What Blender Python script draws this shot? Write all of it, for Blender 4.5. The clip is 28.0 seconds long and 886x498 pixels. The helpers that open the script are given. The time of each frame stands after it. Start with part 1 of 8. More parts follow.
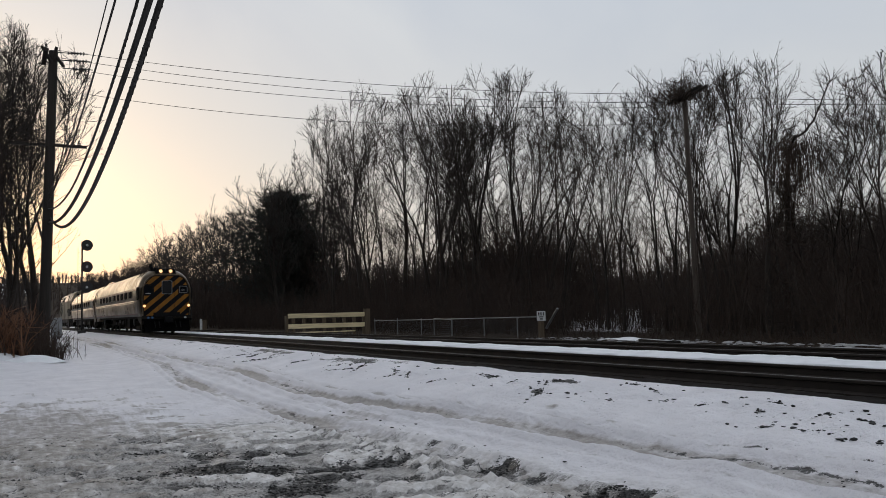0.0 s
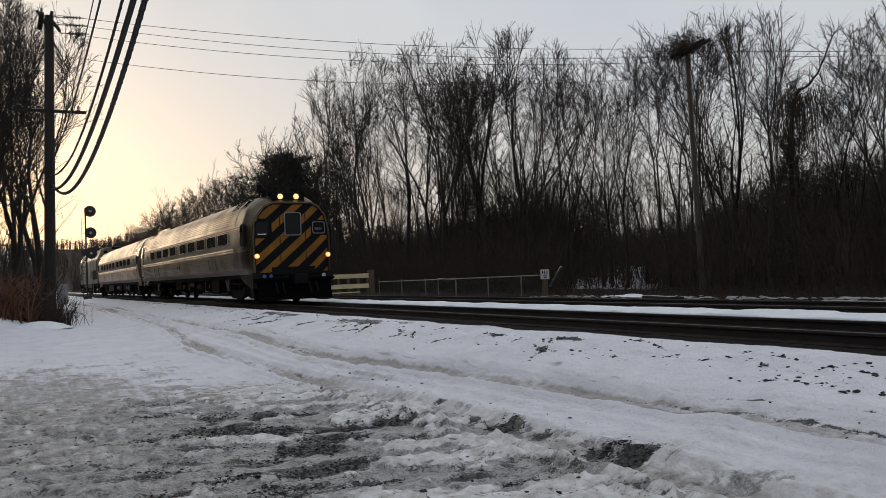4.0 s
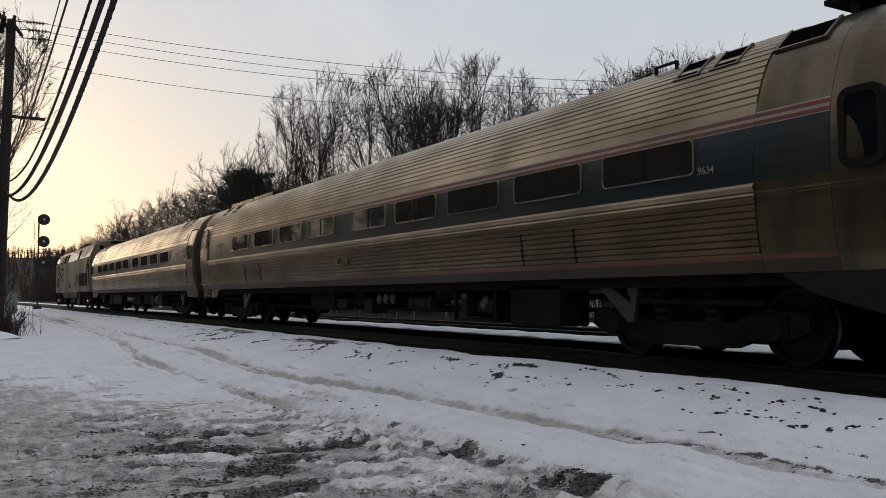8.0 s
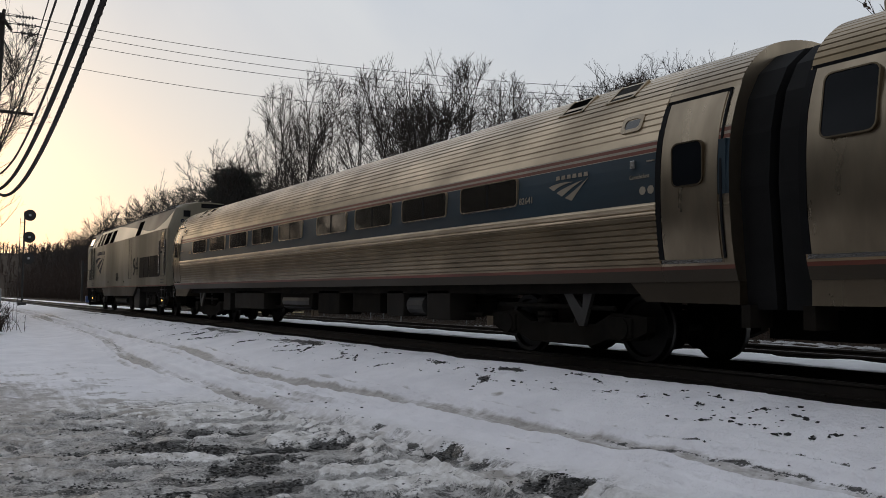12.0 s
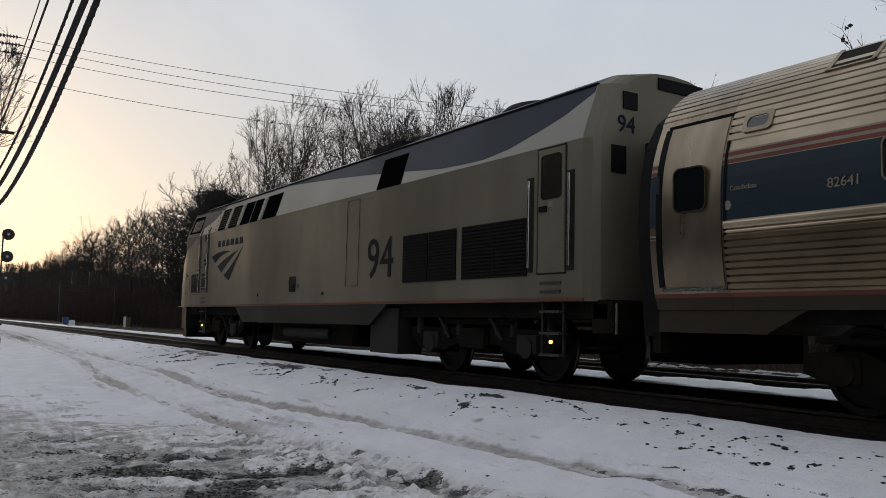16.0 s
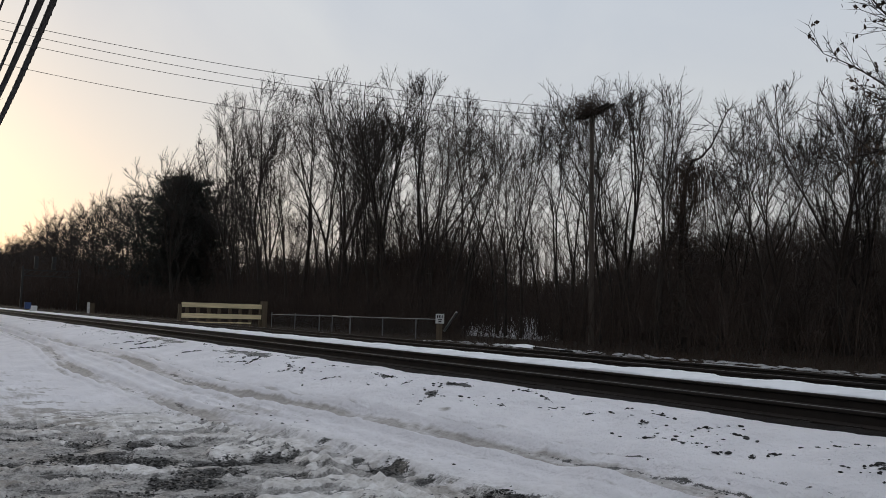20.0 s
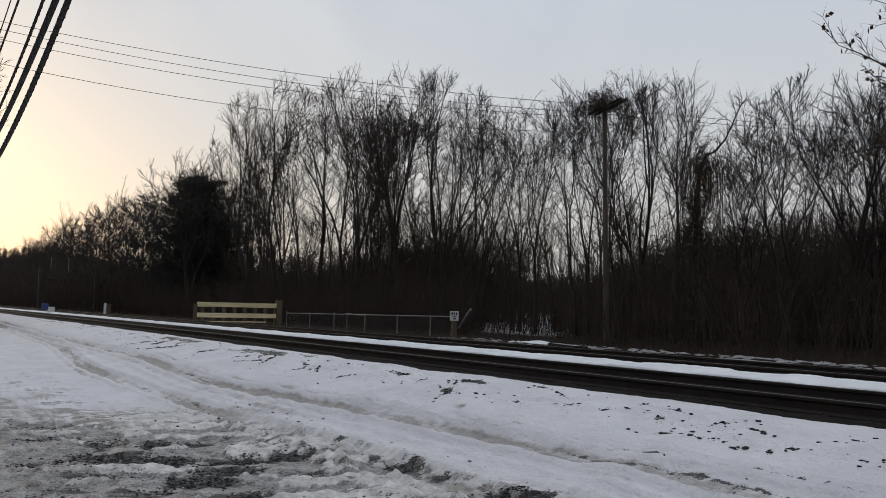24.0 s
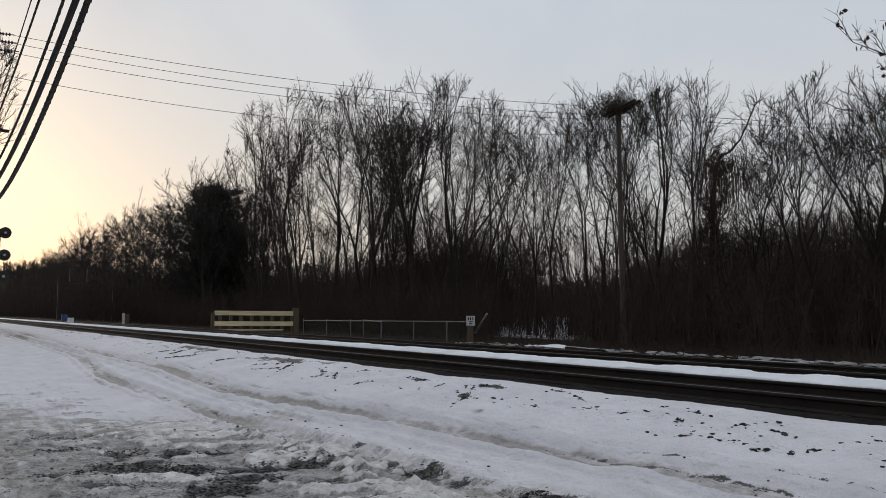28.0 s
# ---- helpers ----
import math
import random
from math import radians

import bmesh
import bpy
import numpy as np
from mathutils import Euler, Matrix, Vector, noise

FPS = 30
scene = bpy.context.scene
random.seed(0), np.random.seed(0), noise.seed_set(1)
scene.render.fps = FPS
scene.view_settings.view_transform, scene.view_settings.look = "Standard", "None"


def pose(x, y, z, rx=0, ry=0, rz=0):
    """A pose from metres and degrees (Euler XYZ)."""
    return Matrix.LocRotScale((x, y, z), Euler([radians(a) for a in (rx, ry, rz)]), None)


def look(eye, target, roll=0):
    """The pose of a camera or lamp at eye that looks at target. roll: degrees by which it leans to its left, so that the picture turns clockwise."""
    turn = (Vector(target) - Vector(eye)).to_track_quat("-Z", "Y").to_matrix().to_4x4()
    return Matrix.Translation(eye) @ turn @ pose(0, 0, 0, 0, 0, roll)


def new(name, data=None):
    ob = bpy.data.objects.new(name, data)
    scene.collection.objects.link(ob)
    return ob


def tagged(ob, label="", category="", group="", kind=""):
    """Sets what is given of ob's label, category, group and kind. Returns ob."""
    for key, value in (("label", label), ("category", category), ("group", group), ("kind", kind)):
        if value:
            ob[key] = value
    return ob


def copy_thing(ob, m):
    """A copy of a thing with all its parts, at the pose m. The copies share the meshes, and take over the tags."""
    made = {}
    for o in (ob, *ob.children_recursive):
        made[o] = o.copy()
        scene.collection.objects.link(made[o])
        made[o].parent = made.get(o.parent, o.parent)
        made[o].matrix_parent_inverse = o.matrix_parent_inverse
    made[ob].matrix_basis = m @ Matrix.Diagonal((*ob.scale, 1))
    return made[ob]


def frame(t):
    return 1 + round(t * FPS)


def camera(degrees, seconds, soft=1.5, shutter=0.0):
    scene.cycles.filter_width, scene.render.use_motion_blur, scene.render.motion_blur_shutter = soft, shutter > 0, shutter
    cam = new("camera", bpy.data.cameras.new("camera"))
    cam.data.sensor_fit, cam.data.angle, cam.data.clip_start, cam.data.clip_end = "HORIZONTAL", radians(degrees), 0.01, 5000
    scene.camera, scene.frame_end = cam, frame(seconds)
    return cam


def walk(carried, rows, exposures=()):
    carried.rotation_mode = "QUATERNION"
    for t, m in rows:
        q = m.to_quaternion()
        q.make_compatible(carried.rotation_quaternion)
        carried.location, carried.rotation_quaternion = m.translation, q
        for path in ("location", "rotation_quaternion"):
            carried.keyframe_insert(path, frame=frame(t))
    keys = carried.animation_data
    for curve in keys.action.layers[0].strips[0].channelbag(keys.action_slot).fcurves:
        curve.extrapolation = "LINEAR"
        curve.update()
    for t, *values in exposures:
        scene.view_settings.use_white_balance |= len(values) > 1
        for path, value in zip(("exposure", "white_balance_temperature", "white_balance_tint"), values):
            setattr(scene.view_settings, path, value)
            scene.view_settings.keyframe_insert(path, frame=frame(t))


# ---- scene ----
cam = camera(54.86, 28.0, soft=0.85)

EYE = (0.0, 0.0, 1.55)
PATH = [
    (0.0, 94.26, 1.43, -27.53), (0.5, 93.38, 1.75, -27.68), (1.0, 93.15, 1.97, -27.14), (1.5, 92.70, 2.08, -26.94),
    (2.0, 92.26, 2.32, -27.08), (2.5, 92.02, 2.46, -27.16), (4.5, 91.56, 2.31, -27.33), (5.0, 92.26, 1.88, -27.46),
    (5.5, 93.26, 1.00, -27.89), (6.0, 93.59, 0.50, -28.47), (6.5, 93.63, 0.32, -29.24), (7.0, 93.68, 0.10, -29.88),
    (7.5, 93.59, 0.14, -30.03), (8.0, 93.07, 0.34, -30.03), (8.5, 92.65, 0.49, -30.15), (9.0, 92.73, 0.69, -30.22),
    (9.5, 92.73, 0.73, -30.16), (10.0, 92.44, 0.75, -29.96), (10.5, 92.45, 0.79, -29.84), (11.0, 92.41, 0.68, -29.85),
    (11.5, 92.56, 0.24, -30.36), (12.0, 93.26, -0.60, -30.88), (12.5, 93.62, -1.40, -31.54), (14.5, 94.49, -1.43, -31.83),
    (15.0, 94.67, -1.28, -31.66), (15.5, 94.90, -1.21, -31.84), (16.0, 94.97, -1.29, -32.13), (16.5, 95.08, -1.73, -32.96),
    (17.0, 94.93, -2.16, -33.97), (17.5, 94.71, -2.20, -34.20), (18.0, 94.76, -2.17, -33.83), (18.5, 94.60, -2.07, -33.87),
    (19.0, 94.34, -2.12, -34.03), (19.5, 94.21, -2.09, -34.12), (20.0, 94.29, -1.80, -34.26), (20.5, 94.23, -1.60, -34.57),
    (21.0, 94.02, -1.59, -34.70), (21.5, 94.12, -1.77, -34.27), (22.0, 94.21, -2.00, -33.68), (22.5, 94.30, -1.80, -33.60),
    (24.5, 94.03, -1.06, -33.12), (25.0, 94.16, -0.87, -32.80), (25.5, 94.19, -0.61, -32.44), (26.0, 94.21, -0.45, -32.29),
    (26.5, 94.03, -0.42, -32.18), (27.0, 94.04, -0.51, -32.15), (27.5, 94.36, -0.43, -32.17), (28.0, 94.41, -0.39, -32.21),
]
walk(cam, [(t, pose(*EYE, a, b, c)) for t, a, b, c in PATH], exposures=[(0.0, 0.0), (28.0, 0.0)])

# ---- world and light ----
world = bpy.data.worlds.new("dusk_sky")
scene.world = world
world.use_nodes = True
wn, wl = world.node_tree.nodes, world.node_tree.links
bg = wn["Background"]
sky = wn.new("ShaderNodeTexSky")
sky.sky_type = "NISHITA"
sky.sun_disc = False
SUN_EL, SUN_ROT = 3.0, -4.0
sky.sun_elevation, sky.sun_rotation = radians(SUN_EL), radians(SUN_ROT)
sky.air_density, sky.dust_density, sky.ozone_density = 1.0, 3.0, 1.0
hs = wn.new("ShaderNodeHueSaturation")
hs.inputs["Hue"].default_value = 0.509
hs.inputs["Saturation"].default_value = 0.94
hs.inputs["Value"].default_value = 0.0395
wl.new(sky.outputs[0], hs.inputs["Color"])
# thin even cloud over the clear sky
veil = wn.new("ShaderNodeMix")
veil.data_type, veil.blend_type = "RGBA", "ADD"
veil.inputs[0].default_value = 1.0
wl.new(hs.outputs[0], veil.inputs[6])
wisps = wn.new("ShaderNodeTexNoise")
wisps.inputs["Scale"].default_value, wisps.inputs["Detail"].default_value, wisps.inputs["Distortion"].default_value = 2.6, 6, 1.2
thin = wn.new("ShaderNodeMix")
thin.data_type = "RGBA"
thin.inputs[6].default_value, thin.inputs[7].default_value = (0.490, 0.534, 0.606, 1), (0.562, 0.596, 0.642, 1)
spread = wn.new("ShaderNodeMapRange")
spread.inputs["From Min"].default_value, spread.inputs["From Max"].default_value = 0.35, 0.65
wl.new(wisps.outputs["Fac"], spread.inputs["Value"])
wl.new(spread.outputs[0], thin.inputs[0])
# warmer haze towards the horizon
aim, axes, low = wn.new("ShaderNodeTexCoord"), wn.new("ShaderNodeSeparateXYZ"), wn.new("ShaderNodeMapRange")
low.inputs["From Min"].default_value, low.inputs["From Max"].default_value = 0.04, 0.36
haze = wn.new("ShaderNodeMix")
haze.data_type = "RGBA"
haze.inputs[6].default_value = (0.560, 0.556, 0.560, 1)
wl.new(aim.outputs["Generated"], axes.inputs[0])
wl.new(axes.outputs[2], low.inputs["Value"])
wl.new(low.outputs[0], haze.inputs[0])
wl.new(thin.outputs[2], haze.inputs[7])
wl.new(haze.outputs[2], veil.inputs[7])
wl.new(veil.outputs[2], bg.inputs["Color"])
bg.inputs["Strength"].default_value = 1.0

sun = new("sun", bpy.data.lights.new("sun", "SUN"))
sun.data.energy, sun.data.angle, sun.data.color = 0.25, radians(16), (1.0, 0.82, 0.6)
sun.matrix_world = look((0, 0, 0), (math.sin(radians(-SUN_ROT)) , -math.cos(radians(SUN_ROT)), -math.tan(radians(SUN_EL + 2))))

# ---- materials ----
def node_mat(name):
    m = bpy.data.materials.new(name)
    m.use_nodes = True
    return m, m.node_tree.nodes, m.node_tree.links, m.node_tree.nodes["Principled BSDF"]


def mat(name, color, rough=0.7, metal=0.0, vary=0.25, scale=6.0, bump=0.1, fine=60.0, dirt=None, dirt_amount=0.5, spec=0.5, stretch=(1, 1, 1), random_tint=0.0):
    """A surface with two scales of variation, a dirt colour in its blotches and a fine relief."""
    m, n, l, p = node_mat(name)
    tc = n.new("ShaderNodeTexCoord")
    mp = n.new("ShaderNodeMapping")
    mp.inputs["Scale"].default_value = stretch
    l.new(tc.outputs["Object"], mp.inputs["Vector"])
    big, small = n.new("ShaderNodeTexNoise"), n.new("ShaderNodeTexNoise")
    for t, s, d in ((big, scale, 4), (small, fine, 3)):
        t.inputs["Scale"].default_value, t.inputs["Detail"].default_value = s, d
        l.new(mp.outputs[0], t.inputs["Vector"])
    r1 = n.new("ShaderNodeMapRange")
    r1.inputs["From Min"].default_value, r1.inputs["From Max"].default_value = 0.3, 0.7
    r1.inputs["To Min"].default_value, r1.inputs["To Max"].default_value = 1 - vary, 1 + vary
    l.new(big.outputs["Fac"], r1.inputs["Value"])
    r2 = n.new("ShaderNodeMapRange")
    r2.inputs["To Min"].default_value, r2.inputs["To Max"].default_value = 1 - vary * 0.5, 1 + vary * 0.5
    l.new(small.outputs["Fac"], r2.inputs["Value"])
    mu = n.new("ShaderNodeMath")
    mu.operation = "MULTIPLY"
    l.new(r1.outputs[0], mu.inputs[0])
    l.new(r2.outputs[0], mu.inputs[1])
    fac = mu.outputs[0]
    if random_tint:
        oi = n.new("ShaderNodeObjectInfo")
        r3 = n.new("ShaderNodeMapRange")
        r3.inputs["To Min"].default_value, r3.inputs["To Max"].default_value = 1 - random_tint, 1 + random_tint
        l.new(oi.outputs["Random"], r3.inputs["Value"])
        m3 = n.new("ShaderNodeMath")
        m3.operation = "MULTIPLY"
        l.new(fac, m3.inputs[0])
        l.new(r3.outputs[0], m3.inputs[1])
        fac = m3.outputs[0]
    col = n.new("ShaderNodeVectorMath")
    col.operation = "SCALE"
    col.inputs[0].default_value = color
    l.new(fac, col.inputs["Scale"])
    out = col.outputs[0]
    if dirt:
        dn = n.new("ShaderNodeTexNoise")
        dn.inputs["Scale"].default_value, dn.inputs["Detail"].default_value = scale * 0.6, 6
        l.new(mp.outputs[0], dn.inputs["Vector"])
        ramp = n.new("ShaderNodeMapRange")
        ramp.inputs["From Min"].default_value, ramp.inputs["From Max"].default_value = 0.38, 0.68
        ramp.inputs["To Max"].default_value = dirt_amount
        l.new(dn.outputs["Fac"], ramp.inputs["Value"])
        mx = n.new("ShaderNodeMix")
        mx.data_type = "RGBA"
        mx.inputs[7].default_value = (*dirt, 1)
        l.new(ramp.outputs[0], mx.inputs[0])
        l.new(out, mx.inputs[6])
        out = mx.outputs[2]
        rr = n.new("ShaderNodeMapRange")
        rr.inputs["To Min"].default_value, rr.inputs["To Max"].default_value = rough, min(1.0, rough + 0.3)
        l.new(ramp.outputs[0], rr.inputs["Value"])
        l.new(rr.outputs[0], p.inputs["Roughness"])
    else:
        p.inputs["Roughness"].default_value = rough
    l.new(out, p.inputs["Base Color"])
    p.inputs["Metallic"].default_value = metal
    p.inputs["Specular IOR Level"].default_value = spec
    if bump:
        b = n.new("ShaderNodeBump")
        b.inputs["Strength"].default_value, b.inputs["Distance"].default_value = bump, 0.01
        l.new(small.outputs["Fac"], b.inputs["Height"])
        l.new(b.outputs[0], p.inputs["Normal"])
    return m


def glow(name, color, strength):
    m, n, l, p = node_mat(name)
    p.inputs["Base Color"].default_value = (*color, 1)
    p.inputs["Emission Color"].default_value = (*color, 1)
    p.inputs["Emission Strength"].default_value = strength
    return m


STEEL = mat("stainless_steel", (0.355, 0.287, 0.207), 0.24, 0.95, 0.2, 1.6, 0.4, 3.0, dirt=(0.10, 0.08, 0.055), dirt_amount=0.55, stretch=(1.4, 1.4, 0.45))
# Sill: real grime, with the dimness low on the body also in the colour.
SILL = mat("grimy_dimmed_sill_steel", (0.044, 0.032, 0.019), 0.45, 0.5, 0.2, 1.0, 0.05, 40, dirt=(0.04, 0.032, 0.022), dirt_amount=0.6, stretch=(1, 0.3, 1))
STEEL_RIB = mat("ribbed_steel", (0.50, 0.40, 0.283), 0.29, 0.95, 0.2, 2.0, 0.25, 3.0, dirt=(0.12, 0.098, 0.068), dirt_amount=0.45, stretch=(1.4, 0.5, 0.9))
CAB_STEEL = mat("grimy_stainless_steel", (0.345, 0.262, 0.164), 0.30, 0.92, 0.2, 1.8, 0.25, 3.0, dirt=(0.08, 0.062, 0.040), dirt_amount=0.5, stretch=(1.4, 0.5, 0.9))
# Lower fluting: dull steel, with weaker snow light put into its base colour.
CAB_LOW = mat("dimmed_lower_cab_steel", (0.165, 0.122, 0.074), 0.36, 0.85, 0.25, 1.6, 0.25, 3.0, dirt=(0.05, 0.037, 0.023), dirt_amount=0.6, stretch=(1.4, 0.5, 0.9))
RIB_LOW = mat("dimmed_lower_fluted_steel", (0.285, 0.223, 0.150), 0.30, 0.9, 0.25, 1.8, 0.25, 3.0, dirt=(0.08, 0.062, 0.041), dirt_amount=0.5, stretch=(1.4, 0.5, 0.9))
CAB_BLUE = mat("grimy_blue_band_paint", (0.009, 0.015, 0.016), 0.34, 0.0, 0.2, 1.5, 0.03, 50, dirt=(0.024, 0.020, 0.015), dirt_amount=0.55, stretch=(1, 0.3, 1), spec=0.33)
# Darker steel for the smooth cab end, front rim and hatch frames.
CAB_END = mat("dark_steel_cab_end", (0.118, 0.089, 0.055), 0.28, 0.9, 0.3, 2.0, 0.6, 3.0, dirt=(0.04, 0.032, 0.022), dirt_amount=0.6, stretch=(1.4, 1.4, 0.4))
FRONT_GLASS = mat("dark_front_glass", (0.008, 0.009, 0.011), 0.12, 0.0, 0.1, 1.5, 0.0, 2.2, spec=0.12)
STEEL_DARK = mat("grimy_steel", (0.016, 0.014, 0.012), 0.75, 0.1, 0.3, 2.2, 0.08, 40, dirt=(0.026, 0.021, 0.016), dirt_amount=0.6, spec=0.15)
BLUE = mat("blue_band_paint", (0.009, 0.025, 0.038), 0.4, 0.0, 0.2, 1.5, 0.03, 50, dirt=(0.03, 0.028, 0.026), dirt_amount=0.4, stretch=(1, 0.3, 1), spec=0.35)
RED = mat("red_stripe_paint", (0.165, 0.043, 0.025), 0.42, 0.0, 0.25, 2, 0.02, 50, dirt=(0.09, 0.058, 0.040), dirt_amount=0.65, stretch=(1, 0.4, 1), spec=0.3)
PALE = mat("pale_stripe_paint", (0.25, 0.205, 0.15), 0.4, 0.0, 0.12, 2, 0.02, 50, dirt=(0.3, 0.26, 0.2), dirt_amount=0.3)
LOCO = mat("silver_grey_paint", (0.182, 0.158, 0.115), 0.42, 0.15, 0.14, 0.9, 0.03, 40, dirt=(0.085, 0.070, 0.042), dirt_amount=0.6, stretch=(1.0, 1.0, 0.35), spec=0.35)
LOCO_LIGHT = mat("light_silver_paint", (0.25, 0.230, 0.190), 0.36, 0.15, 0.1, 0.8, 0.03, 40, dirt=(0.3, 0.28, 0.24), dirt_amount=0.3)
LOCO_BLUE = mat("slate_blue_paint", (0.009, 0.016, 0.033), 0.42, 0.0, 0.15, 0.8, 0.03, 40, dirt=(0.022, 0.023, 0.026), dirt_amount=0.3, spec=0.18)
LOCO_SKIRT = mat("dark_grey_skirt_paint", (0.013, 0.013, 0.0125), 0.55, 0.0, 0.2, 1.0, 0.05, 40, dirt=(0.03, 0.025, 0.02), dirt_amount=0.6, spec=0.2)
RUNG = mat("worn_grey_step_steel", (0.045, 0.043, 0.040), 0.5, 0.3, 0.25, 2.0, 0.05, 40, dirt=(0.02, 0.018, 0.016), dirt_amount=0.6)
SLAT = mat("rusty_slat_steel", (0.022, 0.014, 0.009), 0.6, 0.2, 0.3, 3, 0.05, 40, dirt=(0.015, 0.011, 0.008), dirt_amount=0.5, spec=0.2)
OPENING = mat("dark_opening", (0.004, 0.004, 0.004), 0.95, 0.0, 0.2, 3, 0.0, 60, spec=0.0)
LOCO_INK = mat("navy_marking_paint", (0.006, 0.010, 0.024), 0.6, 0.0, 0.15, 0.8, 0.03, 40, dirt=(0.016, 0.017, 0.02), dirt_amount=0.3, spec=0.1)
NUMBER_INK = mat("dark_number_paint", (0.009, 0.0095, 0.012), 0.6, 0.0, 0.15, 0.8, 0.03, 40, dirt=(0.02, 0.02, 0.018), dirt_amount=0.3, spec=0.1)
BLACK = mat("black_paint", (0.0055, 0.0055, 0.0065), 0.6, 0.0, 0.3, 3, 0.05, 60, dirt=(0.010, 0.009, 0.008), dirt_amount=0.4, spec=0.1)
RUBBER = mat("black_rubber", (0.0065, 0.006, 0.006), 0.8, 0.0, 0.3, 4, 0.1, 60, spec=0.2)
YELLOW = mat("warning_yellow_paint", (0.235, 0.100, 0.012), 0.5, 0.0, 0.15, 2.5, 0.04, 50, dirt=(0.10, 0.055, 0.02), dirt_amount=0.4, spec=0.15)
UNDER = mat("underframe_grime", (0.0105, 0.0092, 0.0078), 0.9, 0.0, 0.35, 3, 0.2, 50, dirt=(0.024, 0.019, 0.014), dirt_amount=0.5, spec=0.06)
WHEEL = mat("wheel_steel", (0.015, 0.013, 0.011), 0.6, 0.3, 0.3, 5, 0.1, 50)
TREAD = mat("polished_wheel_tread", (0.09, 0.087, 0.084), 0.4, 1.0, 0.1, 8, 0.02, 60)
CHROME = mat("bright_handrail_steel", (0.62, 0.61, 0.59), 0.25, 1.0, 0.1, 8, 0.02, 60)
GLASS = mat("tinted_window_glass", (0.026, 0.0225, 0.018), 0.05, 0.0, 0.1, 1.5, 0.03, 2.2, spec=0.9)
LAMP_WARM = glow("headlight_glow", (1.0, 0.62, 0.29), 1.3)
LAMP_RIM = glow("headlight_reflector_glow", (1.0, 0.42, 0.10), 0.45)
LAMP_STEP = glow("step_light_glow", (1.0, 0.50, 0.10), 4.0)
LENS_BLUE = mat("blue_marker_lens", (0.03, 0.10, 0.22), 0.15, 0.0, 0.1)
LENS_CLEAR = mat("clear_marker_lens", (0.4, 0.4, 0.4), 0.12, 0.0, 0.1)
RAIL = mat("rusty_rail", (0.022, 0.0155, 0.012), 0.65, 0.2, 0.3, 4, 0.1, 60)
RAIL_TOP = mat("worn_rail_head", (0.075, 0.063, 0.054), 0.42, 0.9, 0.15, 4, 0.02, 60, stretch=(1, 0.05, 1))
TIE = mat("creosoted_tie", (0.011, 0.0085, 0.007), 0.95, 0.0, 0.3, 4, 0.4, 40, stretch=(1, 6, 1), random_tint=0.3)
BALLAST = mat("dark_ballast", (0.014, 0.0105, 0.009), 0.9, 0.0, 0.5, 9, 1.0, 30, dirt=(0.007, 0.0055, 0.005), dirt_amount=0.8, spec=0.1)
STONE = mat("wet_stone", (0.016, 0.0145, 0.0135), 0.75, 0.0, 0.5, 12, 0.4, 60)
OLD_SNOW = mat("old_grey_snow", (0.42, 0.42, 0.43), 0.7, 0.0, 0.2, 3, 0.5, 22, dirt=(0.12, 0.10, 0.09), dirt_amount=0.6)
SNOW = mat("packed_snow", (0.88, 0.89, 0.91), 0.6, 0.0, 0.05, 3, 0.5, 22, dirt=(0.6, 0.6, 0.62), dirt_amount=0.4)
BARK = mat("dark_bark", (0.024, 0.0175, 0.013), 0.9, 0.0, 0.35, 3, 0.5, 30, stretch=(3, 3, 0.6), random_tint=0.25)
TWIG = mat("twig_bark", (0.021, 0.0135, 0.0095), 0.9, 0.0, 0.25, 3, 0.0, 30, random_tint=0.25)
BRUSH = mat("dead_brush", (0.034, 0.0205, 0.0140), 0.95, 0.0, 0.4, 0.6, 0.0, 20)
DEAD_LEAF = mat("dead_oak_leaf", (0.045, 0.028, 0.017), 0.9, 0.0, 0.4, 2, 0.0, 20)
RUSSET = mat("russet_dead_leaves", (0.13, 0.058, 0.028), 0.9, 0.0, 0.4, 2, 0.0, 20)
NEEDLE = mat("pine_needles", (0.010, 0.012, 0.008), 0.8, 0.0, 0.4, 2, 0.0, 20)
# Far bark is lighter than near bark: some haze is put into the colour.
FARWOOD = mat("hazed_far_woodland_bark", (0.040, 0.028, 0.022), 0.95, 0.0, 0.3, 0.2, 0.0, 10)
POLE = mat("weathered_pole_wood", (0.017, 0.0125, 0.0095), 0.85, 0.0, 0.3, 2, 0.4, 40, stretch=(4, 4, 0.4))
POLE_PALE = mat("grey_pole_wood", (0.065, 0.050, 0.040), 0.85, 0.0, 0.3, 2, 0.4, 40, stretch=(4, 4, 0.4))
CABLE = mat("cable_sheath", (0.020, 0.017, 0.016), 0.7, 0.0, 0.3, 4, 0.2, 60)
LUMBER = mat("new_pale_lumber", (0.68, 0.56, 0.34), 0.7, 0.0, 0.18, 2.5, 0.2, 40, stretch=(0.4, 4, 4), random_tint=0.1)
LUMBER_DARK = mat("treated_post_wood", (0.10, 0.072, 0.045), 0.8, 0.0, 0.25, 3, 0.3, 40, stretch=(4, 4, 0.4))
GALV = mat("galvanised_steel", (0.22, 0.225, 0.23), 0.5, 0.7, 0.15, 4, 0.05, 60)
WHITE = mat("white_sign_paint", (0.62, 0.62, 0.62), 0.5, 0.0, 0.12, 4, 0.05, 50, dirt=(0.35, 0.33, 0.3), dirt_amount=0.4)
IRON = mat("black_signal_iron", (0.018, 0.017, 0.016), 0.6, 0.0, 0.3, 4, 0.1, 50)
BLUE_PAINT = mat("blue_machine_paint", (0.02, 0.05, 0.16), 0.5, 0.0, 0.2, 4, 0.05, 50)


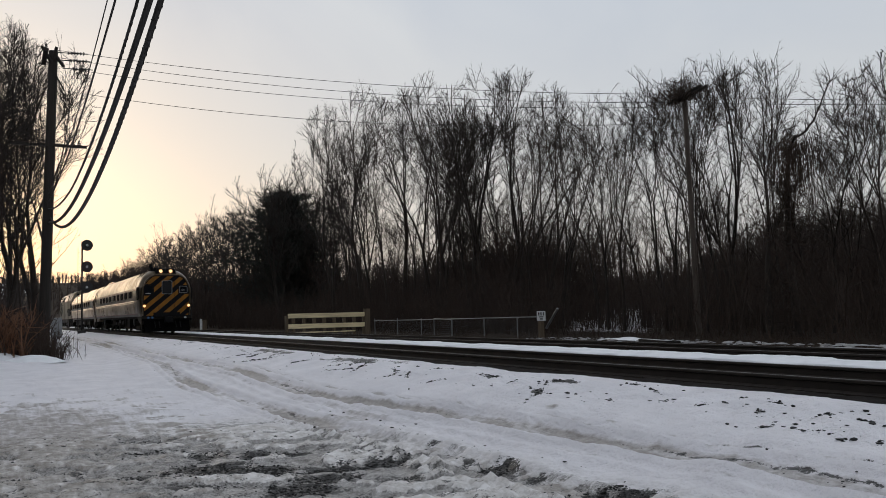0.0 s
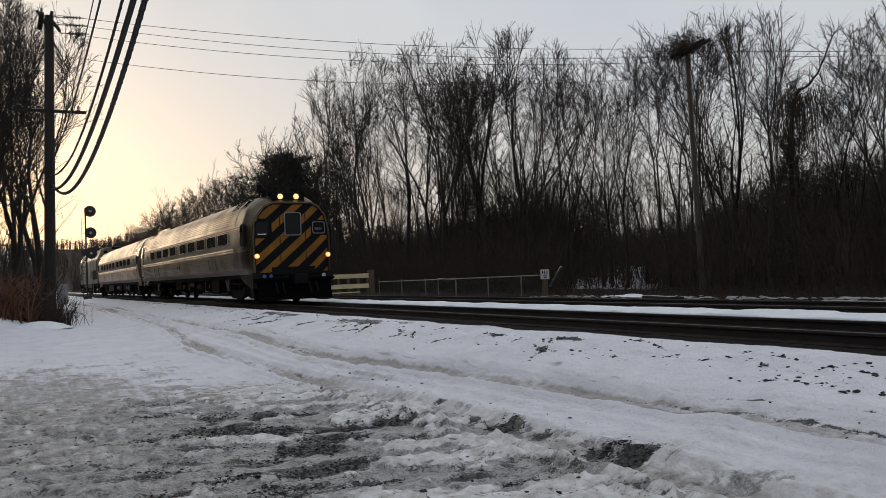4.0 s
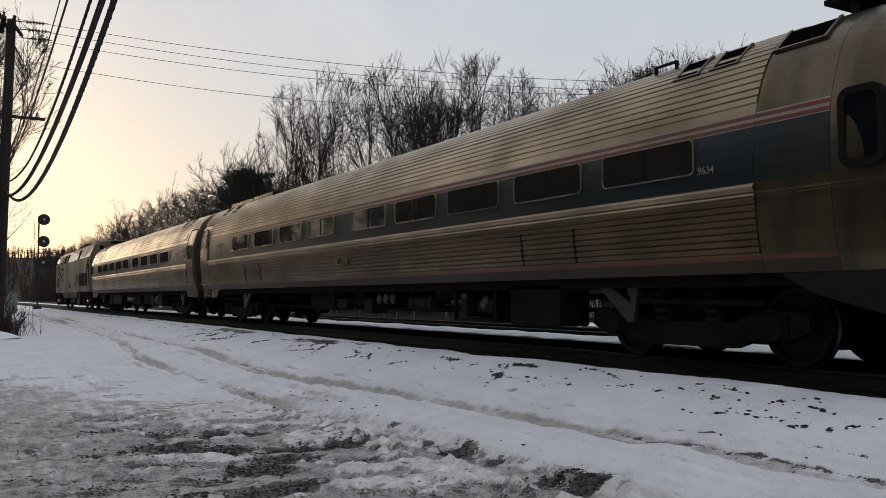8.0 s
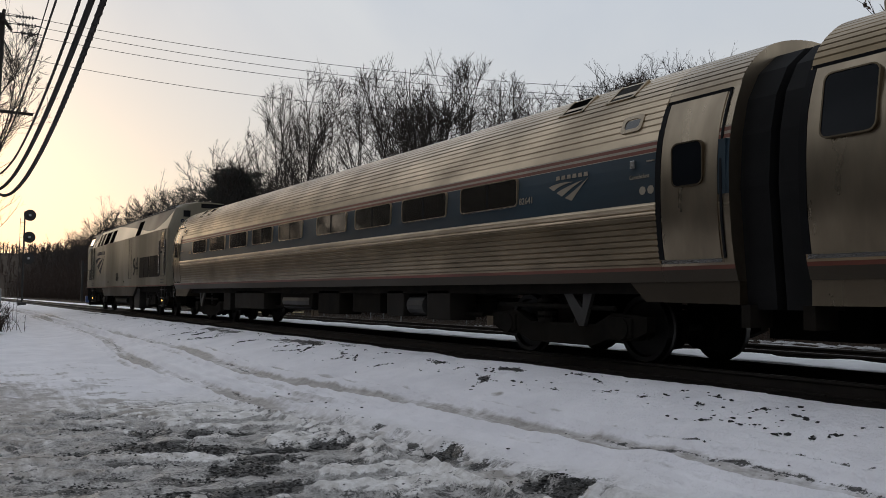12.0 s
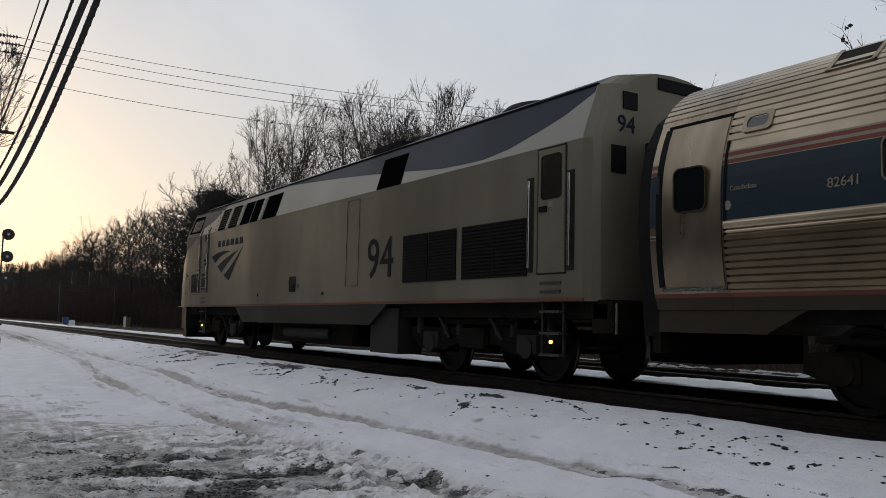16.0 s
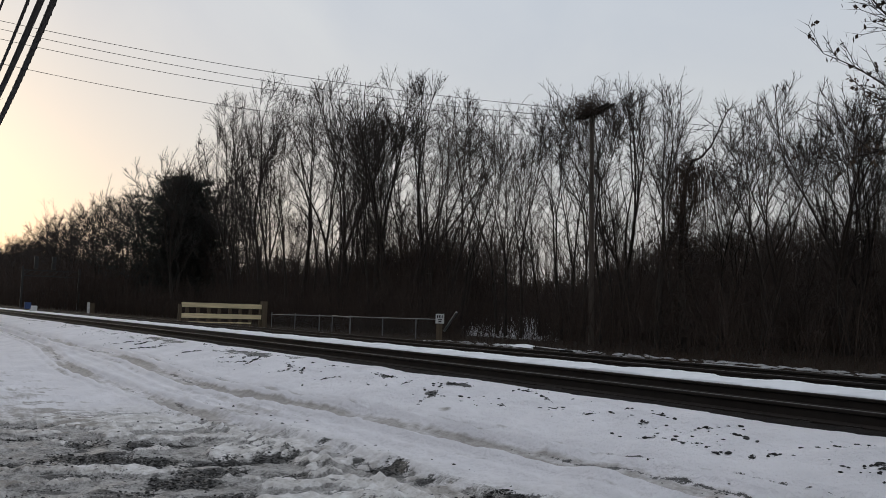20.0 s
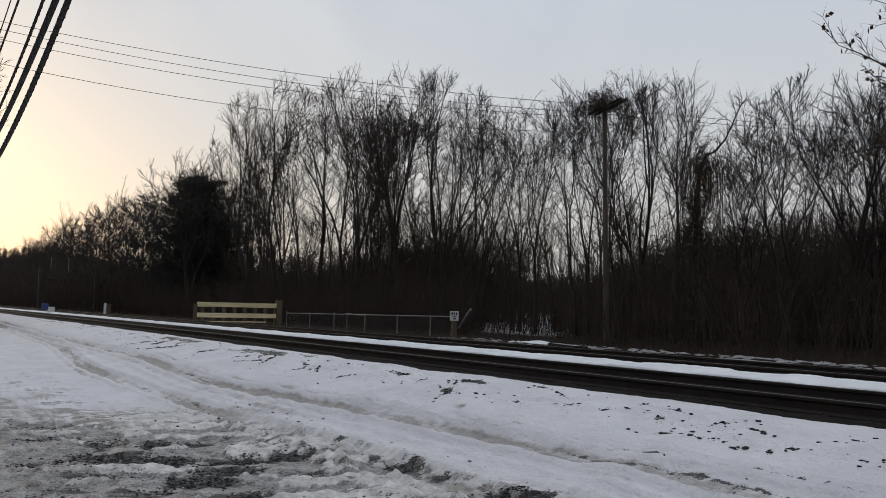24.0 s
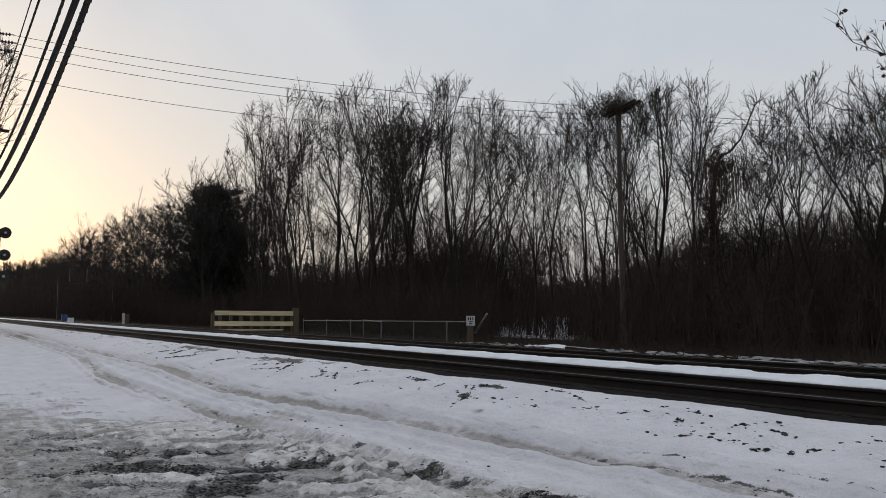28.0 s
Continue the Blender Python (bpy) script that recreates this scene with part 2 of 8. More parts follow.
def ground_material():
    """Trampled snow that gives way to wet gravel, tyre slush and leaf litter where the attributes of the sheet say so."""
    m, n, l, p = node_mat("snowy_ground")
    tc = n.new("ShaderNodeTexCoord")

    def tex(scale, detail, rough=0.55):
        t = n.new("ShaderNodeTexNoise")
        t.inputs["Scale"].default_value, t.inputs["Detail"].default_value, t.inputs["Roughness"].default_value = scale, detail, rough
        l.new(tc.outputs["Object"], t.inputs["Vector"])
        return t.outputs["Fac"]

    def remap(v, a, b, c=0.0, d=1.0):
        r = n.new("ShaderNodeMapRange")
        for k, x in zip(("From Min", "From Max", "To Min", "To Max"), (a, b, c, d)):
            r.inputs[k].default_value = x
        l.new(v, r.inputs["Value"])
        return r.outputs[0]

    def math2(op, a, b):
        q = n.new("ShaderNodeMath")
        q.operation = op
        for i, v in enumerate((a, b)):
            if isinstance(v, (int, float)):
                q.inputs[i].default_value = v
            else:
                l.new(v, q.inputs[i])
        return q.outputs[0]

    def mix(f, a, b):
        x = n.new("ShaderNodeMix")
        x.data_type = "RGBA"
        l.new(f, x.inputs[0])
        for i, v in ((6, a), (7, b)):
            if isinstance(v, tuple):
                x.inputs[i].default_value = (*v, 1)
            else:
                l.new(v, x.inputs[i])
        return x.outputs[2]

    def attr(name):
        a = n.new("ShaderNodeAttribute")
        a.attribute_name = name
        return a.outputs["Fac"]

    grain = n.new("ShaderNodeMapping")
    grain.vector_type = "TEXTURE"
    grain.inputs["Rotation"].default_value = (0, 0, radians(-18))
    grain.inputs["Scale"].default_value = (2.4, 0.75, 1.0)
    l.new(tc.outputs["Object"], grain.inputs["Vector"])
    n6 = tex(5.0, 5, 0.65)
    l.new(grain.outputs[0], n6.node.inputs["Vector"])
    n1, n2, n3, n4 = tex(1.3, 5), tex(7, 6, 0.65), tex(42, 4, 0.7), tex(3.0, 6, 0.6)

    def noisy(v, *terms):
        for t, k in terms:
            v = math2("ADD", v, math2("MULTIPLY", math2("SUBTRACT", t, 0.5), k))
        return v
    snow = mix(remap(n1, 0.35, 0.7), (0.905, 0.880, 0.905), (0.780, 0.758, 0.785))
    crust = mix(remap(n2, 0.35, 0.62), (0.915, 0.888, 0.875), (0.56, 0.522, 0.487))
    slush = mix(remap(n2, 0.35, 0.65), (0.45, 0.410, 0.372), (0.215, 0.184, 0.153))
    wet = mix(remap(noisy(n3, (n2, 0.9)), 0.28, 0.70), (0.56, 0.535, 0.515), (0.075, 0.066, 0.058))
    gravel = mix(remap(n3, 0.38, 0.66), (0.012, 0.011, 0.010), (0.085, 0.080, 0.074))
    litter = mix(remap(n2, 0.3, 0.7), (0.030, 0.019, 0.012), (0.013, 0.0095, 0.007))
    dirt, trod = attr("dirt"), attr("trodden")
    stretch = n.new("ShaderNodeMapping")
    stretch.inputs["Scale"].default_value = (5.0, 0.45, 1.0)
    l.new(tc.outputs["Object"], stretch.inputs["Vector"])
    n5 = tex(1.6, 5, 0.6)
    l.new(stretch.outputs[0], n5.node.inputs["Vector"])
    slushy = remap(noisy(attr("slush"), (n5, 0.8), (n4, 0.5), (n2, 0.4)), 0.30, 0.62)
    icy = math2("MULTIPLY", remap(noisy(attr("ice"), (n6, 0.9), (n2, 1.0), (n3, 0.8)), 0.34, 0.60), remap(trod, 0.1, 0.5))
    loose = noisy(math2("MULTIPLY", n6, 0.0), (n6, 1.5), (n2, 0.9), (n3, 1.1))
    bare = remap(math2("ADD", dirt, math2("MULTIPLY", loose, remap(dirt, 0.05, 0.3))), 0.47, 0.57)
    leafy = remap(noisy(attr("litter"), (n2, 1.2)), 0.42, 0.6)
    c = mix(trod, snow, crust)
    c = mix(math2("MULTIPLY", slushy, 0.80), c, slush)
    c = mix(math2("MULTIPLY", icy, 0.90), c, wet)
    c = mix(bare, c, gravel)
    c = mix(leafy, c, litter)
    l.new(c, p.inputs["Base Color"])
    l.new(remap(math2("MAXIMUM", bare, icy), 0, 1, 0.65, 0.38), p.inputs["Roughness"])
    l.new(remap(leafy, 0, 1, 0.35, 0.03), p.inputs["Specular IOR Level"])
    b1, b2 = n.new("ShaderNodeBump"), n.new("ShaderNodeBump")
    b1.inputs["Strength"].default_value, b1.inputs["Distance"].default_value = 0.9, 0.06
    b2.inputs["Strength"].default_value, b2.inputs["Distance"].default_value = 0.6, 0.010
    l.new(math2("ADD", n2, math2("MULTIPLY", tex(19, 4, 0.6), 0.45)), b1.inputs["Height"])
    l.new(n3, b2.inputs["Height"])
    l.new(b1.outputs[0], b2.inputs["Normal"])
    l.new(b2.outputs[0], p.inputs["Normal"])
    return m


GROUND = ground_material()

# ---- building helpers ----
def mesh_of(name, verts, faces, material, smooth=False):
    me = bpy.data.meshes.new(name)
    me.from_pydata([tuple(v) for v in verts], [], [tuple(f) for f in faces])
    for m in material if isinstance(material, (list, tuple)) else [material]:
        me.materials.append(m)
    if smooth:
        me.polygons.foreach_set("use_smooth", [True] * len(me.polygons))
    me.update()
    return me


def part(name, bm, material, parent, label=""):
    """Links a bmesh, or a mesh, as one object under a thing or under a part."""
    if isinstance(bm, bmesh.types.BMesh):
        me = bpy.data.meshes.new(name)
        bm.to_mesh(me)
        bm.free()
        for m in material if isinstance(material, (list, tuple)) else [material]:
            me.materials.append(m)
    else:
        me = bm
    ob = new(name, me)
    ob.parent = parent
    return tagged(ob, label)


def thing(name, label, category, group="", m=None, kind=""):
    ob = tagged(new(name), label, category, group, kind)
    ob.empty_display_size = 0.2
    if m is not None:
        ob.matrix_basis = m
    return ob


def box(bm, x0, x1, y0, y1, z0, z1, bevel=0.0):
    r = bmesh.ops.create_cube(bm, size=1, matrix=Matrix.LocRotScale(((x0 + x1) / 2, (y0 + y1) / 2, (z0 + z1) / 2), None, (x1 - x0, y1 - y0, z1 - z0)))
    if bevel:
        es = list({e for v in r["verts"] for e in v.link_edges})
        bmesh.ops.bevel(bm, geom=es, offset=bevel, segments=2, affect="EDGES", profile=0.7)
    return bm


def boxes(*rows, bevel=0.0):
    bm = bmesh.new()
    for r in rows:
        box(bm, *r, bevel=bevel)
    return bm


def cyl(bm, p0, p1, r0, r1=None, n=12):
    p0, p1 = Vector(p0), Vector(p1)
    d = p1 - p0
    m = Matrix.Translation((p0 + p1) / 2) @ d.to_track_quat("Z", "Y").to_matrix().to_4x4()
    bmesh.ops.create_cone(bm, cap_ends=True, segments=n, radius1=r0, radius2=r0 if r1 is None else r1, depth=d.length, matrix=m)
    return bm


def rod(p0, p1, r0, r1=None, n=10):
    return cyl(bmesh.new(), p0, p1, r0, r1, n)


def tubes(name, p0, p1, r0, r1, material, n=3):
    """Many tapered sticks in one mesh."""
    p0, p1, r0, r1 = (np.asarray(a, float) for a in (p0, p1, r0, r1))
    d = p1 - p0
    d /= np.maximum(np.linalg.norm(d, axis=1), 1e-9)[:, None]
    ref = np.where(np.abs(d[:, 2:3]) < 0.9, [[0.0, 0.0, 1.0]], [[1.0, 0.0, 0.0]])
    a = np.cross(d, ref)
    a /= np.linalg.norm(a, axis=1)[:, None]
    b = np.cross(d, a)
    rings = []
    for p, r in ((p0, r0), (p1, r1)):
        for k in range(n):
            w = 2 * math.pi * k / n
            rings.append(p + (a * math.cos(w) + b * math.sin(w)) * r[:, None])
    v = np.stack(rings, 1).reshape(-1, 3)
    base = np.arange(len(p0)) * 2 * n
    f = np.concatenate([np.stack([base + k, base + (k + 1) % n, base + n + (k + 1) % n, base + n + k], 1) for k in range(n)])
    me = bpy.data.meshes.new(name)
    me.vertices.add(len(v))
    me.vertices.foreach_set("co", v.ravel())
    me.loops.add(len(f) * 4)
    me.loops.foreach_set("vertex_index", f.ravel())
    me.polygons.add(len(f))
    me.polygons.foreach_set("loop_start", np.arange(len(f)) * 4)
    me.materials.append(material)
    me.update(calc_edges=True)
    me.polygons.foreach_set("use_smooth", np.ones(len(f), bool))
    return me


def sticks(name, rows, tips, material, n=3):
    """Tapered sticks (start, end, two radii) and pointed twigs (start, end, radius) in one mesh."""
    vs, fs, base = [], [], 0
    for data, pointed in ((rows, False), (tips, True)):
        if not len(data):
            continue
        d = np.array([[*r[0], *r[1], r[2], 0 if pointed else r[3]] for r in data]) if not isinstance(data, np.ndarray) else data
        p0, p1, r0, r1 = d[:, 0:3], d[:, 3:6], d[:, 6], d[:, 7]
        u = p1 - p0
        u /= np.maximum(np.linalg.norm(u, axis=1), 1e-9)[:, None]
        ref = np.where(np.abs(u[:, 2:3]) < 0.9, [[0.0, 0.0, 1.0]], [[1.0, 0.0, 0.0]])
        a = np.cross(u, ref)
        a /= np.linalg.norm(a, axis=1)[:, None]
        b = np.cross(u, a)
        k = 3 if pointed else n
        ang = [2 * math.pi * j / k for j in range(k)]
        rings = [p0 + (a * math.cos(w) + b * math.sin(w)) * r0[:, None] for w in ang]
        rings += [p1] if pointed else [p1 + (a * math.cos(w) + b * math.sin(w)) * r1[:, None] for w in ang]
        v = np.stack(rings, 1)
        i = base + np.arange(len(d)) * v.shape[1]
        for j in range(k):
            fs.append(np.stack([i + j, i + (j + 1) % k, i + k], 1) if pointed else np.stack([i + j, i + (j + 1) % k, i + k + (j + 1) % k, i + k + j], 1))
        vs.append(v.reshape(-1, 3))
        base += len(d) * v.shape[1]
    v = np.concatenate(vs)
    sizes = np.concatenate([np.full(len(f), f.shape[1]) for f in fs])
    idx = np.concatenate([f.ravel() for f in fs])
    me = bpy.data.meshes.new(name)
    me.vertices.add(len(v))
    me.vertices.foreach_set("co", v.ravel())
    me.loops.add(len(idx))
    me.loops.foreach_set("vertex_index", idx)
    me.polygons.add(len(sizes))
    me.polygons.foreach_set("loop_start", np.concatenate([[0], np.cumsum(sizes)[:-1]]))
    me.materials.append(material)
    me.update(calc_edges=True)
    me.polygons.foreach_set("use_smooth", np.ones(len(sizes), bool))
    return me


def prism(bm, outline, depth_axis, d0, d1):
    """An outline in two axes, pulled from d0 to d1 along the third (0 x, 1 y, 2 z)."""
    rest = [i for i in range(3) if i != depth_axis]

    def at(p, d):
        v = [0, 0, 0]
        v[rest[0]], v[rest[1]], v[depth_axis] = p[0], p[1], d
        return bm.verts.new(v)
    a, b = [at(p, d0) for p in outline], [at(p, d1) for p in outline]
    k = len(outline)
    bm.faces.new(a)
    bm.faces.new(b[::-1])
    for i in range(k):
        bm.faces.new((a[i], b[i], b[(i + 1) % k], a[(i + 1) % k]))
    bmesh.ops.recalc_face_normals(bm, faces=bm.faces[:])
    return bm


def rounded(y0, y1, z0, z1, r, n=5):
    pts = []
    for cy, cz, a0 in ((y1 - r, z1 - r, 0), (y0 + r, z1 - r, 90), (y0 + r, z0 + r, 180), (y1 - r, z0 + r, 270)):
        for k in range(n + 1):
            a = radians(a0 + 90 * k / n)
            pts.append((cy + r * math.cos(a), cz + r * math.sin(a)))
    return pts


def ring(bm, outer, inner, x0, x1):
    """A frame between two outlines of equal count in y and z, from x0 to x1."""
    k = len(outer)
    q = [[bm.verts.new((x, *p)) for p in o] for o, x in ((outer, x0), (outer, x1), (inner, x1), (inner, x0))]
    for j in range(4):
        a, b = q[j], q[(j + 1) % 4]
        for i in range(k):
            bm.faces.new((a[i], a[(i + 1) % k], b[(i + 1) % k], b[i]))
    bmesh.ops.recalc_face_normals(bm, faces=bm.faces[:])
    return bm


def lettering(text, size, material, name="lettering", depth=0.004, squeeze=1.0):
    """Raised letters in the built-in font, as a mesh that reads along -y on a wall that faces -x, its lower left at the origin."""
    cu = bpy.data.curves.new(name, "FONT")
    cu.body, cu.size, cu.extrude = text, size, depth
    cu.resolution_u = 3
    ob = new(name, cu)
    bpy.context.view_layer.update()
    me = bpy.data.meshes.new_from_object(ob.evaluated_get(bpy.context.evaluated_depsgraph_get()))
    bpy.data.objects.remove(ob)
    me.transform(Matrix(((0, 0, -1, 0), (-squeeze, 0, 0, 0), (0, 1, 0, 0), (0, 0, 0, 1))))
    me.materials.clear()
    me.materials.append(material)
    return me


def fbm(x, y, scale, octaves=4, seed=0):
    """Smooth value noise, about -0.5 to 0.5."""
    x, y = np.asarray(x, float) * scale, np.asarray(y, float) * scale
    out, amp = np.zeros(np.broadcast(x, y).shape), 0.5
    for o in range(octaves):
        xi, yi = np.floor(x).astype(np.int64), np.floor(y).astype(np.int64)
        u, v = x - xi, y - yi
        u, v = u * u * (3 - 2 * u), v * v * (3 - 2 * v)

        def h(a, b):
            k = (a * 374761393 + b * 668265263 + (seed + o) * 1442695041) & 0x7fffffff
            k = ((k ^ (k >> 13)) * 1274126177) & 0x7fffffff
            return ((k ^ (k >> 16)) & 0xffff) / 65535.0 - 0.5
        out += amp * ((h(xi, yi) * (1 - u) + h(xi + 1, yi) * u) * (1 - v) + (h(xi, yi + 1) * (1 - u) + h(xi + 1, yi + 1) * u) * v)
        x, y, amp = x * 2.03 + 7.1, y * 2.03 + 3.7, amp * 0.5
    return out


def smooth(a, b, v):
    w = np.clip((np.asarray(v, float) - a) / (b - a), 0, 1)
    return w * w * (3 - 2 * w)

# ---- ground ----
TRACK_X, TRACK2_X, RAIL_Z, HALF_GAUGE = 9.09, 13.25, 0.705, 0.752


# tyre tracks: distance from the camera's line, half width, depth, grey, far bend
RUTS = ((3.98, 0.18, 0.055, 0.90), (5.20, 0.16, 0.055, 0.90), (3.68, 0.07, 0.028, 0.42), (5.50, 0.07, 0.030, 0.52), (4.62, 0.08, 0.018, 0.30), (4.88, 0.08, 0.024, 0.40))


def rut_x(rx, y):
    """Where a tyre rut runs: nearly straight along the railway, swaying a little."""
    return rx + (0.75 * smooth(19, 31, y) if rx < 4.5 else -0.34 * np.exp(-((y - 14.5) / 4.2) ** 2) + 0.10 * (1 - smooth(4, 8, y))) + 0.08 * fbm(y * 0 + 3.3, y, 0.22, 2, int(rx * 10)) + 0.10 * (1 - smooth(8, 10.5, y)) * (rx < 4.5)


GRAVEL = ((1.83, 11.5, 0.40, 0.16, 0.55), (1.50, 10.6, 0.40, 0.20, 0.42), (1.25, 10.2, 0.30, 0.15, 0.40), (2.12, 9.95, 0.26, 0.30, 0.72), (1.98, 9.10, 0.36, 0.32, 0.95), (1.40, 8.95, 0.34, 0.20, 0.72), (1.63, 8.27, 0.30, 0.16, 0.6), (2.60, 9.65, 0.17, 0.34, 0.85),
          (2.97, 9.56, 0.22, 0.22, 0.75), (2.45, 8.69, 0.30, 0.24, 0.88), (3.10, 8.28, 0.34, 0.20, 0.95), (2.44, 7.49, 0.30, 0.26, 0.98), (2.80, 7.85, 0.28, 0.24, 0.95), (3.56, 8.20, 0.26, 0.18, 0.85), (1.89, 7.36, 0.30, 0.16, 0.68), (1.95, 6.77, 0.36, 0.18, 0.80),
          (2.30, 6.78, 0.36, 0.18, 0.86), (2.60, 6.84, 0.26, 0.16, 0.78), (1.12, 7.46, 0.34, 0.18, 0.74), (1.40, 7.75, 0.22, 0.12, 0.60), (1.90, 8.05, 0.2, 0.12, 0.52), (0.74, 7.42, 0.2, 0.12, 0.50), (0.16, 9.46, 0.3, 0.12, 0.45), (0.73, 8.08, 0.12, 0.08, 0.5),
          (3.29, 7.30, 0.22, 0.16, 0.72), (4.23, 8.47, 0.10, 0.10, 0.62), (4.05, 8.03, 0.2, 0.12, 0.45), (1.54, 6.79, 0.3, 0.14, 0.55), (2.52, 6.03, 0.3, 0.16, 0.5), (4.13, 6.93, 0.20, 0.20, 0.92), (4.00, 7.40, 0.12, 0.10, 0.6), (4.21, 5.51, 0.16, 0.12, 0.7),
          (4.30, 5.19, 0.18, 0.14, 0.92), (4.12, 5.15, 0.10, 0.12, 0.7), (3.97, 5.69, 0.10, 0.08, 0.7), (3.55, 5.75, 0.2, 0.16, 0.55), (3.16, 5.70, 0.2, 0.12, 0.62), (3.36, 5.36, 0.2, 0.14, 0.55), (3.72, 7.31, 0.08, 0.08, 0.6), (4.18, 6.33, 0.1, 0.08, 0.6), (1.87, 7.4, 0.3, 0.16, 0.6), (1.9, 6.2, 0.4, 0.2, 0.6), (1.2, 6.6, 0.4, 0.2, 0.55))
# clods where the shoulder breaks through the snow
CLODS = ((6.49, 10.95, 0.11, 0.16), (6.82, 9.58, 0.11, 0.20), (6.12, 9.18, 0.09, 0.14), (6.37, 10.22, 0.04, 0.06), (6.19, 7.82, 0.04, 0.08), (6.87, 7.87, 0.04, 0.22), (6.40, 6.61, 0.06, 0.06), (6.45, 5.91, 0.035, 0.04), (6.08, 5.52, 0.05, 0.06), (6.09, 5.13, 0.03, 0.05),
         (6.12, 4.98, 0.03, 0.03), (6.55, 5.24, 0.07, 0.06), (6.57, 4.85, 0.05, 0.10), (6.82, 6.00, 0.04, 0.07), (7.0, 8.35, 0.04, 0.08), (6.10, 4.41, 0.03, 0.04), (6.06, 4.67, 0.03, 0.04), (6.42, 7.20, 0.05, 0.05), (6.95, 6.54, 0.03, 0.06), (6.02, 24.3, 0.10, 0.3), (6.27, 23.3, 0.08, 0.3), (6.46, 10.94, 0.12, 0.13), (6.10, 12.07, 0.06, 0.12), (6.27, 15.5, 0.07, 0.2), (6.25, 16.6, 0.08, 0.24), (6.40, 14.2, 0.07, 0.2), (6.17, 9.29, 0.11, 0.12), (5.97, 21.6, 0.08, 0.3),
         (6.25, 19.08, 0.10, 0.35), (5.81, 15.94, 0.05, 0.14), (6.09, 15.76, 0.05, 0.14), (6.52, 15.78, 0.05, 0.12), (6.12, 13.78, 0.05, 0.12), (6.22, 13.31, 0.06, 0.14), (6.77, 14.11, 0.05, 0.12), (6.86, 13.25, 0.05, 0.12), (6.59, 16.47, 0.05, 0.15), (6.22, 3.38, 0.07, 0.06), (6.70, 3.92, 0.06, 0.08), (6.22, 4.27, 0.03, 0.05))


def gravel_amount(x, y):
    """How bare the yard lies, 0 to 1."""
    out = np.zeros_like(x)
    for cx, cy, w, d, amp in GRAVEL:
        u, v2 = (x - cx) * 0.95 - (y - cy) * 0.31, (x - cx) * 0.31 + (y - cy) * 0.95
        out = np.maximum(out, amp * np.exp(-((u / w) ** 2 + (v2 / d) ** 2) ** 1.5 * 0.42))
    return out


def trampled(x, y):
    return (1 - smooth(3.7, 4.7, x + 0.09 * (y - 8) + 0.5 * fbm(x, y, 0.9, 3, 17))) * (1 - smooth(11.0, 14.5, y + 1.2 * fbm(x, y, 0.6, 3, 18)))


def snow_plates(x, y):
    """Crusts of trodden snow that stand above the ice, 0 or 1 with a steep edge."""
    return smooth(-0.04, 0.035, fbm(0.55 * (0.95 * x - 0.31 * y), 0.31 * x + 0.95 * y, 4.4, 5, 23) - 0.015 - 0.34 * gravel_amount(x, y))


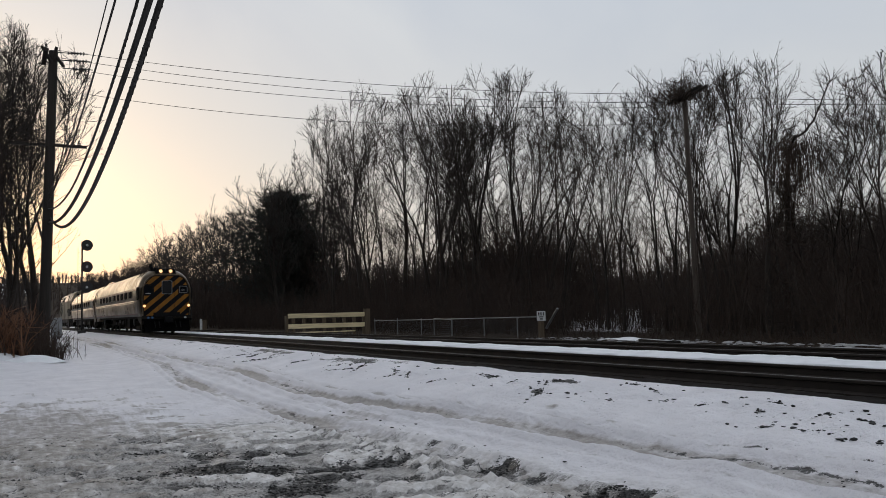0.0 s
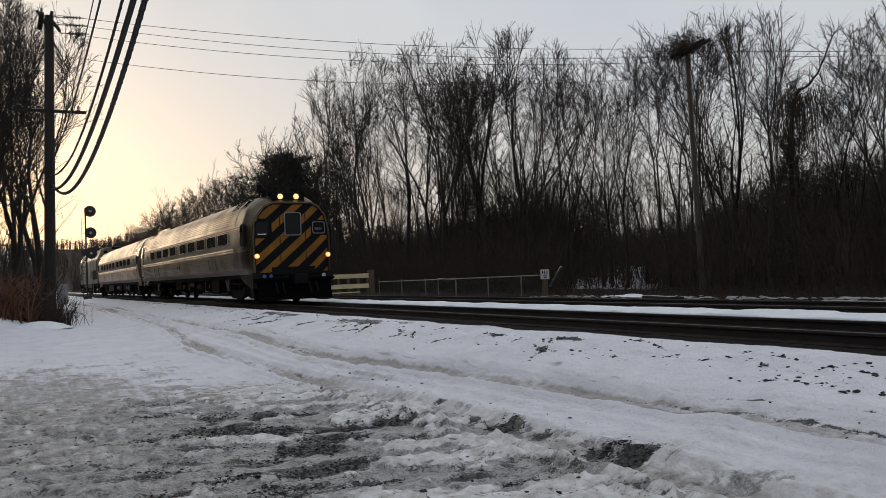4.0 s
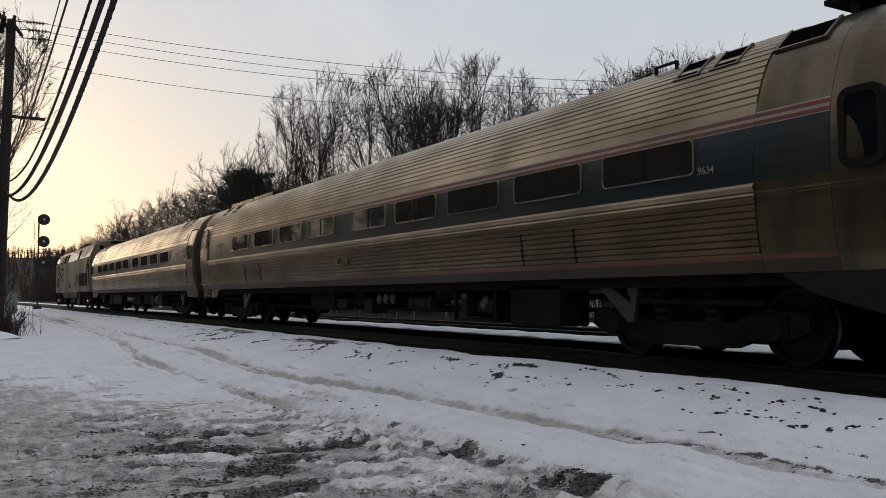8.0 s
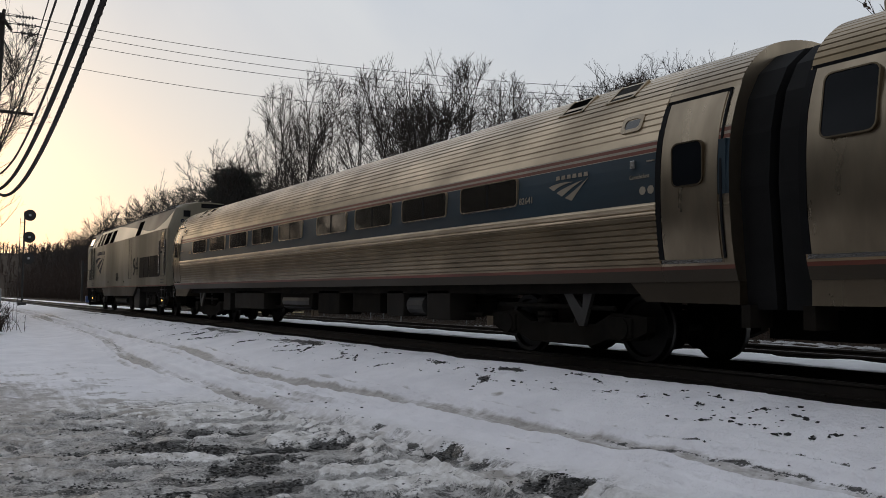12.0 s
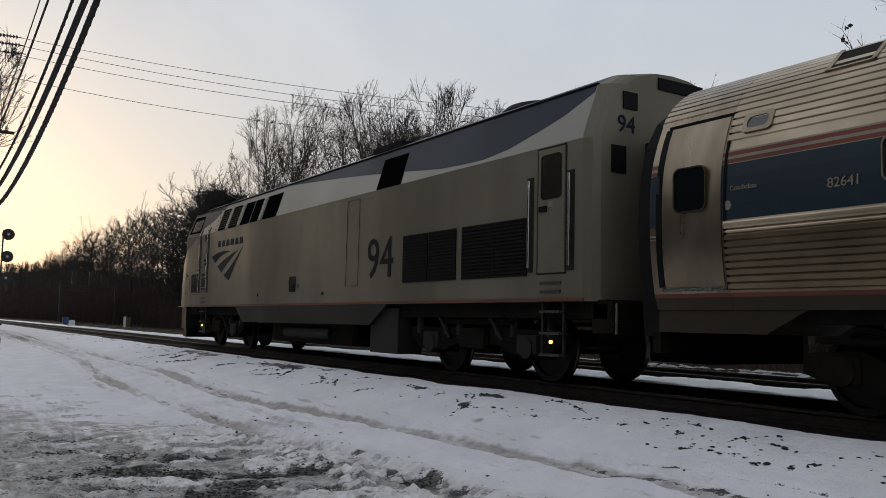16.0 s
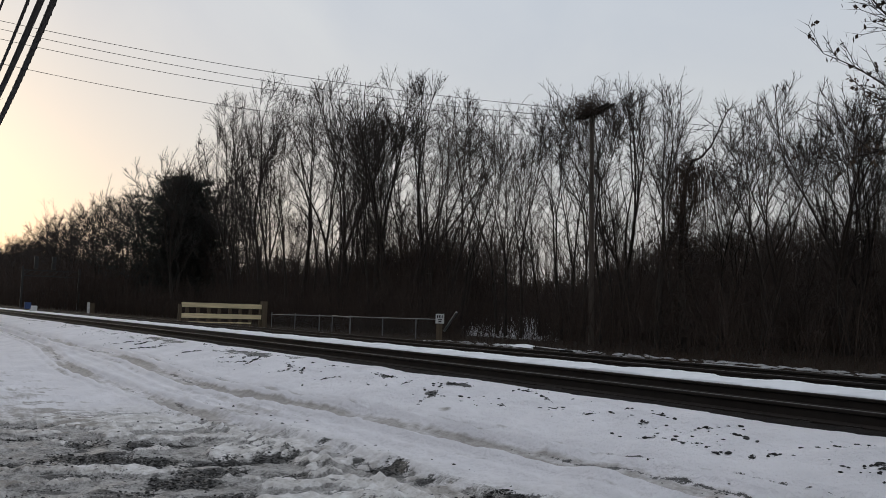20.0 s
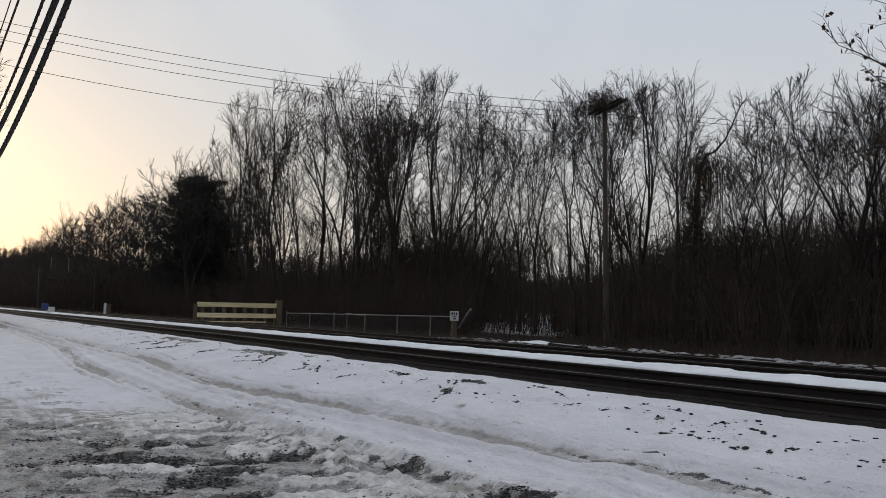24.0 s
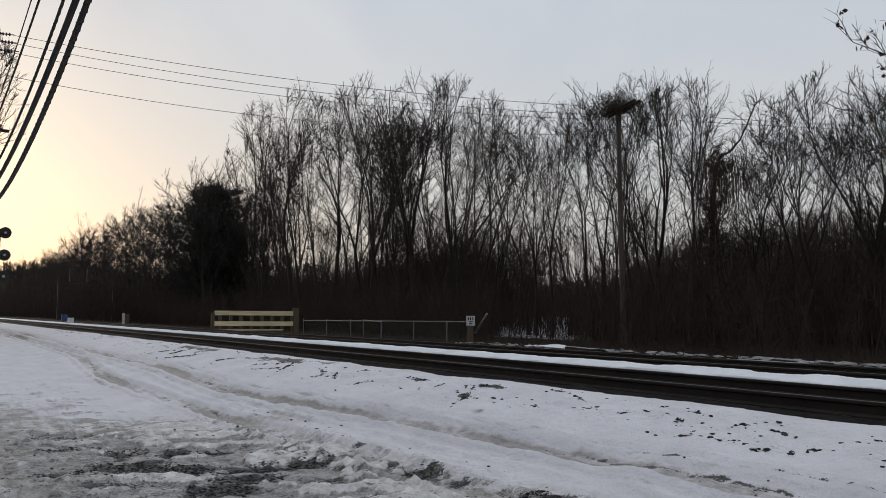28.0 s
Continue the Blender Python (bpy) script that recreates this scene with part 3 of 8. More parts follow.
def ground_height(x, y, detail=True):
    x, y = np.asarray(x, float), np.asarray(y, float)
    z = 0.60 * smooth(3.2, 7.2, x) - 0.12 * smooth(7.42, 7.62, x + (0.5 * fbm(x * 0.5, y, 1.1, 4, 15) if detail else 0)) - 0.10 * smooth(15.0, 16.5, x)
    z += 0.30 * smooth(24, 60, y) * (1 - smooth(3.2, 7.2, x))
    # bank of brush beside the utility pole
    z += 0.35 * np.exp(-((x + 1.0) / 3.2) ** 2 - ((y - 42) / 13.0) ** 2)
    # wooded rise behind the far side
    ang = y / np.maximum(x, 1.0)
    rise = 5.5 + 6.5 * (1 - smooth(0.5, 1.4, ang)) + 5.0 * smooth(2.2, 4.0, ang)
    z += 1.05 * smooth(25, 57, x) * smooth(1.08, 1.16, ang) * (1 - smooth(1.44, 1.52, ang))
    rise -= 2.6 * smooth(0.95, 1.1, ang) * (1 - smooth(1.5, 1.7, ang))
    z += rise * smooth(58, 130, x) + 3.0 * smooth(130, 300, x)
    z += 32 * smooth(330, 760, y) * (1 - smooth(90, 220, x)) + 10 * smooth(40, 160, -x)
    if detail:
        flat = 1 - smooth(7.0, 7.6, x)
        near = flat * (1 - smooth(30, 70, y))
        tr = trampled(x, y) * flat
        z += near * (0.08 * fbm(x, y, 0.55, 3, 1) + 0.032 * fbm(x, y, 2.2, 4, 2) + 0.022 * fbm(x * 0.8, y, 8.0, 3, 19))
        # soft snow: small drifts and old prints
        z += near * (1 - tr) * (0.13 * np.clip(fbm(x, y * 0.7, 1.7, 4, 6), 0, 1) + 0.045 * fbm(x, y, 5.0, 4, 7))
        z += near * (1 - tr) * 0.10 * np.clip(fbm(x * 0.16 + 4, y + 0.10 * x, 2.6, 3, 37), -0.25, 0) * (1 - smooth(2.6, 4.0, x))
        z += near * (1 - tr) * 0.10 * fbm(x * 0.28 + 2, y + 0.2 * x, 5.2, 3, 36) * (1 - smooth(2.8, 4.2, x))
        z += tr * (0.045 * snow_plates(x, y) + 0.06 * np.clip(fbm(x * 0.7, y, 4.3, 4, 3), 0, 1) + 0.085 * fbm(x * 0.6 - 0.2 * y, 0.2 * x + y, 9.0, 3, 4) - 0.03 * gravel_amount(x, y))
        for rx, w, dep, grey in RUTS:
            d = (x - rut_x(rx, y)) / w
            z += flat * dep * (-np.exp(-d ** 6) + 0.7 * np.exp(-(np.abs(d) - 1.4) ** 2 * 11.0) * (1 + 0.6 * fbm(x, y, 4.0, 3, 14))) * (0.9 + 1.2 * fbm(x, y, 0.7, 2, 8))
        # ploughed shoulder
        sh = np.exp(-((x - 6.6) / 0.6) ** 2) * flat
        z += sh * (0.09 * fbm(x, y, 1.4, 3, 11) + 0.10 * fbm(x, y, 5, 4, 12))
        z += (1 - flat) * 0.05 * fbm(x, y, 0.8, 3, 13)
    return z


def stretch_axis(lo, hi, fine_lo, fine_hi, step, growth=1.16, cap=40.0):
    mid = np.arange(fine_lo, fine_hi + 1e-6, step)
    out_hi, out_lo, s, v = [], [], step, fine_hi
    while v < hi:
        s = min(s * growth, cap)
        v += s
        out_hi.append(v)
    s, v = step, fine_lo
    while v > lo:
        s = min(s * growth, cap)
        v -= s
        out_lo.append(v)
    return np.array(out_lo[::-1] + list(mid) + out_hi)


def build_ground():
    xs = stretch_axis(-900, 1100, -0.6, 7.4, 0.045, 1.09)
    ys = stretch_axis(-500, 1800, 3.6, 12.0, 0.045, 1.036)
    X, Y = np.meshgrid(xs, ys)
    Z = ground_height(X, Y)
    v = np.stack([X, Y, Z], -1).reshape(-1, 3)
    nx, ny = len(xs), len(ys)
    i = (np.arange(ny - 1)[:, None] * nx + np.arange(nx - 1)[None, :]).ravel()
    f = np.stack([i, i + 1, i + nx + 1, i + nx], 1)
    me = bpy.data.meshes.new("ground")
    me.vertices.add(len(v))
    me.vertices.foreach_set("co", v.ravel())
    me.loops.add(len(f) * 4)
    me.loops.foreach_set("vertex_index", f.ravel())
    me.polygons.add(len(f))
    me.polygons.foreach_set("loop_start", np.arange(len(f)) * 4)
    me.update(calc_edges=True)
    me.polygons.foreach_set("use_smooth", np.ones(len(f), bool))
    x, y = v[:, 0], v[:, 1]
    # bare wet gravel in patches, grey ice round it, tyre slush
    dirt = gravel_amount(x, y)
    wob = 0.30 * fbm(x, y, 7.0, 3, 41)
    for k, (cx, cy, w, d) in enumerate(CLODS):
        a = 0.9 * math.sin(k * 2.4)
        u, v2 = (x - cx) * math.cos(a) + (y - cy) * math.sin(a), (y - cy) * math.cos(a) - (x - cx) * math.sin(a)
        dirt = np.maximum(dirt, (0.95 + 12 * w * d) * np.exp(-(u / w / 0.62) ** 2 - (v2 / d / 1.15) ** 2) + wob * (np.abs(u) < 2 * w) * (np.abs(v2) < 2 * d))
    tr = trampled(x, y)
    dirt = np.maximum(dirt, 0.31 * tr * (1 - smooth(9.5, 11.5, y)))
    ice = tr * (1 - snow_plates(x, y))
    slush = np.zeros_like(x)
    for rx, w, dep, grey in RUTS:
        d = (x - rut_x(rx, y)) / w
        slush = np.maximum(slush, grey * np.exp(-d ** 6) * (0.45 + 0.75 * smooth(-0.12, 0.14, fbm(y * 0 + rx, y, 0.13, 2, 33))))
        dirt = np.maximum(dirt, (grey > 0.5) * 0.64 * np.exp(-((d - 0.35 - 1.2 * fbm(y * 0, y, 0.5, 2, 9)) * 4.0) ** 2) * smooth(-0.02, 0.12, fbm(y * 0 + rx, y, 0.7, 2, 5)))
    slush = np.maximum(slush, 0.50 * np.exp(-((x - 4.4) / 0.5) ** 2 - ((y - 11.0) / 1.4) ** 2))
    slush = np.maximum(slush, 0.58 * (1 - smooth(0.8, 3.6, x)) * (1 - smooth(14, 22, y)))
    dirt = np.maximum(dirt, 0.80 * np.exp(-((x - 6.75) / 0.42) ** 2) * smooth(0.05, 0.16, fbm(x * 1.6, y * 0.9, 1.1, 3, 51)) * smooth(11, 14, y) * (1 - smooth(40, 60, y)))
    litter = smooth(15.1, 16.2, x + 0.8 * fbm(x, y, 0.6, 3, 21))
    ang = y / np.maximum(x, 1)
    # Clearing: the litter left over the snow stands in for tree shade.
    litter -= 0.44 * smooth(1.05, 1.15, ang) * (1 - smooth(1.38, 1.46, ang)) * smooth(24, 28, x) * (1 - smooth(56, 64, x))
    litter = np.maximum(litter, 0.9 * np.exp(-((x + 1.2) / 2.6) ** 2 - ((y - 41) / 9.0) ** 2))
    litter = np.maximum(litter, smooth(3.0, 6.0, -x - 0.05 * (y - 20)) * smooth(18, 30, y))
    litter = np.maximum(litter, smooth(7.35, 7.5, x) * (1 - smooth(14.6, 15.4, x)))
    arcs = smooth(0.03, 0.16, fbm(x * 0.16 + 4, y + 0.10 * x, 2.6, 3, 37))
    broken = 0.45 + 1.6 * np.clip(fbm(x, y, 1.3, 3, 39) + 0.12, 0, 0.4)
    slush = np.maximum(slush, 0.80 * broken * arcs * (1 - smooth(2.6, 4.0, x)) * smooth(9.5, 11.5, y) * (1 - smooth(17, 24, y)))
    fine = smooth(0.02, 0.12, fbm(x * 0.45 + 9, y + 0.2 * x, 6.5, 3, 38))
    slush = np.maximum(slush, 0.85 * broken * fine * (1 - smooth(2.2, 3.8, x)) * smooth(8.5, 10.5, y) * (1 - smooth(15, 24, y)))
    for fx, fy in ((5.56, 6.17), (5.58, 4.75), (5.60, 4.23), (5.55, 4.40), (5.49, 5.56), (5.62, 7.1), (5.5, 7.6), (5.7, 8.3), (4.41, 4.43)):
        slush = np.maximum(slush, 0.58 * np.exp(-((x - fx) / 0.07) ** 2 - ((y - fy) / 0.13) ** 2))
    for nm, val in (("dirt", dirt), ("slush", slush), ("ice", ice), ("trodden", tr), ("litter", np.clip(litter, 0, 1))):
        a = me.attributes.new(nm, "FLOAT", "POINT")
        a.data.foreach_set("value", val.astype(np.float32))
    me.materials.append(GROUND)
    return tagged(new("ground", me), "trampled snow over wet gravel with tyre ruts", "ground", kind="structure")


build_ground()


def strip(name, x0, x1, y0, y1, height, material, dx=0.12, dy=0.3, edge=0.06, seed=0, thick=0.12):
    """A low bed with an uneven top and ragged long edges, closed at the sides."""
    nx = max(4, int((x1 - x0) / dx))
    ys = [y0]
    while ys[-1] < y1:
        ys.append(ys[-1] + dy * (1 + max(0, ys[-1] - 25) * 0.05 + max(0, -ys[-1]) * 0.05))
    ys = np.array(ys)
    u = np.linspace(0, 1, nx + 1)
    U, Y = np.meshgrid(u, ys)
    e0 = x0 + edge * 2 * fbm(Y * 0 + seed, Y, 1.3, 4, seed)
    e1 = x1 + edge * 2 * fbm(Y * 0 + seed + 5, Y, 1.3, 4, seed + 3)
    X = e0 + (e1 - e0) * U
    Z = height(X, Y, U)
    top = np.stack([X, Y, Z], -1).reshape(-1, 3)
    low = top.copy()
    low[:, 2] -= thick
    k = len(top)
    w = nx + 1
    i = (np.arange(len(ys) - 1)[:, None] * w + np.arange(nx)[None, :]).ravel()
    f = [np.stack([i, i + 1, i + w + 1, i + w], 1)]
    j = np.arange(len(ys) - 1) * w
    f.append(np.stack([j + k, j, j + w, j + w + k], 1))
    j = j + nx
    f.append(np.stack([j, j + k, j + w + k, j + w], 1))
    return mesh_of(name, np.concatenate([top, low]), np.concatenate(f), material, True)


def rail_mesh(y0, y1):
    prof = [(-0.07, -0.17), (0.07, -0.17), (0.07, -0.155), (0.012, -0.13), (0.012, -0.045), (0.036, -0.035), (0.036, -0.006), (0.028, 0), (-0.028, 0), (-0.036, -0.006), (-0.036, -0.035), (-0.012, -0.045), (-0.012, -0.13), (-0.07, -0.155)]
    v = [(x, y, z) for y in (y0, y1) for x, z in prof]
    k = len(prof)
    f = [(i, (i + 1) % k, k + (i + 1) % k, k + i) for i in range(k)] + [tuple(range(k))[::-1], tuple(range(k, 2 * k))]
    me = mesh_of("rail", v, f, [RAIL, RAIL_TOP])
    me.polygons[7].material_index = 1
    return me


def build_track(cx, label, seed):
    t = thing("railway_track", label, "railway track", "railway tracks", pose(cx, 0, RAIL_Z), "structure")
    me = rail_mesh(-80, 420)
    for s in (-1, 1):
        r = part("rail", me, None, t, "brown steel rail with a worn bright head")
        r.location.x = s * HALF_GAUGE
    bed = strip("ballast", -1.85, 1.85, -80, 420, lambda X, Y, U: -0.178 + 0.03 * smooth(0.42, 0.52, np.abs(2 * U - 1)) - 0.13 * smooth(0.78, 1.0, np.abs(2 * U - 1)) + 0.035 * fbm(X + 9, Y, 5, 3, seed) + 0.02 * fbm(X, Y, 1, 2, seed + 1), BALLAST, 0.14, 0.2, 0.07, seed, 0.3)
    part("ballast", bed, None, t, "dark brown crushed stone ballast")
    bm = boxes((-1.28, 1.28, -0.11, 0.11, -0.36, -0.172), bevel=0.012)
    tie = bpy.data.meshes.new("tie")
    bm.to_mesh(tie)
    bm.free()
    tie.materials.append(TIE)
    plate = boxes((-0.84, -0.66, -0.09, 0.09, -0.172, -0.150), (0.66, 0.84, -0.09, 0.09, -0.172, -0.150))
    pl = bpy.data.meshes.new("tie_plate")
    plate.to_mesh(pl)
    plate.free()
    pl.materials.append(RAIL)
    rng = random.Random(seed)
    y = -4.0
    while y < 70:
        o = part("tie", tie, None, t)
        o.location = (rng.uniform(-0.04, 0.04), y, rng.uniform(-0.012, 0.012))
        o.rotation_euler.z = rng.uniform(-0.01, 0.01)
        if y < 40:
            q = part("tie_plate", pl, None, t)
            q.location = (0, y, 0)
        y += 0.55
    rows = []
    while y < 300:
        rows.append((-1.28, 1.28, y - 0.11, y + 0.11, -0.36, -0.172))
        y += 0.55
    far = part("distant_ties", boxes(*rows), TIE, t)
    far["kind"] = "stuff"
    return t


build_track(TRACK_X, "railway track of brown rails on dark ballast beside the snow", 31)
build_track(TRACK2_X, "second railway track of rusty rails on dark ballast", 47)

berm = strip("snow_between_tracks", 10.72, 11.72, -80, 420, lambda X, Y, U: 0.640 + 0.07 * np.sin(np.pi * np.clip(U, 0, 1)) + 0.07 * fbm(X, Y, 1.6, 3, 61) + 0.05 * np.clip(fbm(X, Y, 4.0, 3, 62), 0, 1), SNOW, 0.08, 0.09, 0.16, 63, 0.3)
tagged(new("snow_between_tracks", berm), "white snow strip lying between the two tracks", "snow", kind="stuff")
core = strip("snow_between_rails", TRACK_X - 0.35, TRACK_X + 0.4, 24, 420, lambda X, Y, U: RAIL_Z - 0.15 + 0.05 * np.sin(np.pi * np.clip(U, 0, 1)) + 0.06 * fbm(X, Y, 1.1, 3, 71), SNOW, 0.12, 0.3, 0.12, 73, 0.06)
tagged(new("snow_between_rails", core), "thin snow lying between the rails further along", "snow", kind="stuff")


def scatter_stones():
    """Loose stones and clods on the snowy shoulder and the trampled yard."""
    rng = np.random.RandomState(5)
    ico = bmesh.new()
    bmesh.ops.create_icosphere(ico, subdivisions=1, radius=1)
    bmesh.ops.delete(ico, geom=[f for f in ico.faces if f.calc_center_median().z < -0.75], context="FACES")
    bv = np.array([v.co[:] for v in ico.verts])
    bf = np.array([[v.index for v in f.verts] for f in ico.faces])
    ico.free()
    pts = []
    for _ in range(90):
        cx, cy = rng.uniform(6.0, 7.05), 2.5 + 40 * rng.rand() ** 1.5
        for _ in range(rng.randint(1, 5)):
            pts.append((cx + rng.normal(0, 0.06), cy + rng.normal(0, 0.16), rng.uniform(0.007, 0.020)))
    for k, (cx, cy, w, d) in enumerate(CLODS):
        a = 0.9 * math.sin(k * 2.4)
        far = 1 + 0.045 * max(0.0, cy - 10)
        for _ in range(int(14 + 1500 * w * d)):
            u, v2 = rng.standard_t(3) * w * 0.40, rng.standard_t(3) * d * 0.75
            pts.append((cx + u * math.cos(a) - v2 * math.sin(a), cy + u * math.sin(a) + v2 * math.cos(a), (0.004 + 0.017 * rng.rand() ** 2.6) * far))
    q = np.stack([rng.uniform(-0.3, 4.7, 60000), rng.uniform(4.6, 12.0, 60000)], 1)
    keep = gravel_amount(q[:, 0], q[:, 1]) + 1.3 * fbm(q[:, 0], q[:, 1], 3.5, 3, 29) > 0.40 + 0.35 * rng.rand(len(q))
    q = q[keep][:11000]
    pts += [(a, b, r) for (a, b), r in zip(q, 0.0035 + 0.011 * rng.rand(len(q)) ** 2.2)]
    q = np.stack([rng.uniform(-0.5, 4.6, 700), rng.uniform(4.6, 12.5, 700)], 1)
    pts += [(a, b, r) for (a, b), r in zip(q, 0.004 + 0.014 * rng.rand(len(q)) ** 2.5)]
    for rx in (3.98, 5.20):
        yy = 4 + 26 * rng.rand(150) ** 1.3
        yy = yy[fbm(yy * 0 + rx, yy, 0.7, 2, 5) > -0.02]
        for y in yy:
            pts.append((float(rut_x(rx, np.array(y))) + rng.normal(0.02, 0.07), y, rng.uniform(0.003, 0.010)))
    p = np.array(pts)
    z = ground_height(p[:, 0], p[:, 1])
    n = len(p)
    sc = p[:, 2][:, None, None] * rng.uniform(0.6, 1.5, (n, 1, 3)) * np.array([1.15, 1.3, 0.5])
    v = bv[None] * (1 + 0.25 * rng.normal(size=(n, len(bv), 1))) * sc
    v += np.stack([p[:, 0], p[:, 1], z + 0.2 * p[:, 2]], 1)[:, None]
    f = bf[None] + (np.arange(n) * len(bv))[:, None, None]
    me = mesh_of("loose_stones", v.reshape(-1, 3), f.reshape(-1, 3), STONE)
    tagged(new("loose_stones", me), "dark stones and clods showing through the snow", "stones", kind="stuff")


scatter_stones()

# ---- train ----
# Every vehicle: its base on the rail head, -y towards the way it goes, -x towards the yard.
BASE = [(1.46, 1.06), (1.53, 1.30), (1.585, 1.70), (1.60, 2.05), (1.598, 2.35), (1.575, 2.64), (1.53, 2.87), (1.435, 3.15), (1.30, 3.42), (1.095, 3.64), (0.81, 3.815), (0.42, 3.92), (0.0, 3.955)]


def catmull(pts, per=8):
    p = [Vector(q) for q in ([(2 * pts[0][0] - pts[1][0], 2 * pts[0][1] - pts[1][1])] + list(pts) + [(-pts[-2][0], pts[-2][1])])]
    out = []
    for i in range(1, len(p) - 2):
        for k in range(per):
            t = k / per
            out.append(0.5 * ((2 * p[i]) + (-p[i - 1] + p[i + 1]) * t + (2 * p[i - 1] - 5 * p[i] + 4 * p[i + 1] - p[i + 2]) * t * t + (-p[i - 1] + 3 * p[i] - 3 * p[i + 1] + p[i + 2]) * t ** 3))
    out.append(p[-2])
    return out


CURVE = catmull(BASE)
ZC = np.array([p.y for p in CURVE])
XC = np.array([p.x for p in CURVE])


def side_x(z):
    """Half width of a coach at a height."""
    return float(np.interp(z, ZC, XC))


def shell_profile(ribs):
    """Half profile from sill to roof: points of (x, z, paint)."""
    pts = []

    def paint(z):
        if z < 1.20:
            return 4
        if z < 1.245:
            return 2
        # lower fluting takes the dimmed copy of the steel
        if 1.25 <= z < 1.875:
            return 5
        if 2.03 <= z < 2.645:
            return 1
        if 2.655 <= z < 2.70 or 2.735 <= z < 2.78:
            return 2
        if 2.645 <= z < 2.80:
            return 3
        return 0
    plain = [1.06, 1.20, 1.245, 1.27]
    for z in plain:
        pts.append((side_x(z), z))
    if ribs is True:
        z, step = 1.27, 0.0755
        while z < 1.87 - 1e-6:
            x = side_x(z)
            pts += [(x, z + 0.004), (side_x(z + 0.016) + 0.016, z + 0.016), (side_x(z + step - 0.012) + 0.016, z + step - 0.012)]
            z += step
    else:
        pts += [(side_x(z), z) for z in (1.5, 1.8)]
    for z, dx in ((1.880, 0), (1.888, 0.012), (1.902, 0.017), (1.916, 0.012), (1.922, 0), (1.930, 0), (1.938, 0.016), (1.955, 0.028), (1.975, 0.034), (1.995, 0.032), (2.012, 0.022), (2.024, 0.010), (2.03, 0.004), (2.2, 0.004), (2.35, 0.004), (2.5, 0.004), (2.645, 0.004), (2.655, 0.004), (2.70, 0.004), (2.735, 0.004), (2.78, 0.004), (2.80, 0.004)):
        pts.append((side_x(z) + (dx if ribs is True else min(dx, 0.004)), z))
    s = [0.0]
    up = [p for p in CURVE if p.y >= 2.81]
    for a, b in zip(up, up[1:]):
        s.append(s[-1] + (b - a).length)
    total, pos = s[-1], 0.10
    sx = lambda q: (float(np.interp(q, s, [p.x for p in up])), float(np.interp(q, s, [p.y for p in up])))
    while pos < total - 0.12:
        if ribs:
            for q, hgt in ((pos, 0.0), (pos + 0.013, 0.015), (pos + 0.079, 0.015)):
                x, z = sx(q)
                x2, z2 = sx(q + 0.01)
                n = Vector((z2 - z, -(x2 - x))).normalized()
                hgt = 0.0 if ribs == "roof" and z < 3.27 else hgt
                pts.append((x + n.x * hgt, z + n.y * hgt))
            pos += 0.092
        else:
            pts.append(sx(pos))
            pos += 0.12
    pts.append((0.0, 3.965))
    return pts, paint


def shell(y0, y1, ribs, steel, taper=None, blue=None, low=None):
    """A tube from y0 to y1; taper: rows of (y, width factor, height cut)."""
    pts, paint = shell_profile(ribs)
    full = [(-x, z) for x, z in pts] + [(x, z) for x, z in pts[-2::-1]]
    st = taper or [(y0, 1.0, 0.0), (y1, 1.0, 0.0)]
    v, f, mi = [], [], []
    for y, k, cut in st:
        for x, z in full:
            v.append((x * k, y, z - cut * max(0.0, (z - 2.6) / 1.25)))
    w = len(full)
    for j in range(len(st) - 1):
        for i in range(w - 1):
            a = j * w + i
            f.append((a, a + w, a + w + 1, a + 1))
            mi.append(paint((full[i][1] + full[i + 1][1]) / 2))
    for j in (0, len(st) - 1):
        f.append(tuple(range(j * w, j * w + w)) if j else tuple(range(w))[::-1])
        mi.append(0)
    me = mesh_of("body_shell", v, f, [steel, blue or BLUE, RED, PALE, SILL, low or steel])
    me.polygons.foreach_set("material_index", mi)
    return me


def both_sides(make):
    for s in (0, 1):
        make(s)


def turned(ob, s, y):
    """Sets a part built for the -x side at y = 0 on that side, or turned about on the other."""
    ob.matrix_basis = pose(0, y, 0, 0, 0, 180 * s)
    return ob


def window_meshes(w, z0, z1, x, r=0.07):
    bm = ring(bmesh.new(), rounded(-w / 2 - 0.016, w / 2 + 0.016, z0 - 0.016, z1 + 0.016, r + 0.014), rounded(-w / 2, w / 2, z0, z1, r), -x - 0.022, -x + 0.02)
    frame_me = bpy.data.meshes.new("window_frame")
    bm.to_mesh(frame_me)
    bm.free()
    frame_me.materials.append(STEEL_RIB)
    sill = boxes((-x - 0.028, -x + 0.01, -w / 2 + 0.05, w / 2 - 0.05, z0 - 0.022, z0 - 0.008))
    sill_me = bpy.data.meshes.new("window_sill")
    sill.to_mesh(sill_me)
    sill.free()
    sill_me.materials.append(CHROME)
    panes = []
    for a, b in ((-w / 2, -0.022), (0.022, w / 2)):
        bm = prism(bmesh.new(), rounded(a, b, z0, z1, 0.05), 0, -x - 0.014, -x - 0.004)
        me = bpy.data.meshes.new("pane")
        bm.to_mesh(me)
        bm.free()
        me.materials.append(GLASS)
        panes.append(me)
    bar = boxes((-x - 0.02, -x, -0.022, 0.022, z0, z1))
    bme = bpy.data.meshes.new("mullion")
    bar.to_mesh(bme)
    bar.free()
    bme.materials.append(BLACK)
    return frame_me, panes, bme, sill_me


WIN = window_meshes(1.58, 2.235, 2.635, 1.604)


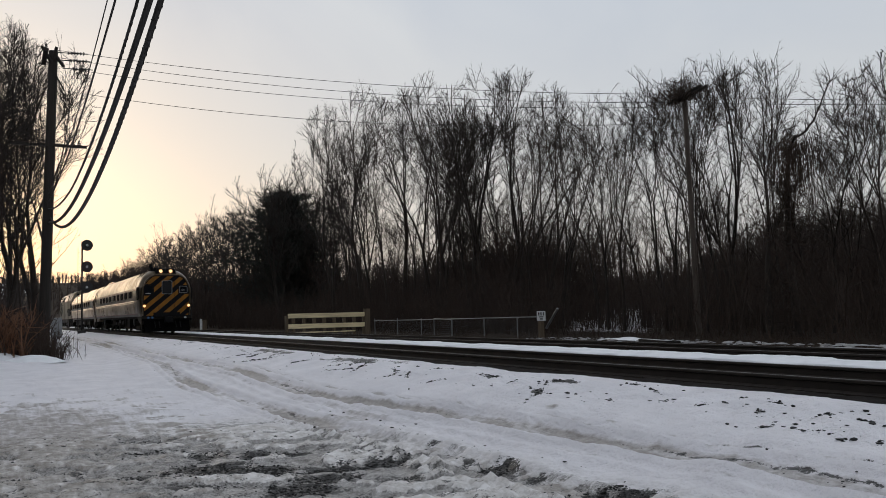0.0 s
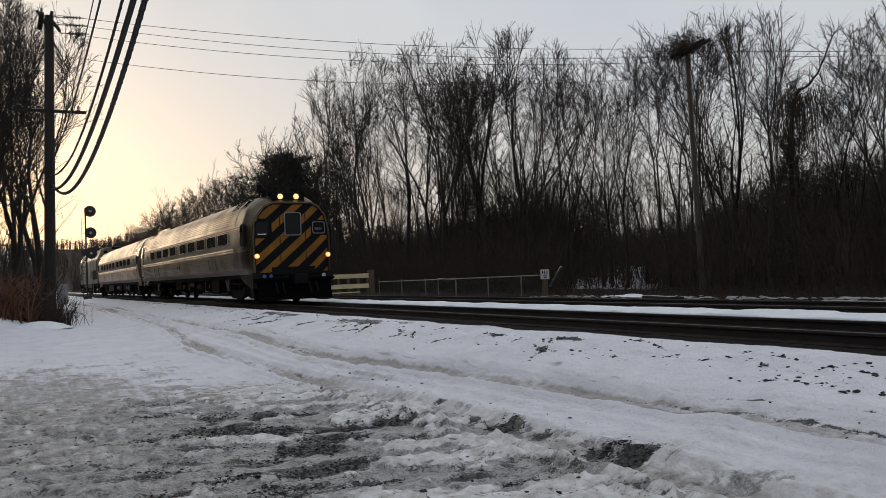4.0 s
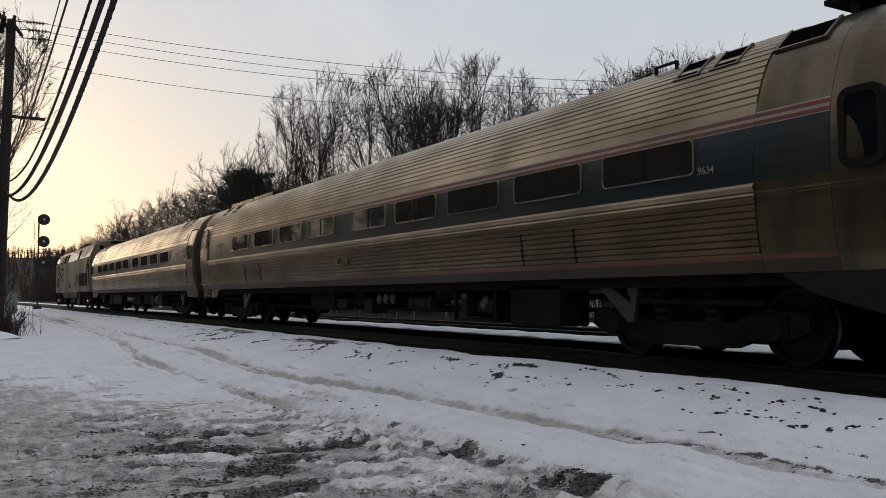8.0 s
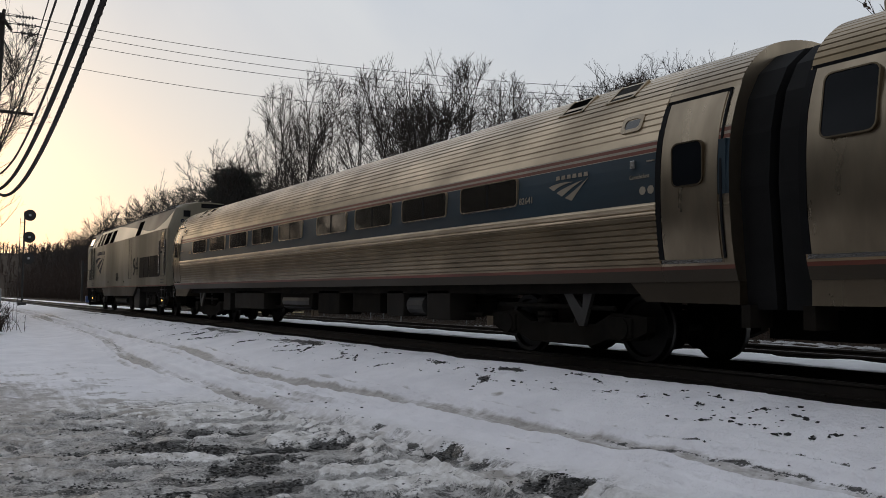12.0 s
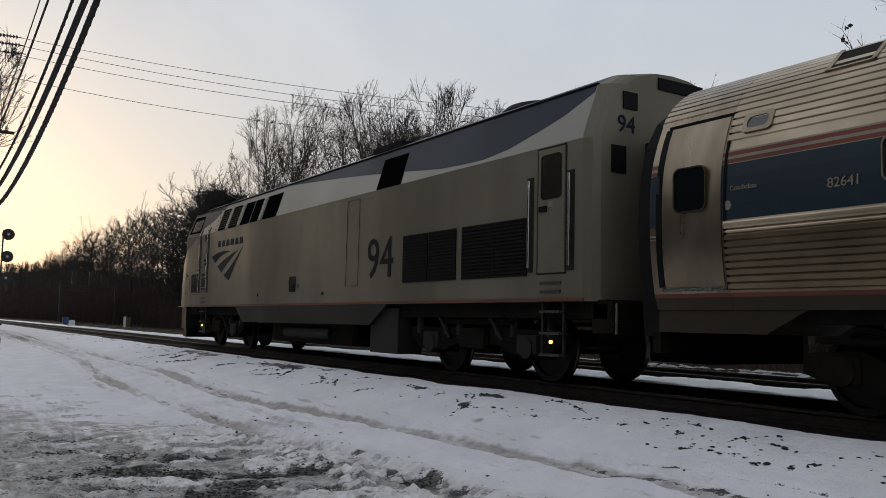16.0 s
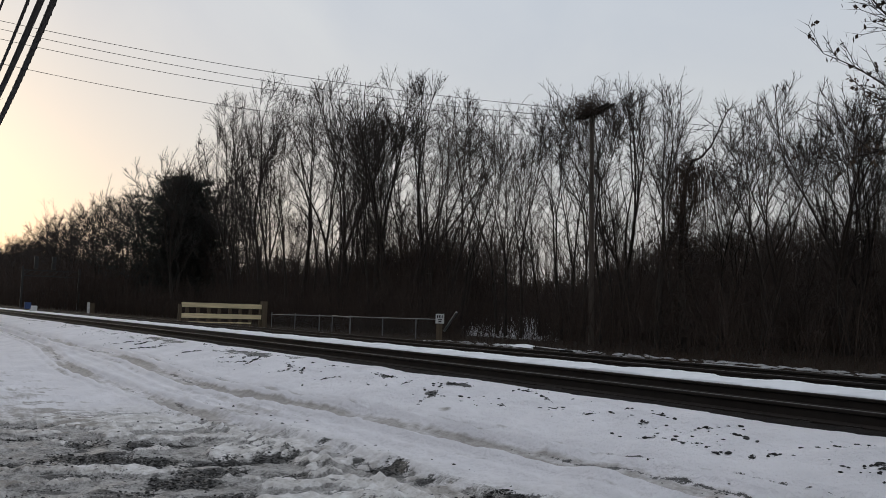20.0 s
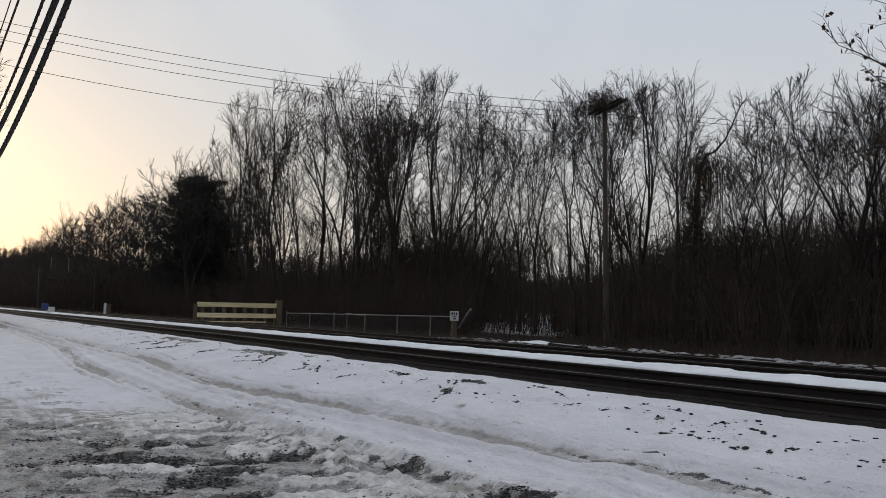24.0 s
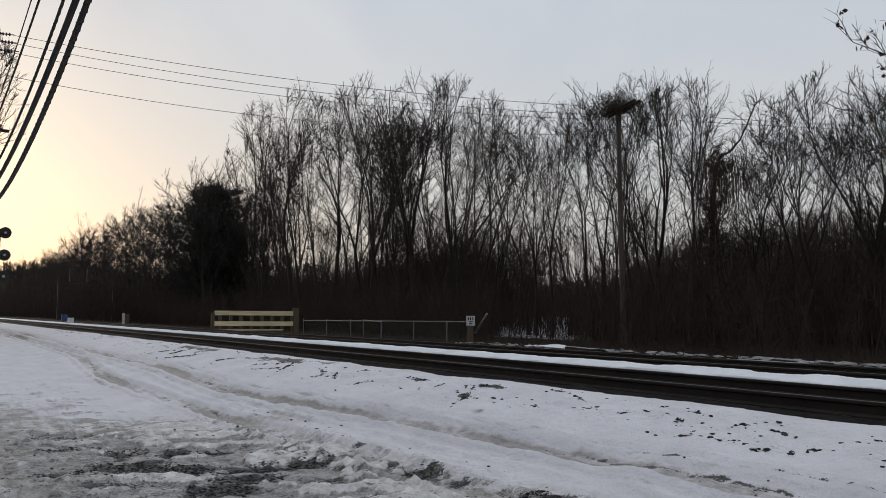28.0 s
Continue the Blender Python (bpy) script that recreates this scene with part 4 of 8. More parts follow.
def coach_window(car, y):
    def make(s):
        fr = turned(part("window", WIN[0], None, car), s, y)
        for me in WIN[1]:
            part("pane", me, None, fr)
        part("mullion", WIN[2], None, fr)
        part("window_sill", WIN[3], None, fr)
    both_sides(make)


def wheel_mesh(r):
    """A wheelset about x: two flanged wheels on an axle."""
    prof = [(0.60, 0.0), (0.60, r * 0.28), (0.655, r * 0.36), (0.675, r * 0.80), (0.665, r + 0.028), (0.69, r + 0.028), (0.705, r), (0.80, r - 0.006), (0.80, r * 0.84), (0.745, r * 0.80), (0.735, r * 0.36), (0.80, r * 0.28), (0.84, r * 0.20), (0.84, 0.0)]
    v, f, mi, n = [], [], [], 28
    for sgn in (-1, 1):
        o = len(v)
        for x, rr in prof:
            for k in range(n):
                a = 2 * math.pi * k / n
                v.append((sgn * x, rr * math.cos(a), rr * math.sin(a)))
        for i in range(len(prof) - 1):
            for k in range(n):
                q = (o + i * n + k, o + i * n + (k + 1) % n, o + (i + 1) * n + (k + 1) % n, o + (i + 1) * n + k)
                f.append(q if sgn > 0 else q[::-1])
                mi.append(1 if i in (5, 6) else 0)
    o = len(v)
    for x in (-0.62, 0.62):
        for k in range(12):
            a = 2 * math.pi * k / 12
            v.append((x, 0.09 * math.cos(a), 0.09 * math.sin(a)))
    f += [(o + k, o + (k + 1) % 12, o + 12 + (k + 1) % 12, o + 12 + k) for k in range(12)]
    mi += [0] * 12
    # bolt heads on the wheel plate
    me = mesh_of("wheelset", v, f, [WHEEL, TREAD])
    me.polygons.foreach_set("material_index", mi)
    return me


WHEELS = {r: wheel_mesh(r) for r in (0.457, 0.508)}
TURNING = []


def wheelset(car, y, r):
    w = part("wheelset", WHEELS[r], None, car, "dark steel wheels with polished treads")
    w.location = (0, y, r)
    TURNING.append((w, y, r))


def coach_truck(car, yc, bracket):
    """A coach truck: outside frames with dropped middle, journal boxes, springs, damper brackets."""
    for y in (yc - 1.3, yc + 1.3):
        wheelset(car, y, 0.457)
    for s in (-1, 1):
        bm = bmesh.new()
        prism(bm, [(yc - 1.75, 0.62), (yc - 1.75, 0.42), (yc - 1.45, 0.30), (yc - 1.0, 0.30), (yc - 0.7, 0.20), (yc + 0.7, 0.20), (yc + 1.0, 0.30), (yc + 1.45, 0.30), (yc + 1.75, 0.42), (yc + 1.75, 0.62), (yc + 1.1, 0.66), (yc + 0.75, 0.50), (yc - 0.75, 0.50), (yc - 1.1, 0.66)], 0, s * 1.02, s * 1.18)
        part("truck_side_frame", bm, UNDER, car, "dark cast truck side frame")
        for y in (yc - 1.3, yc + 1.3):
            bm = bmesh.new()
            cyl(bm, (s * 0.85, y, 0.457), (s * 1.24, y, 0.457), 0.17, 0.15, 14)
            box(bm, min(s * 1.0, s * 1.22), max(s * 1.0, s * 1.22), y - 0.2, y + 0.2, 0.34, 0.60, 0.02)
            part("journal_box", bm, UNDER, car)
        for y in (yc - 0.42, yc + 0.42):
            bm = bmesh.new()
            for k in range(5):
                cyl(bm, (s * 1.1, y, 0.50 + k * 0.1), (s * 1.1, y, 0.56 + k * 0.1), 0.14, 0.14, 14)
            cyl(bm, (s * 1.1, y, 0.48), (s * 1.1, y, 1.02), 0.09, 0.09, 10)
            part("bolster_spring", bm, UNDER, car)
        ta, tb, lo = bracket
        outer = [(yc + ta, 1.065), (yc + tb, 1.065), (yc + lo + (0.05 if tb > ta else -0.05), 0.47), (yc + lo - (0.05 if tb > ta else -0.05), 0.47)]
        inner = [(yc + ta * 0.72 + tb * 0.28, 1.015), (yc + ta * 0.28 + tb * 0.72 + 0.02, 1.015), (yc + lo + (0.02 if tb > ta else -0.02), 0.73), (yc + lo - (0.02 if tb > ta else -0.02), 0.73)]
        part("anchor_bracket", ring(bmesh.new(), outer, inner, min(s * 1.23, s * 1.29), max(s * 1.23, s * 1.29)), RUNG, car, "grey steel anchor bracket")
        bm = rod((s * 1.22, yc - 1.2, 0.72), (s * 1.22, yc + 1.5, 0.76), 0.035)
        part("anchor_rod", bm, UNDER, car)
    part("truck_bolster", boxes((-1.0, 1.0, yc - 0.3, yc + 0.3, 0.45, 0.95), (-0.5, 0.5, yc - 1.1, yc + 1.1, 0.5, 0.7), bevel=0.03), UNDER, car)
    for x, y in ((-0.3, yc - 1.3), (0.3, yc - 1.3), (-0.3, yc + 1.3), (0.3, yc + 1.3)):
        part("brake_disc", rod((x - 0.05, y, 0.457), (x + 0.05, y, 0.457), 0.3, None, 20), UNDER, car)


def door_leaf(car, y0, y1, tall_window, pocket):
    """A sliding side door set into the coach end, with its window and a dark gap at one edge."""
    w = y1 - y0

    def make(s):
        x_at = lambda z: -side_x(z) - 0.012
        zs = [1.32 + k * (3.22 - 1.32) / 12 for k in range(13)]
        v, f = [], []
        for z in zs:
            for y in (-w / 2, w / 2):
                v.append((x_at(z), y, z))
                v.append((x_at(z) + 0.05, y, z))
        for k in range(12):
            o = 4 * k
            f += [(o, o + 2, o + 6, o + 4), (o + 1, o + 5, o + 7, o + 3), (o, o + 4, o + 5, o + 1), (o + 2, o + 3, o + 7, o + 6)]
        f += [(0, 1, 3, 2), (48, 50, 51, 49)]
        leaf = mesh_of("side_door", v, f, STEEL, True)
        leaf.set_sharp_from_angle(angle=radians(30))
        d = turned(part("side_door", leaf, None, car, "plain brushed steel side door"), s, (y0 + y1) / 2)
        z0, z1 = (2.18, 2.67) if not tall_window else (2.45, 3.10)
        ww = w * 0.52 if not tall_window else w * 0.62
        xw = side_x((z0 + z1) / 2) + 0.02
        tilt = 0.0 if not tall_window else 0.16
        pane = prism(bmesh.new(), rounded(-ww / 2, ww / 2, z0, z1, 0.08), 0, -xw - 0.012, -xw + 0.03)
        rim = ring(bmesh.new(), rounded(-ww / 2 - 0.016, ww / 2 + 0.016, z0 - 0.016, z1 + 0.016, 0.092), rounded(-ww / 2, ww / 2, z0, z1, 0.08), -xw - 0.022, -xw + 0.03)
        lean = Matrix.Translation((-xw, 0, (z0 + z1) / 2)) @ Matrix.Rotation(tilt, 4, "Y") @ Matrix.Translation((xw, 0, -(z0 + z1) / 2))
        for bm in (pane, rim):
            bmesh.ops.transform(bm, matrix=lean, verts=bm.verts[:])
        part("door_pane", pane, FRONT_GLASS, d)
        part("door_gasket", rim, CAB_END, d)
        # Black edge strips: the shadow of the inset door is put into their colour.
        for yy in (-w / 2 - 0.05, w / 2 + 0.05):
            wide = 0.085 if (yy < 0) == (pocket < 0) else 0.03
            v, f = [], []
            for z in zs:
                for dx in (-0.004, 0.04):
                    for dy in (-wide / 2, wide / 2):
                        v.append((x_at(z) + dx, yy + dy, z))
            for k in range(12):
                o = 4 * k
                f += [(o, o + 1, o + 5, o + 4), (o + 1, o + 3, o + 7, o + 5), (o + 3, o + 2, o + 6, o + 7), (o + 2, o, o + 4, o + 6)]
            part("door_reveal", mesh_of("door_reveal", v, f, BLACK), None, d)
        part("door_lintel", boxes((x_at(3.24) - 0.004, x_at(3.24) + 0.07, -w / 2 - 0.06, w / 2 + 0.06, 3.22, 3.26)), BLACK, d)
        part("threshold", boxes((x_at(1.3) - 0.03, x_at(1.3) + 0.05, -w / 2 - 0.03, w / 2 + 0.03, 1.27, 1.315)), CHROME, d)
    both_sides(make)


def underfloor(car, rows):
    for y0, y1, z0, z1, x, bright in rows:
        for s in (-1, 1):
            a, b = sorted((s * x, s * (x - 0.55)))
            part("equipment_box", boxes((a, b, y0, y1, z0, z1), bevel=0.03), STEEL_DARK if bright else UNDER, car)


def coach_base(car, y0, y1, trucks, brackets):
    part("underframe", boxes((-1.35, 1.35, y0 + 0.4, y1 - 0.4, 0.92, 1.08)), UNDER, car, "sooty black underframe")
    for yc, b in zip(trucks, brackets):
        coach_truck(car, yc, b)
    yl, yh = trucks[0] + 2.3, trucks[1] - 2.3
    for s in (-1, 1):
        part("air_pipe", rod((s * 1.0, yl, 0.56), (s * 1.0, yh, 0.56), 0.04, None, 8), UNDER, car)
        part("air_pipe", rod((s * 0.7, yl, 0.80), (s * 0.7, yh, 0.80), 0.05, None, 8), UNDER, car)


def swoosh(parent, y, z, w, h, x, material, s=0):
    """Three curved bands that sweep up to points, as a plain mark, and a row of plain bars above it."""
    bands = (((0.0, 0.80), (0.285, 1.015), (0.137, 0.587), (0.285, 0.86), (0.63, 0.89)), ((0.206, 0.48), (0.50, 0.755), (0.343, 0.27), (0.65, 0.70), (0.85, 0.89)), ((0.419, 0.174), (0.72, 0.51), (0.592, 0.0), (0.81, 0.59), (1.0, 1.0)))
    for a0, ca, a1, cb, end in bands:
        n, up, lo = 9, [], []
        for j in range(n + 1):
            t = j / n
            bez = lambda p, c, e: ((1 - t) ** 2 * p[0] + 2 * t * (1 - t) * c[0] + t * t * e[0], (1 - t) ** 2 * p[1] + 2 * t * (1 - t) * c[1] + t * t * e[1])
            up.append(bez(a0, ca, end))
            if j < n:
                lo.append(bez(a1, cb, end))
        pts = [(y - w * p[0], z + h * p[1]) for p in up + lo[::-1]]
        turned(part("mark_band", prism(bmesh.new(), pts, 0, -x - 0.004, -x + 0.002), material, parent), s, 0)
    for j in range(6):
        yy = y - w * (0.19 + 0.138 * j)
        zz = z + h * (1.085 - 0.004 * j)
        turned(part("mark_bar", prism(bmesh.new(), [(yy, zz), (yy - w * 0.105, zz), (yy - w * 0.09, zz + h * 0.19), (yy - w * 0.015, zz + h * 0.19)], 0, -x - 0.004, -x + 0.002), material, parent), s, 0)


def gangway(y0, y1):
    """The bellows between two coaches, following the roof line a hand lower."""
    half = [(1.30, 0.75), (1.36, 1.4), (1.42, 2.1), (1.38, 2.68), (1.28, 3.10), (1.09, 3.43), (0.78, 3.68), (0.40, 3.79)]
    return prism(bmesh.new(), [(-x, z) for x, z in half] + [(x, z) for x, z in half[::-1]], 1, y0, y1)


FLAT, SWEEP = 0.72, 0.25


def swept(me):
    """Bends a flat piece of the cab front: its middle stays, its sides go back."""
    bm = bmesh.new()
    bm.from_mesh(me)
    for x in (-FLAT, FLAT):
        bmesh.ops.bisect_plane(bm, geom=bm.verts[:] + bm.edges[:] + bm.faces[:], plane_co=(x, 0, 0), plane_no=(1, 0, 0))
    for q in bm.verts:
        q.co.y += 0.01 + SWEEP * max(0.0, abs(q.co.x) - FLAT)
    bm.to_mesh(me)
    bm.free()


def build_cab_car():
    car = thing("cab_car", "stainless steel cab car with yellow and black striped front", "train car", "vehicles of the train")
    L = 25.50
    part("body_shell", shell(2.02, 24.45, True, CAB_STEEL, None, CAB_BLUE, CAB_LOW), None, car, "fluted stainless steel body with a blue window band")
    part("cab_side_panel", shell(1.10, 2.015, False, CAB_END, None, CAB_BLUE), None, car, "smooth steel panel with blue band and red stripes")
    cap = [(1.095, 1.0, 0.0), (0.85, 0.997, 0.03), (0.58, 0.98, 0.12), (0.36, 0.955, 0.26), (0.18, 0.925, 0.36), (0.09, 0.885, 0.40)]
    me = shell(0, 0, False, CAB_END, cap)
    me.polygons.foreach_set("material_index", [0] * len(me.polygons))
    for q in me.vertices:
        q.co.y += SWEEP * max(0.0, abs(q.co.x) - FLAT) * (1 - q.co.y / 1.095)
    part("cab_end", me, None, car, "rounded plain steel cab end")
    part("rear_end", shell(24.455, L, "roof", CAB_STEEL), None, car)
    part("cab_skirt", prism(bmesh.new(), [(0.05, 1.06), (0.05, 0.55), (0.6, 0.62), (1.45, 0.84), (1.85, 1.06)], 0, -1.45, 1.45), STEEL_DARK, car)
    part("rear_skirt", prism(bmesh.new(), [(23.6, 1.06), (23.95, 0.80), (L, 0.80), (L, 1.06)], 0, -1.44, 1.44), STEEL, car)
    for y in (20.78, 18.62, 16.48, 14.41, 11.78, 9.75, 7.74, 5.71, 3.66):
        coach_window(car, y)
    door_leaf(car, 24.5, 25.42, True, 1)
    coach_base(car, 0, L, (3.45, 22.2), ((1.67, 0.70, 0.876), (-1.67, -0.70, -0.876)))
    underfloor(car, ((5.75, 7.03, 0.37, 1.0, 1.35, False), (14.6, 16.1, 0.50, 1.0, 1.2, False), (13.0, 13.7, 0.62, 1.0, 1.1, False), (8.95, 9.75, 0.78, 1.0, 1.2, False)))
    part("equipment_box", boxes((-1.2, -0.75, 13.81, 14.38, 0.55, 0.76), bevel=0.02), STEEL_DARK, car, "grey underfloor box")
    part("junction_box", boxes((-1.2, -0.85, 12.49, 12.90, 0.46, 0.76), bevel=0.02), STEEL_DARK, car, "small grey junction box")
    part("air_tank", rod((-1.05, 9.88, 0.69), (-1.05, 10.80, 0.69), 0.165, None, 18), STEEL_DARK, car, "dark round air tank")
    for y in (10.1, 10.58):
        part("tank_strap", rod((-1.05, y - 0.02, 0.69), (-1.05, y + 0.02, 0.69), 0.172, None, 18), UNDER, car)
    for y in (11.44, 11.75, 12.07):
        g = part("gas_cylinder", rod((-1.22, y, 0.77), (-0.5, y, 0.77), 0.125, None, 16), UNDER, car)
        part("cylinder_end", rod((-1.25, y, 0.77), (-1.21, y, 0.77), 0.085, 0.12, 16), RUNG, g, "domed grey cylinder end")
    # open equipment rack with a compressor
    rack = part("equipment_rack", boxes((-1.34, -1.28, 7.46, 7.52, 0.41, 1.0), (-1.34, -1.28, 8.74, 8.80, 0.41, 1.0), (-1.34, -0.7, 7.46, 8.80, 0.38, 0.43), (-0.75, -0.7, 7.46, 8.80, 0.41, 1.0)), UNDER, car)
    part("control_box", boxes((-1.30, -1.0, 8.43, 8.62, 0.46, 0.88), bevel=0.015), STEEL_DARK, rack)
    part("control_label", boxes((-1.305, -1.299, 8.46, 8.60, 0.78, 0.85)), RUNG, rack)
    part("compressor", rod((-1.05, 7.62, 0.62), (-1.05, 8.22, 0.62), 0.17, None, 16), STEEL_DARK, rack)
    part("compressor_head", rod((-1.22, 8.0, 0.72), (-1.05, 8.0, 0.66), 0.11, 0.13, 14), RUNG, rack)
    for y, z in ((7.75, 0.80), (8.15, 0.85)):
        part("pipe", rod((-1.22, y, 0.45), (-1.18, y - 0.08, z + 0.12), 0.025, None, 8), UNDER, rack)
    for y in (9.3, 10.35, 11.2, 12.7, 14.0):
        part("hanger", boxes((-1.34, -1.28, y, y + 0.06, 0.86, 1.06)), STEEL_DARK, car)
    # cab side windows
    def side_window(s):
        fr = part("cab_window", ring(bmesh.new(), rounded(-0.24, 0.24, 2.05, 2.83, 0.13), rounded(-0.17, 0.17, 2.12, 2.76, 0.09), -1.612, -1.54), RUBBER, car, "black-framed cab side window")
        fr.matrix_basis = pose(0, 0.76, 0, 0, 0, 180 * s)
        part("pane", prism(bmesh.new(), rounded(-0.17, 0.17, 2.12, 2.76, 0.09), 0, -1.582, -1.55), FRONT_GLASS, fr)
    both_sides(side_window)
    # striped front
    rim_line = [(-1.36, 1.10), (-1.385, 1.7), (-1.385, 2.3), (-1.34, 2.8), (-1.22, 3.15), (-1.0, 3.42), (-0.72, 3.56), (0.72, 3.56), (1.0, 3.42), (1.22, 3.15), (1.34, 2.8), (1.385, 2.3), (1.385, 1.7), (1.36, 1.10)]
    hull = [(x * 0.955, 1.10 + (z - 1.10) * 0.968) for x, z in rim_line]

    def front_ring(name, outer, inner, y0, y1, m, label=""):
        bm = ring(bmesh.new(), outer, inner, y0, y1)
        bmesh.ops.transform(bm, matrix=Matrix(((0, 1, 0, 0), (1, 0, 0, 0), (0, 0, 1, 0), (0, 0, 0, 1))), verts=bm.verts[:])
        bmesh.ops.recalc_face_normals(bm, faces=bm.faces[:])
        return part(name, bm, m, car, label)
    front_ring("front_rim", [(x * 1.012, z) for x, z in rim_line], hull, -0.055, 0.10, CAB_END, "rounded steel rim round the striped front")
    front_ring("rim_seal", [(x * 0.968, 1.10 + (z - 1.10) * 0.977) for x, z in rim_line], [(x * 0.945, 1.10 + (z - 1.10) * 0.961) for x, z in rim_line], -0.062, -0.03, BLACK)
    nose = part("front_panel", prism(bmesh.new(), hull, 1, -0.035, 0.10), YELLOW, car, "yellow front panel with black diagonal stripes")

    def clip(poly, keep):
        out = []
        for i, a in enumerate(poly):
            b = poly[(i + 1) % len(poly)]
            da, db = keep(a), keep(b)
            if da >= 0:
                out.append(a)
            if (da >= 0) != (db >= 0):
                t = da / (da - db)
                out.append((a[0] + (b[0] - a[0]) * t, a[1] + (b[1] - a[1]) * t))
        return out
    slope, period = 0.86, 0.66
    for k in range(-4, 8):
        c0 = k * period + 0.14
        p = clip(hull, lambda q: (q[1] - slope * q[0]) - c0)
        if len(p) > 2:
            p = clip(p, lambda q: c0 + period * 0.53 - (q[1] - slope * q[0]))
        if len(p) > 2:
            part("black_stripe", prism(bmesh.new(), p, 1, -0.039, -0.03), BLACK, nose)
    part("front_gasket", boxes((-1.40, 1.40, -0.06, 0.05, 1.02, 1.10), (-0.78, 0.78, -0.045, 0.03, 1.10, 1.28)), BLACK, car)
    for x0, x1, z0, z1, rim, nm in ((-1.29, -0.86, 2.38, 2.88, BLACK, "front_window"), (-0.27, 0.28, 2.40, 3.16, GALV, "door_window"), (0.74, 1.20, 2.46, 2.83, GALV, "front_window")):
        o, i = rounded(x0 - 0.028, x1 + 0.028, z0 - 0.028, z1 + 0.028, 0.09), rounded(x0, x1, z0, z1, 0.07)
        bm = bmesh.new()
        ring(bm, o, i, -0.075, 0.0)
        bmesh.ops.transform(bm, matrix=Matrix(((0, 1, 0, 0), (1, 0, 0, 0), (0, 0, 1, 0), (0, 0, 0, 1))), verts=bm.verts[:])
        bmesh.ops.recalc_face_normals(bm, faces=bm.faces[:])
        fr = part(nm, bm, rim, nose)
        bm = prism(bmesh.new(), i, 1, -0.055, -0.03)
        pane = part("pane", bm, FRONT_GLASS, car)
    for x in (-0.46, 0.46):
        part("door_seam", boxes((x - 0.012, x + 0.012, -0.043, -0.03, 1.28, 3.50)), BLACK, nose)
    part("window_surround", prism(bmesh.new(), [(-1.38, 2.30), (-0.74, 2.30), (-0.76, 2.98), (-1.30, 2.98)], 1, -0.045, -0.03), BLACK, nose)
    part("window_surround", prism(bmesh.new(), [(0.66, 2.38), (1.30, 2.38), (1.28, 2.92), (0.68, 2.92)], 1, -0.045, -0.03), BLACK, nose)
    part("wiper_plate", boxes((-1.22, -0.94, -0.062, -0.05, 2.42, 2.45)), WHITE, car)
    n = lettering("9634", 0.15, GALV, "number", 0.003)
    o = part("window_number", n, None, car)
    o.matrix_basis = pose(0.80, -0.035, 2.55, 0, 0, 90 + math.degrees(math.atan(SWEEP)))
    # roof headlight housing and lamps
    part("headlight_housing", prism(bmesh.new(), [(-0.60, 3.50), (-0.58, 3.80), (-0.48, 3.91), (0.48, 3.91), (0.58, 3.80), (0.60, 3.50)], 1, 0.36, 1.0), BLACK, car, "black roof headlight housing")

    def lamp(x, z, r, m, nm="headlight", y=-0.07, rim=BLACK):
        bm = rod((x, y, z), (x, y - 0.05, z), r, r * 0.96, 18)
        lens = part(nm, bm, m, car)
        part("lamp_rim", cyl(bmesh.new(), (x, y + 0.02, z), (x, y - 0.03, z), r * 1.28, r * 1.22, 18), rim, lens)
    for x in (-0.29, 0.29):
        lamp(x, 3.785, 0.098, LAMP_WARM, y=0.39, rim=LAMP_RIM)
    for x in (-1.285, 1.285):
        lamp(x, 1.675, 0.072, LAMP_WARM, "ditch_light", y=0.02, rim=LAMP_RIM)
        part("lamp_bracket", rod((x * 0.98, 0.25, 1.675), (x, 0.02, 1.675), 0.05, 0.085, 12), BLACK, car)
    for x in (-1.08, -0.85):
        lamp(x, 0.97, 0.07, LENS_BLUE, "marker_light")
    lamp(1.06, 0.95, 0.075, LENS_CLEAR, "marker_light")
    part("anticlimber", boxes((-1.42, 1.42, -0.22, 0.3, 0.80, 0.90), (-1.3, 1.3, -0.12, 0.4, 0.50, 0.80), bevel=0.02), OPENING, car)
    part("coupler", boxes((-0.16, 0.16, -0.75, 0.2, 0.72, 0.98), (-0.24, 0.24, -0.85, -0.55, 0.68, 1.02), bevel=0.04), BLACK, car)
    part("snow_plough", prism(bmesh.new(), [(-0.30, 0.14), (-0.12, 0.52), (0.25, 0.52), (0.25, 0.14)], 0, -1.3, 1.3), OPENING, car)
    for x in (-0.75, -0.5, 0.45, 0.7):
        part("air_hose", rod((x, -0.28, 0.75), (x + 0.05, -0.36, 0.38), 0.03, None, 8), RUBBER, car)
    part("front_step", boxes((-1.4, -1.0, 0.15, 0.55, 0.22, 0.26), (-1.42, -1.38, 0.15, 0.55, 0.22, 0.8)), UNDER, car)
    part("front_step", boxes((1.0, 1.4, 0.15, 0.55, 0.22, 0.26), (1.38, 1.42, 0.15, 0.55, 0.22, 0.8)), UNDER, car)
    for ob in list(car.children_recursive):
        if ob.name.split(".")[0] in ("front_panel", "front_rim", "rim_seal", "black_stripe", "front_gasket", "front_window", "door_window", "door_seam", "window_surround", "wiper_plate") or (ob.name.split(".")[0] == "pane" and ob.parent == car):
            swept(ob.data)
    # roof gear
    part("horn_bar", boxes((-0.85, -0.2, 1.15, 1.65, 3.98, 4.04), (-0.8, -0.74, 1.3, 1.36, 3.78, 4.0), bevel=0.01), BLACK, car)
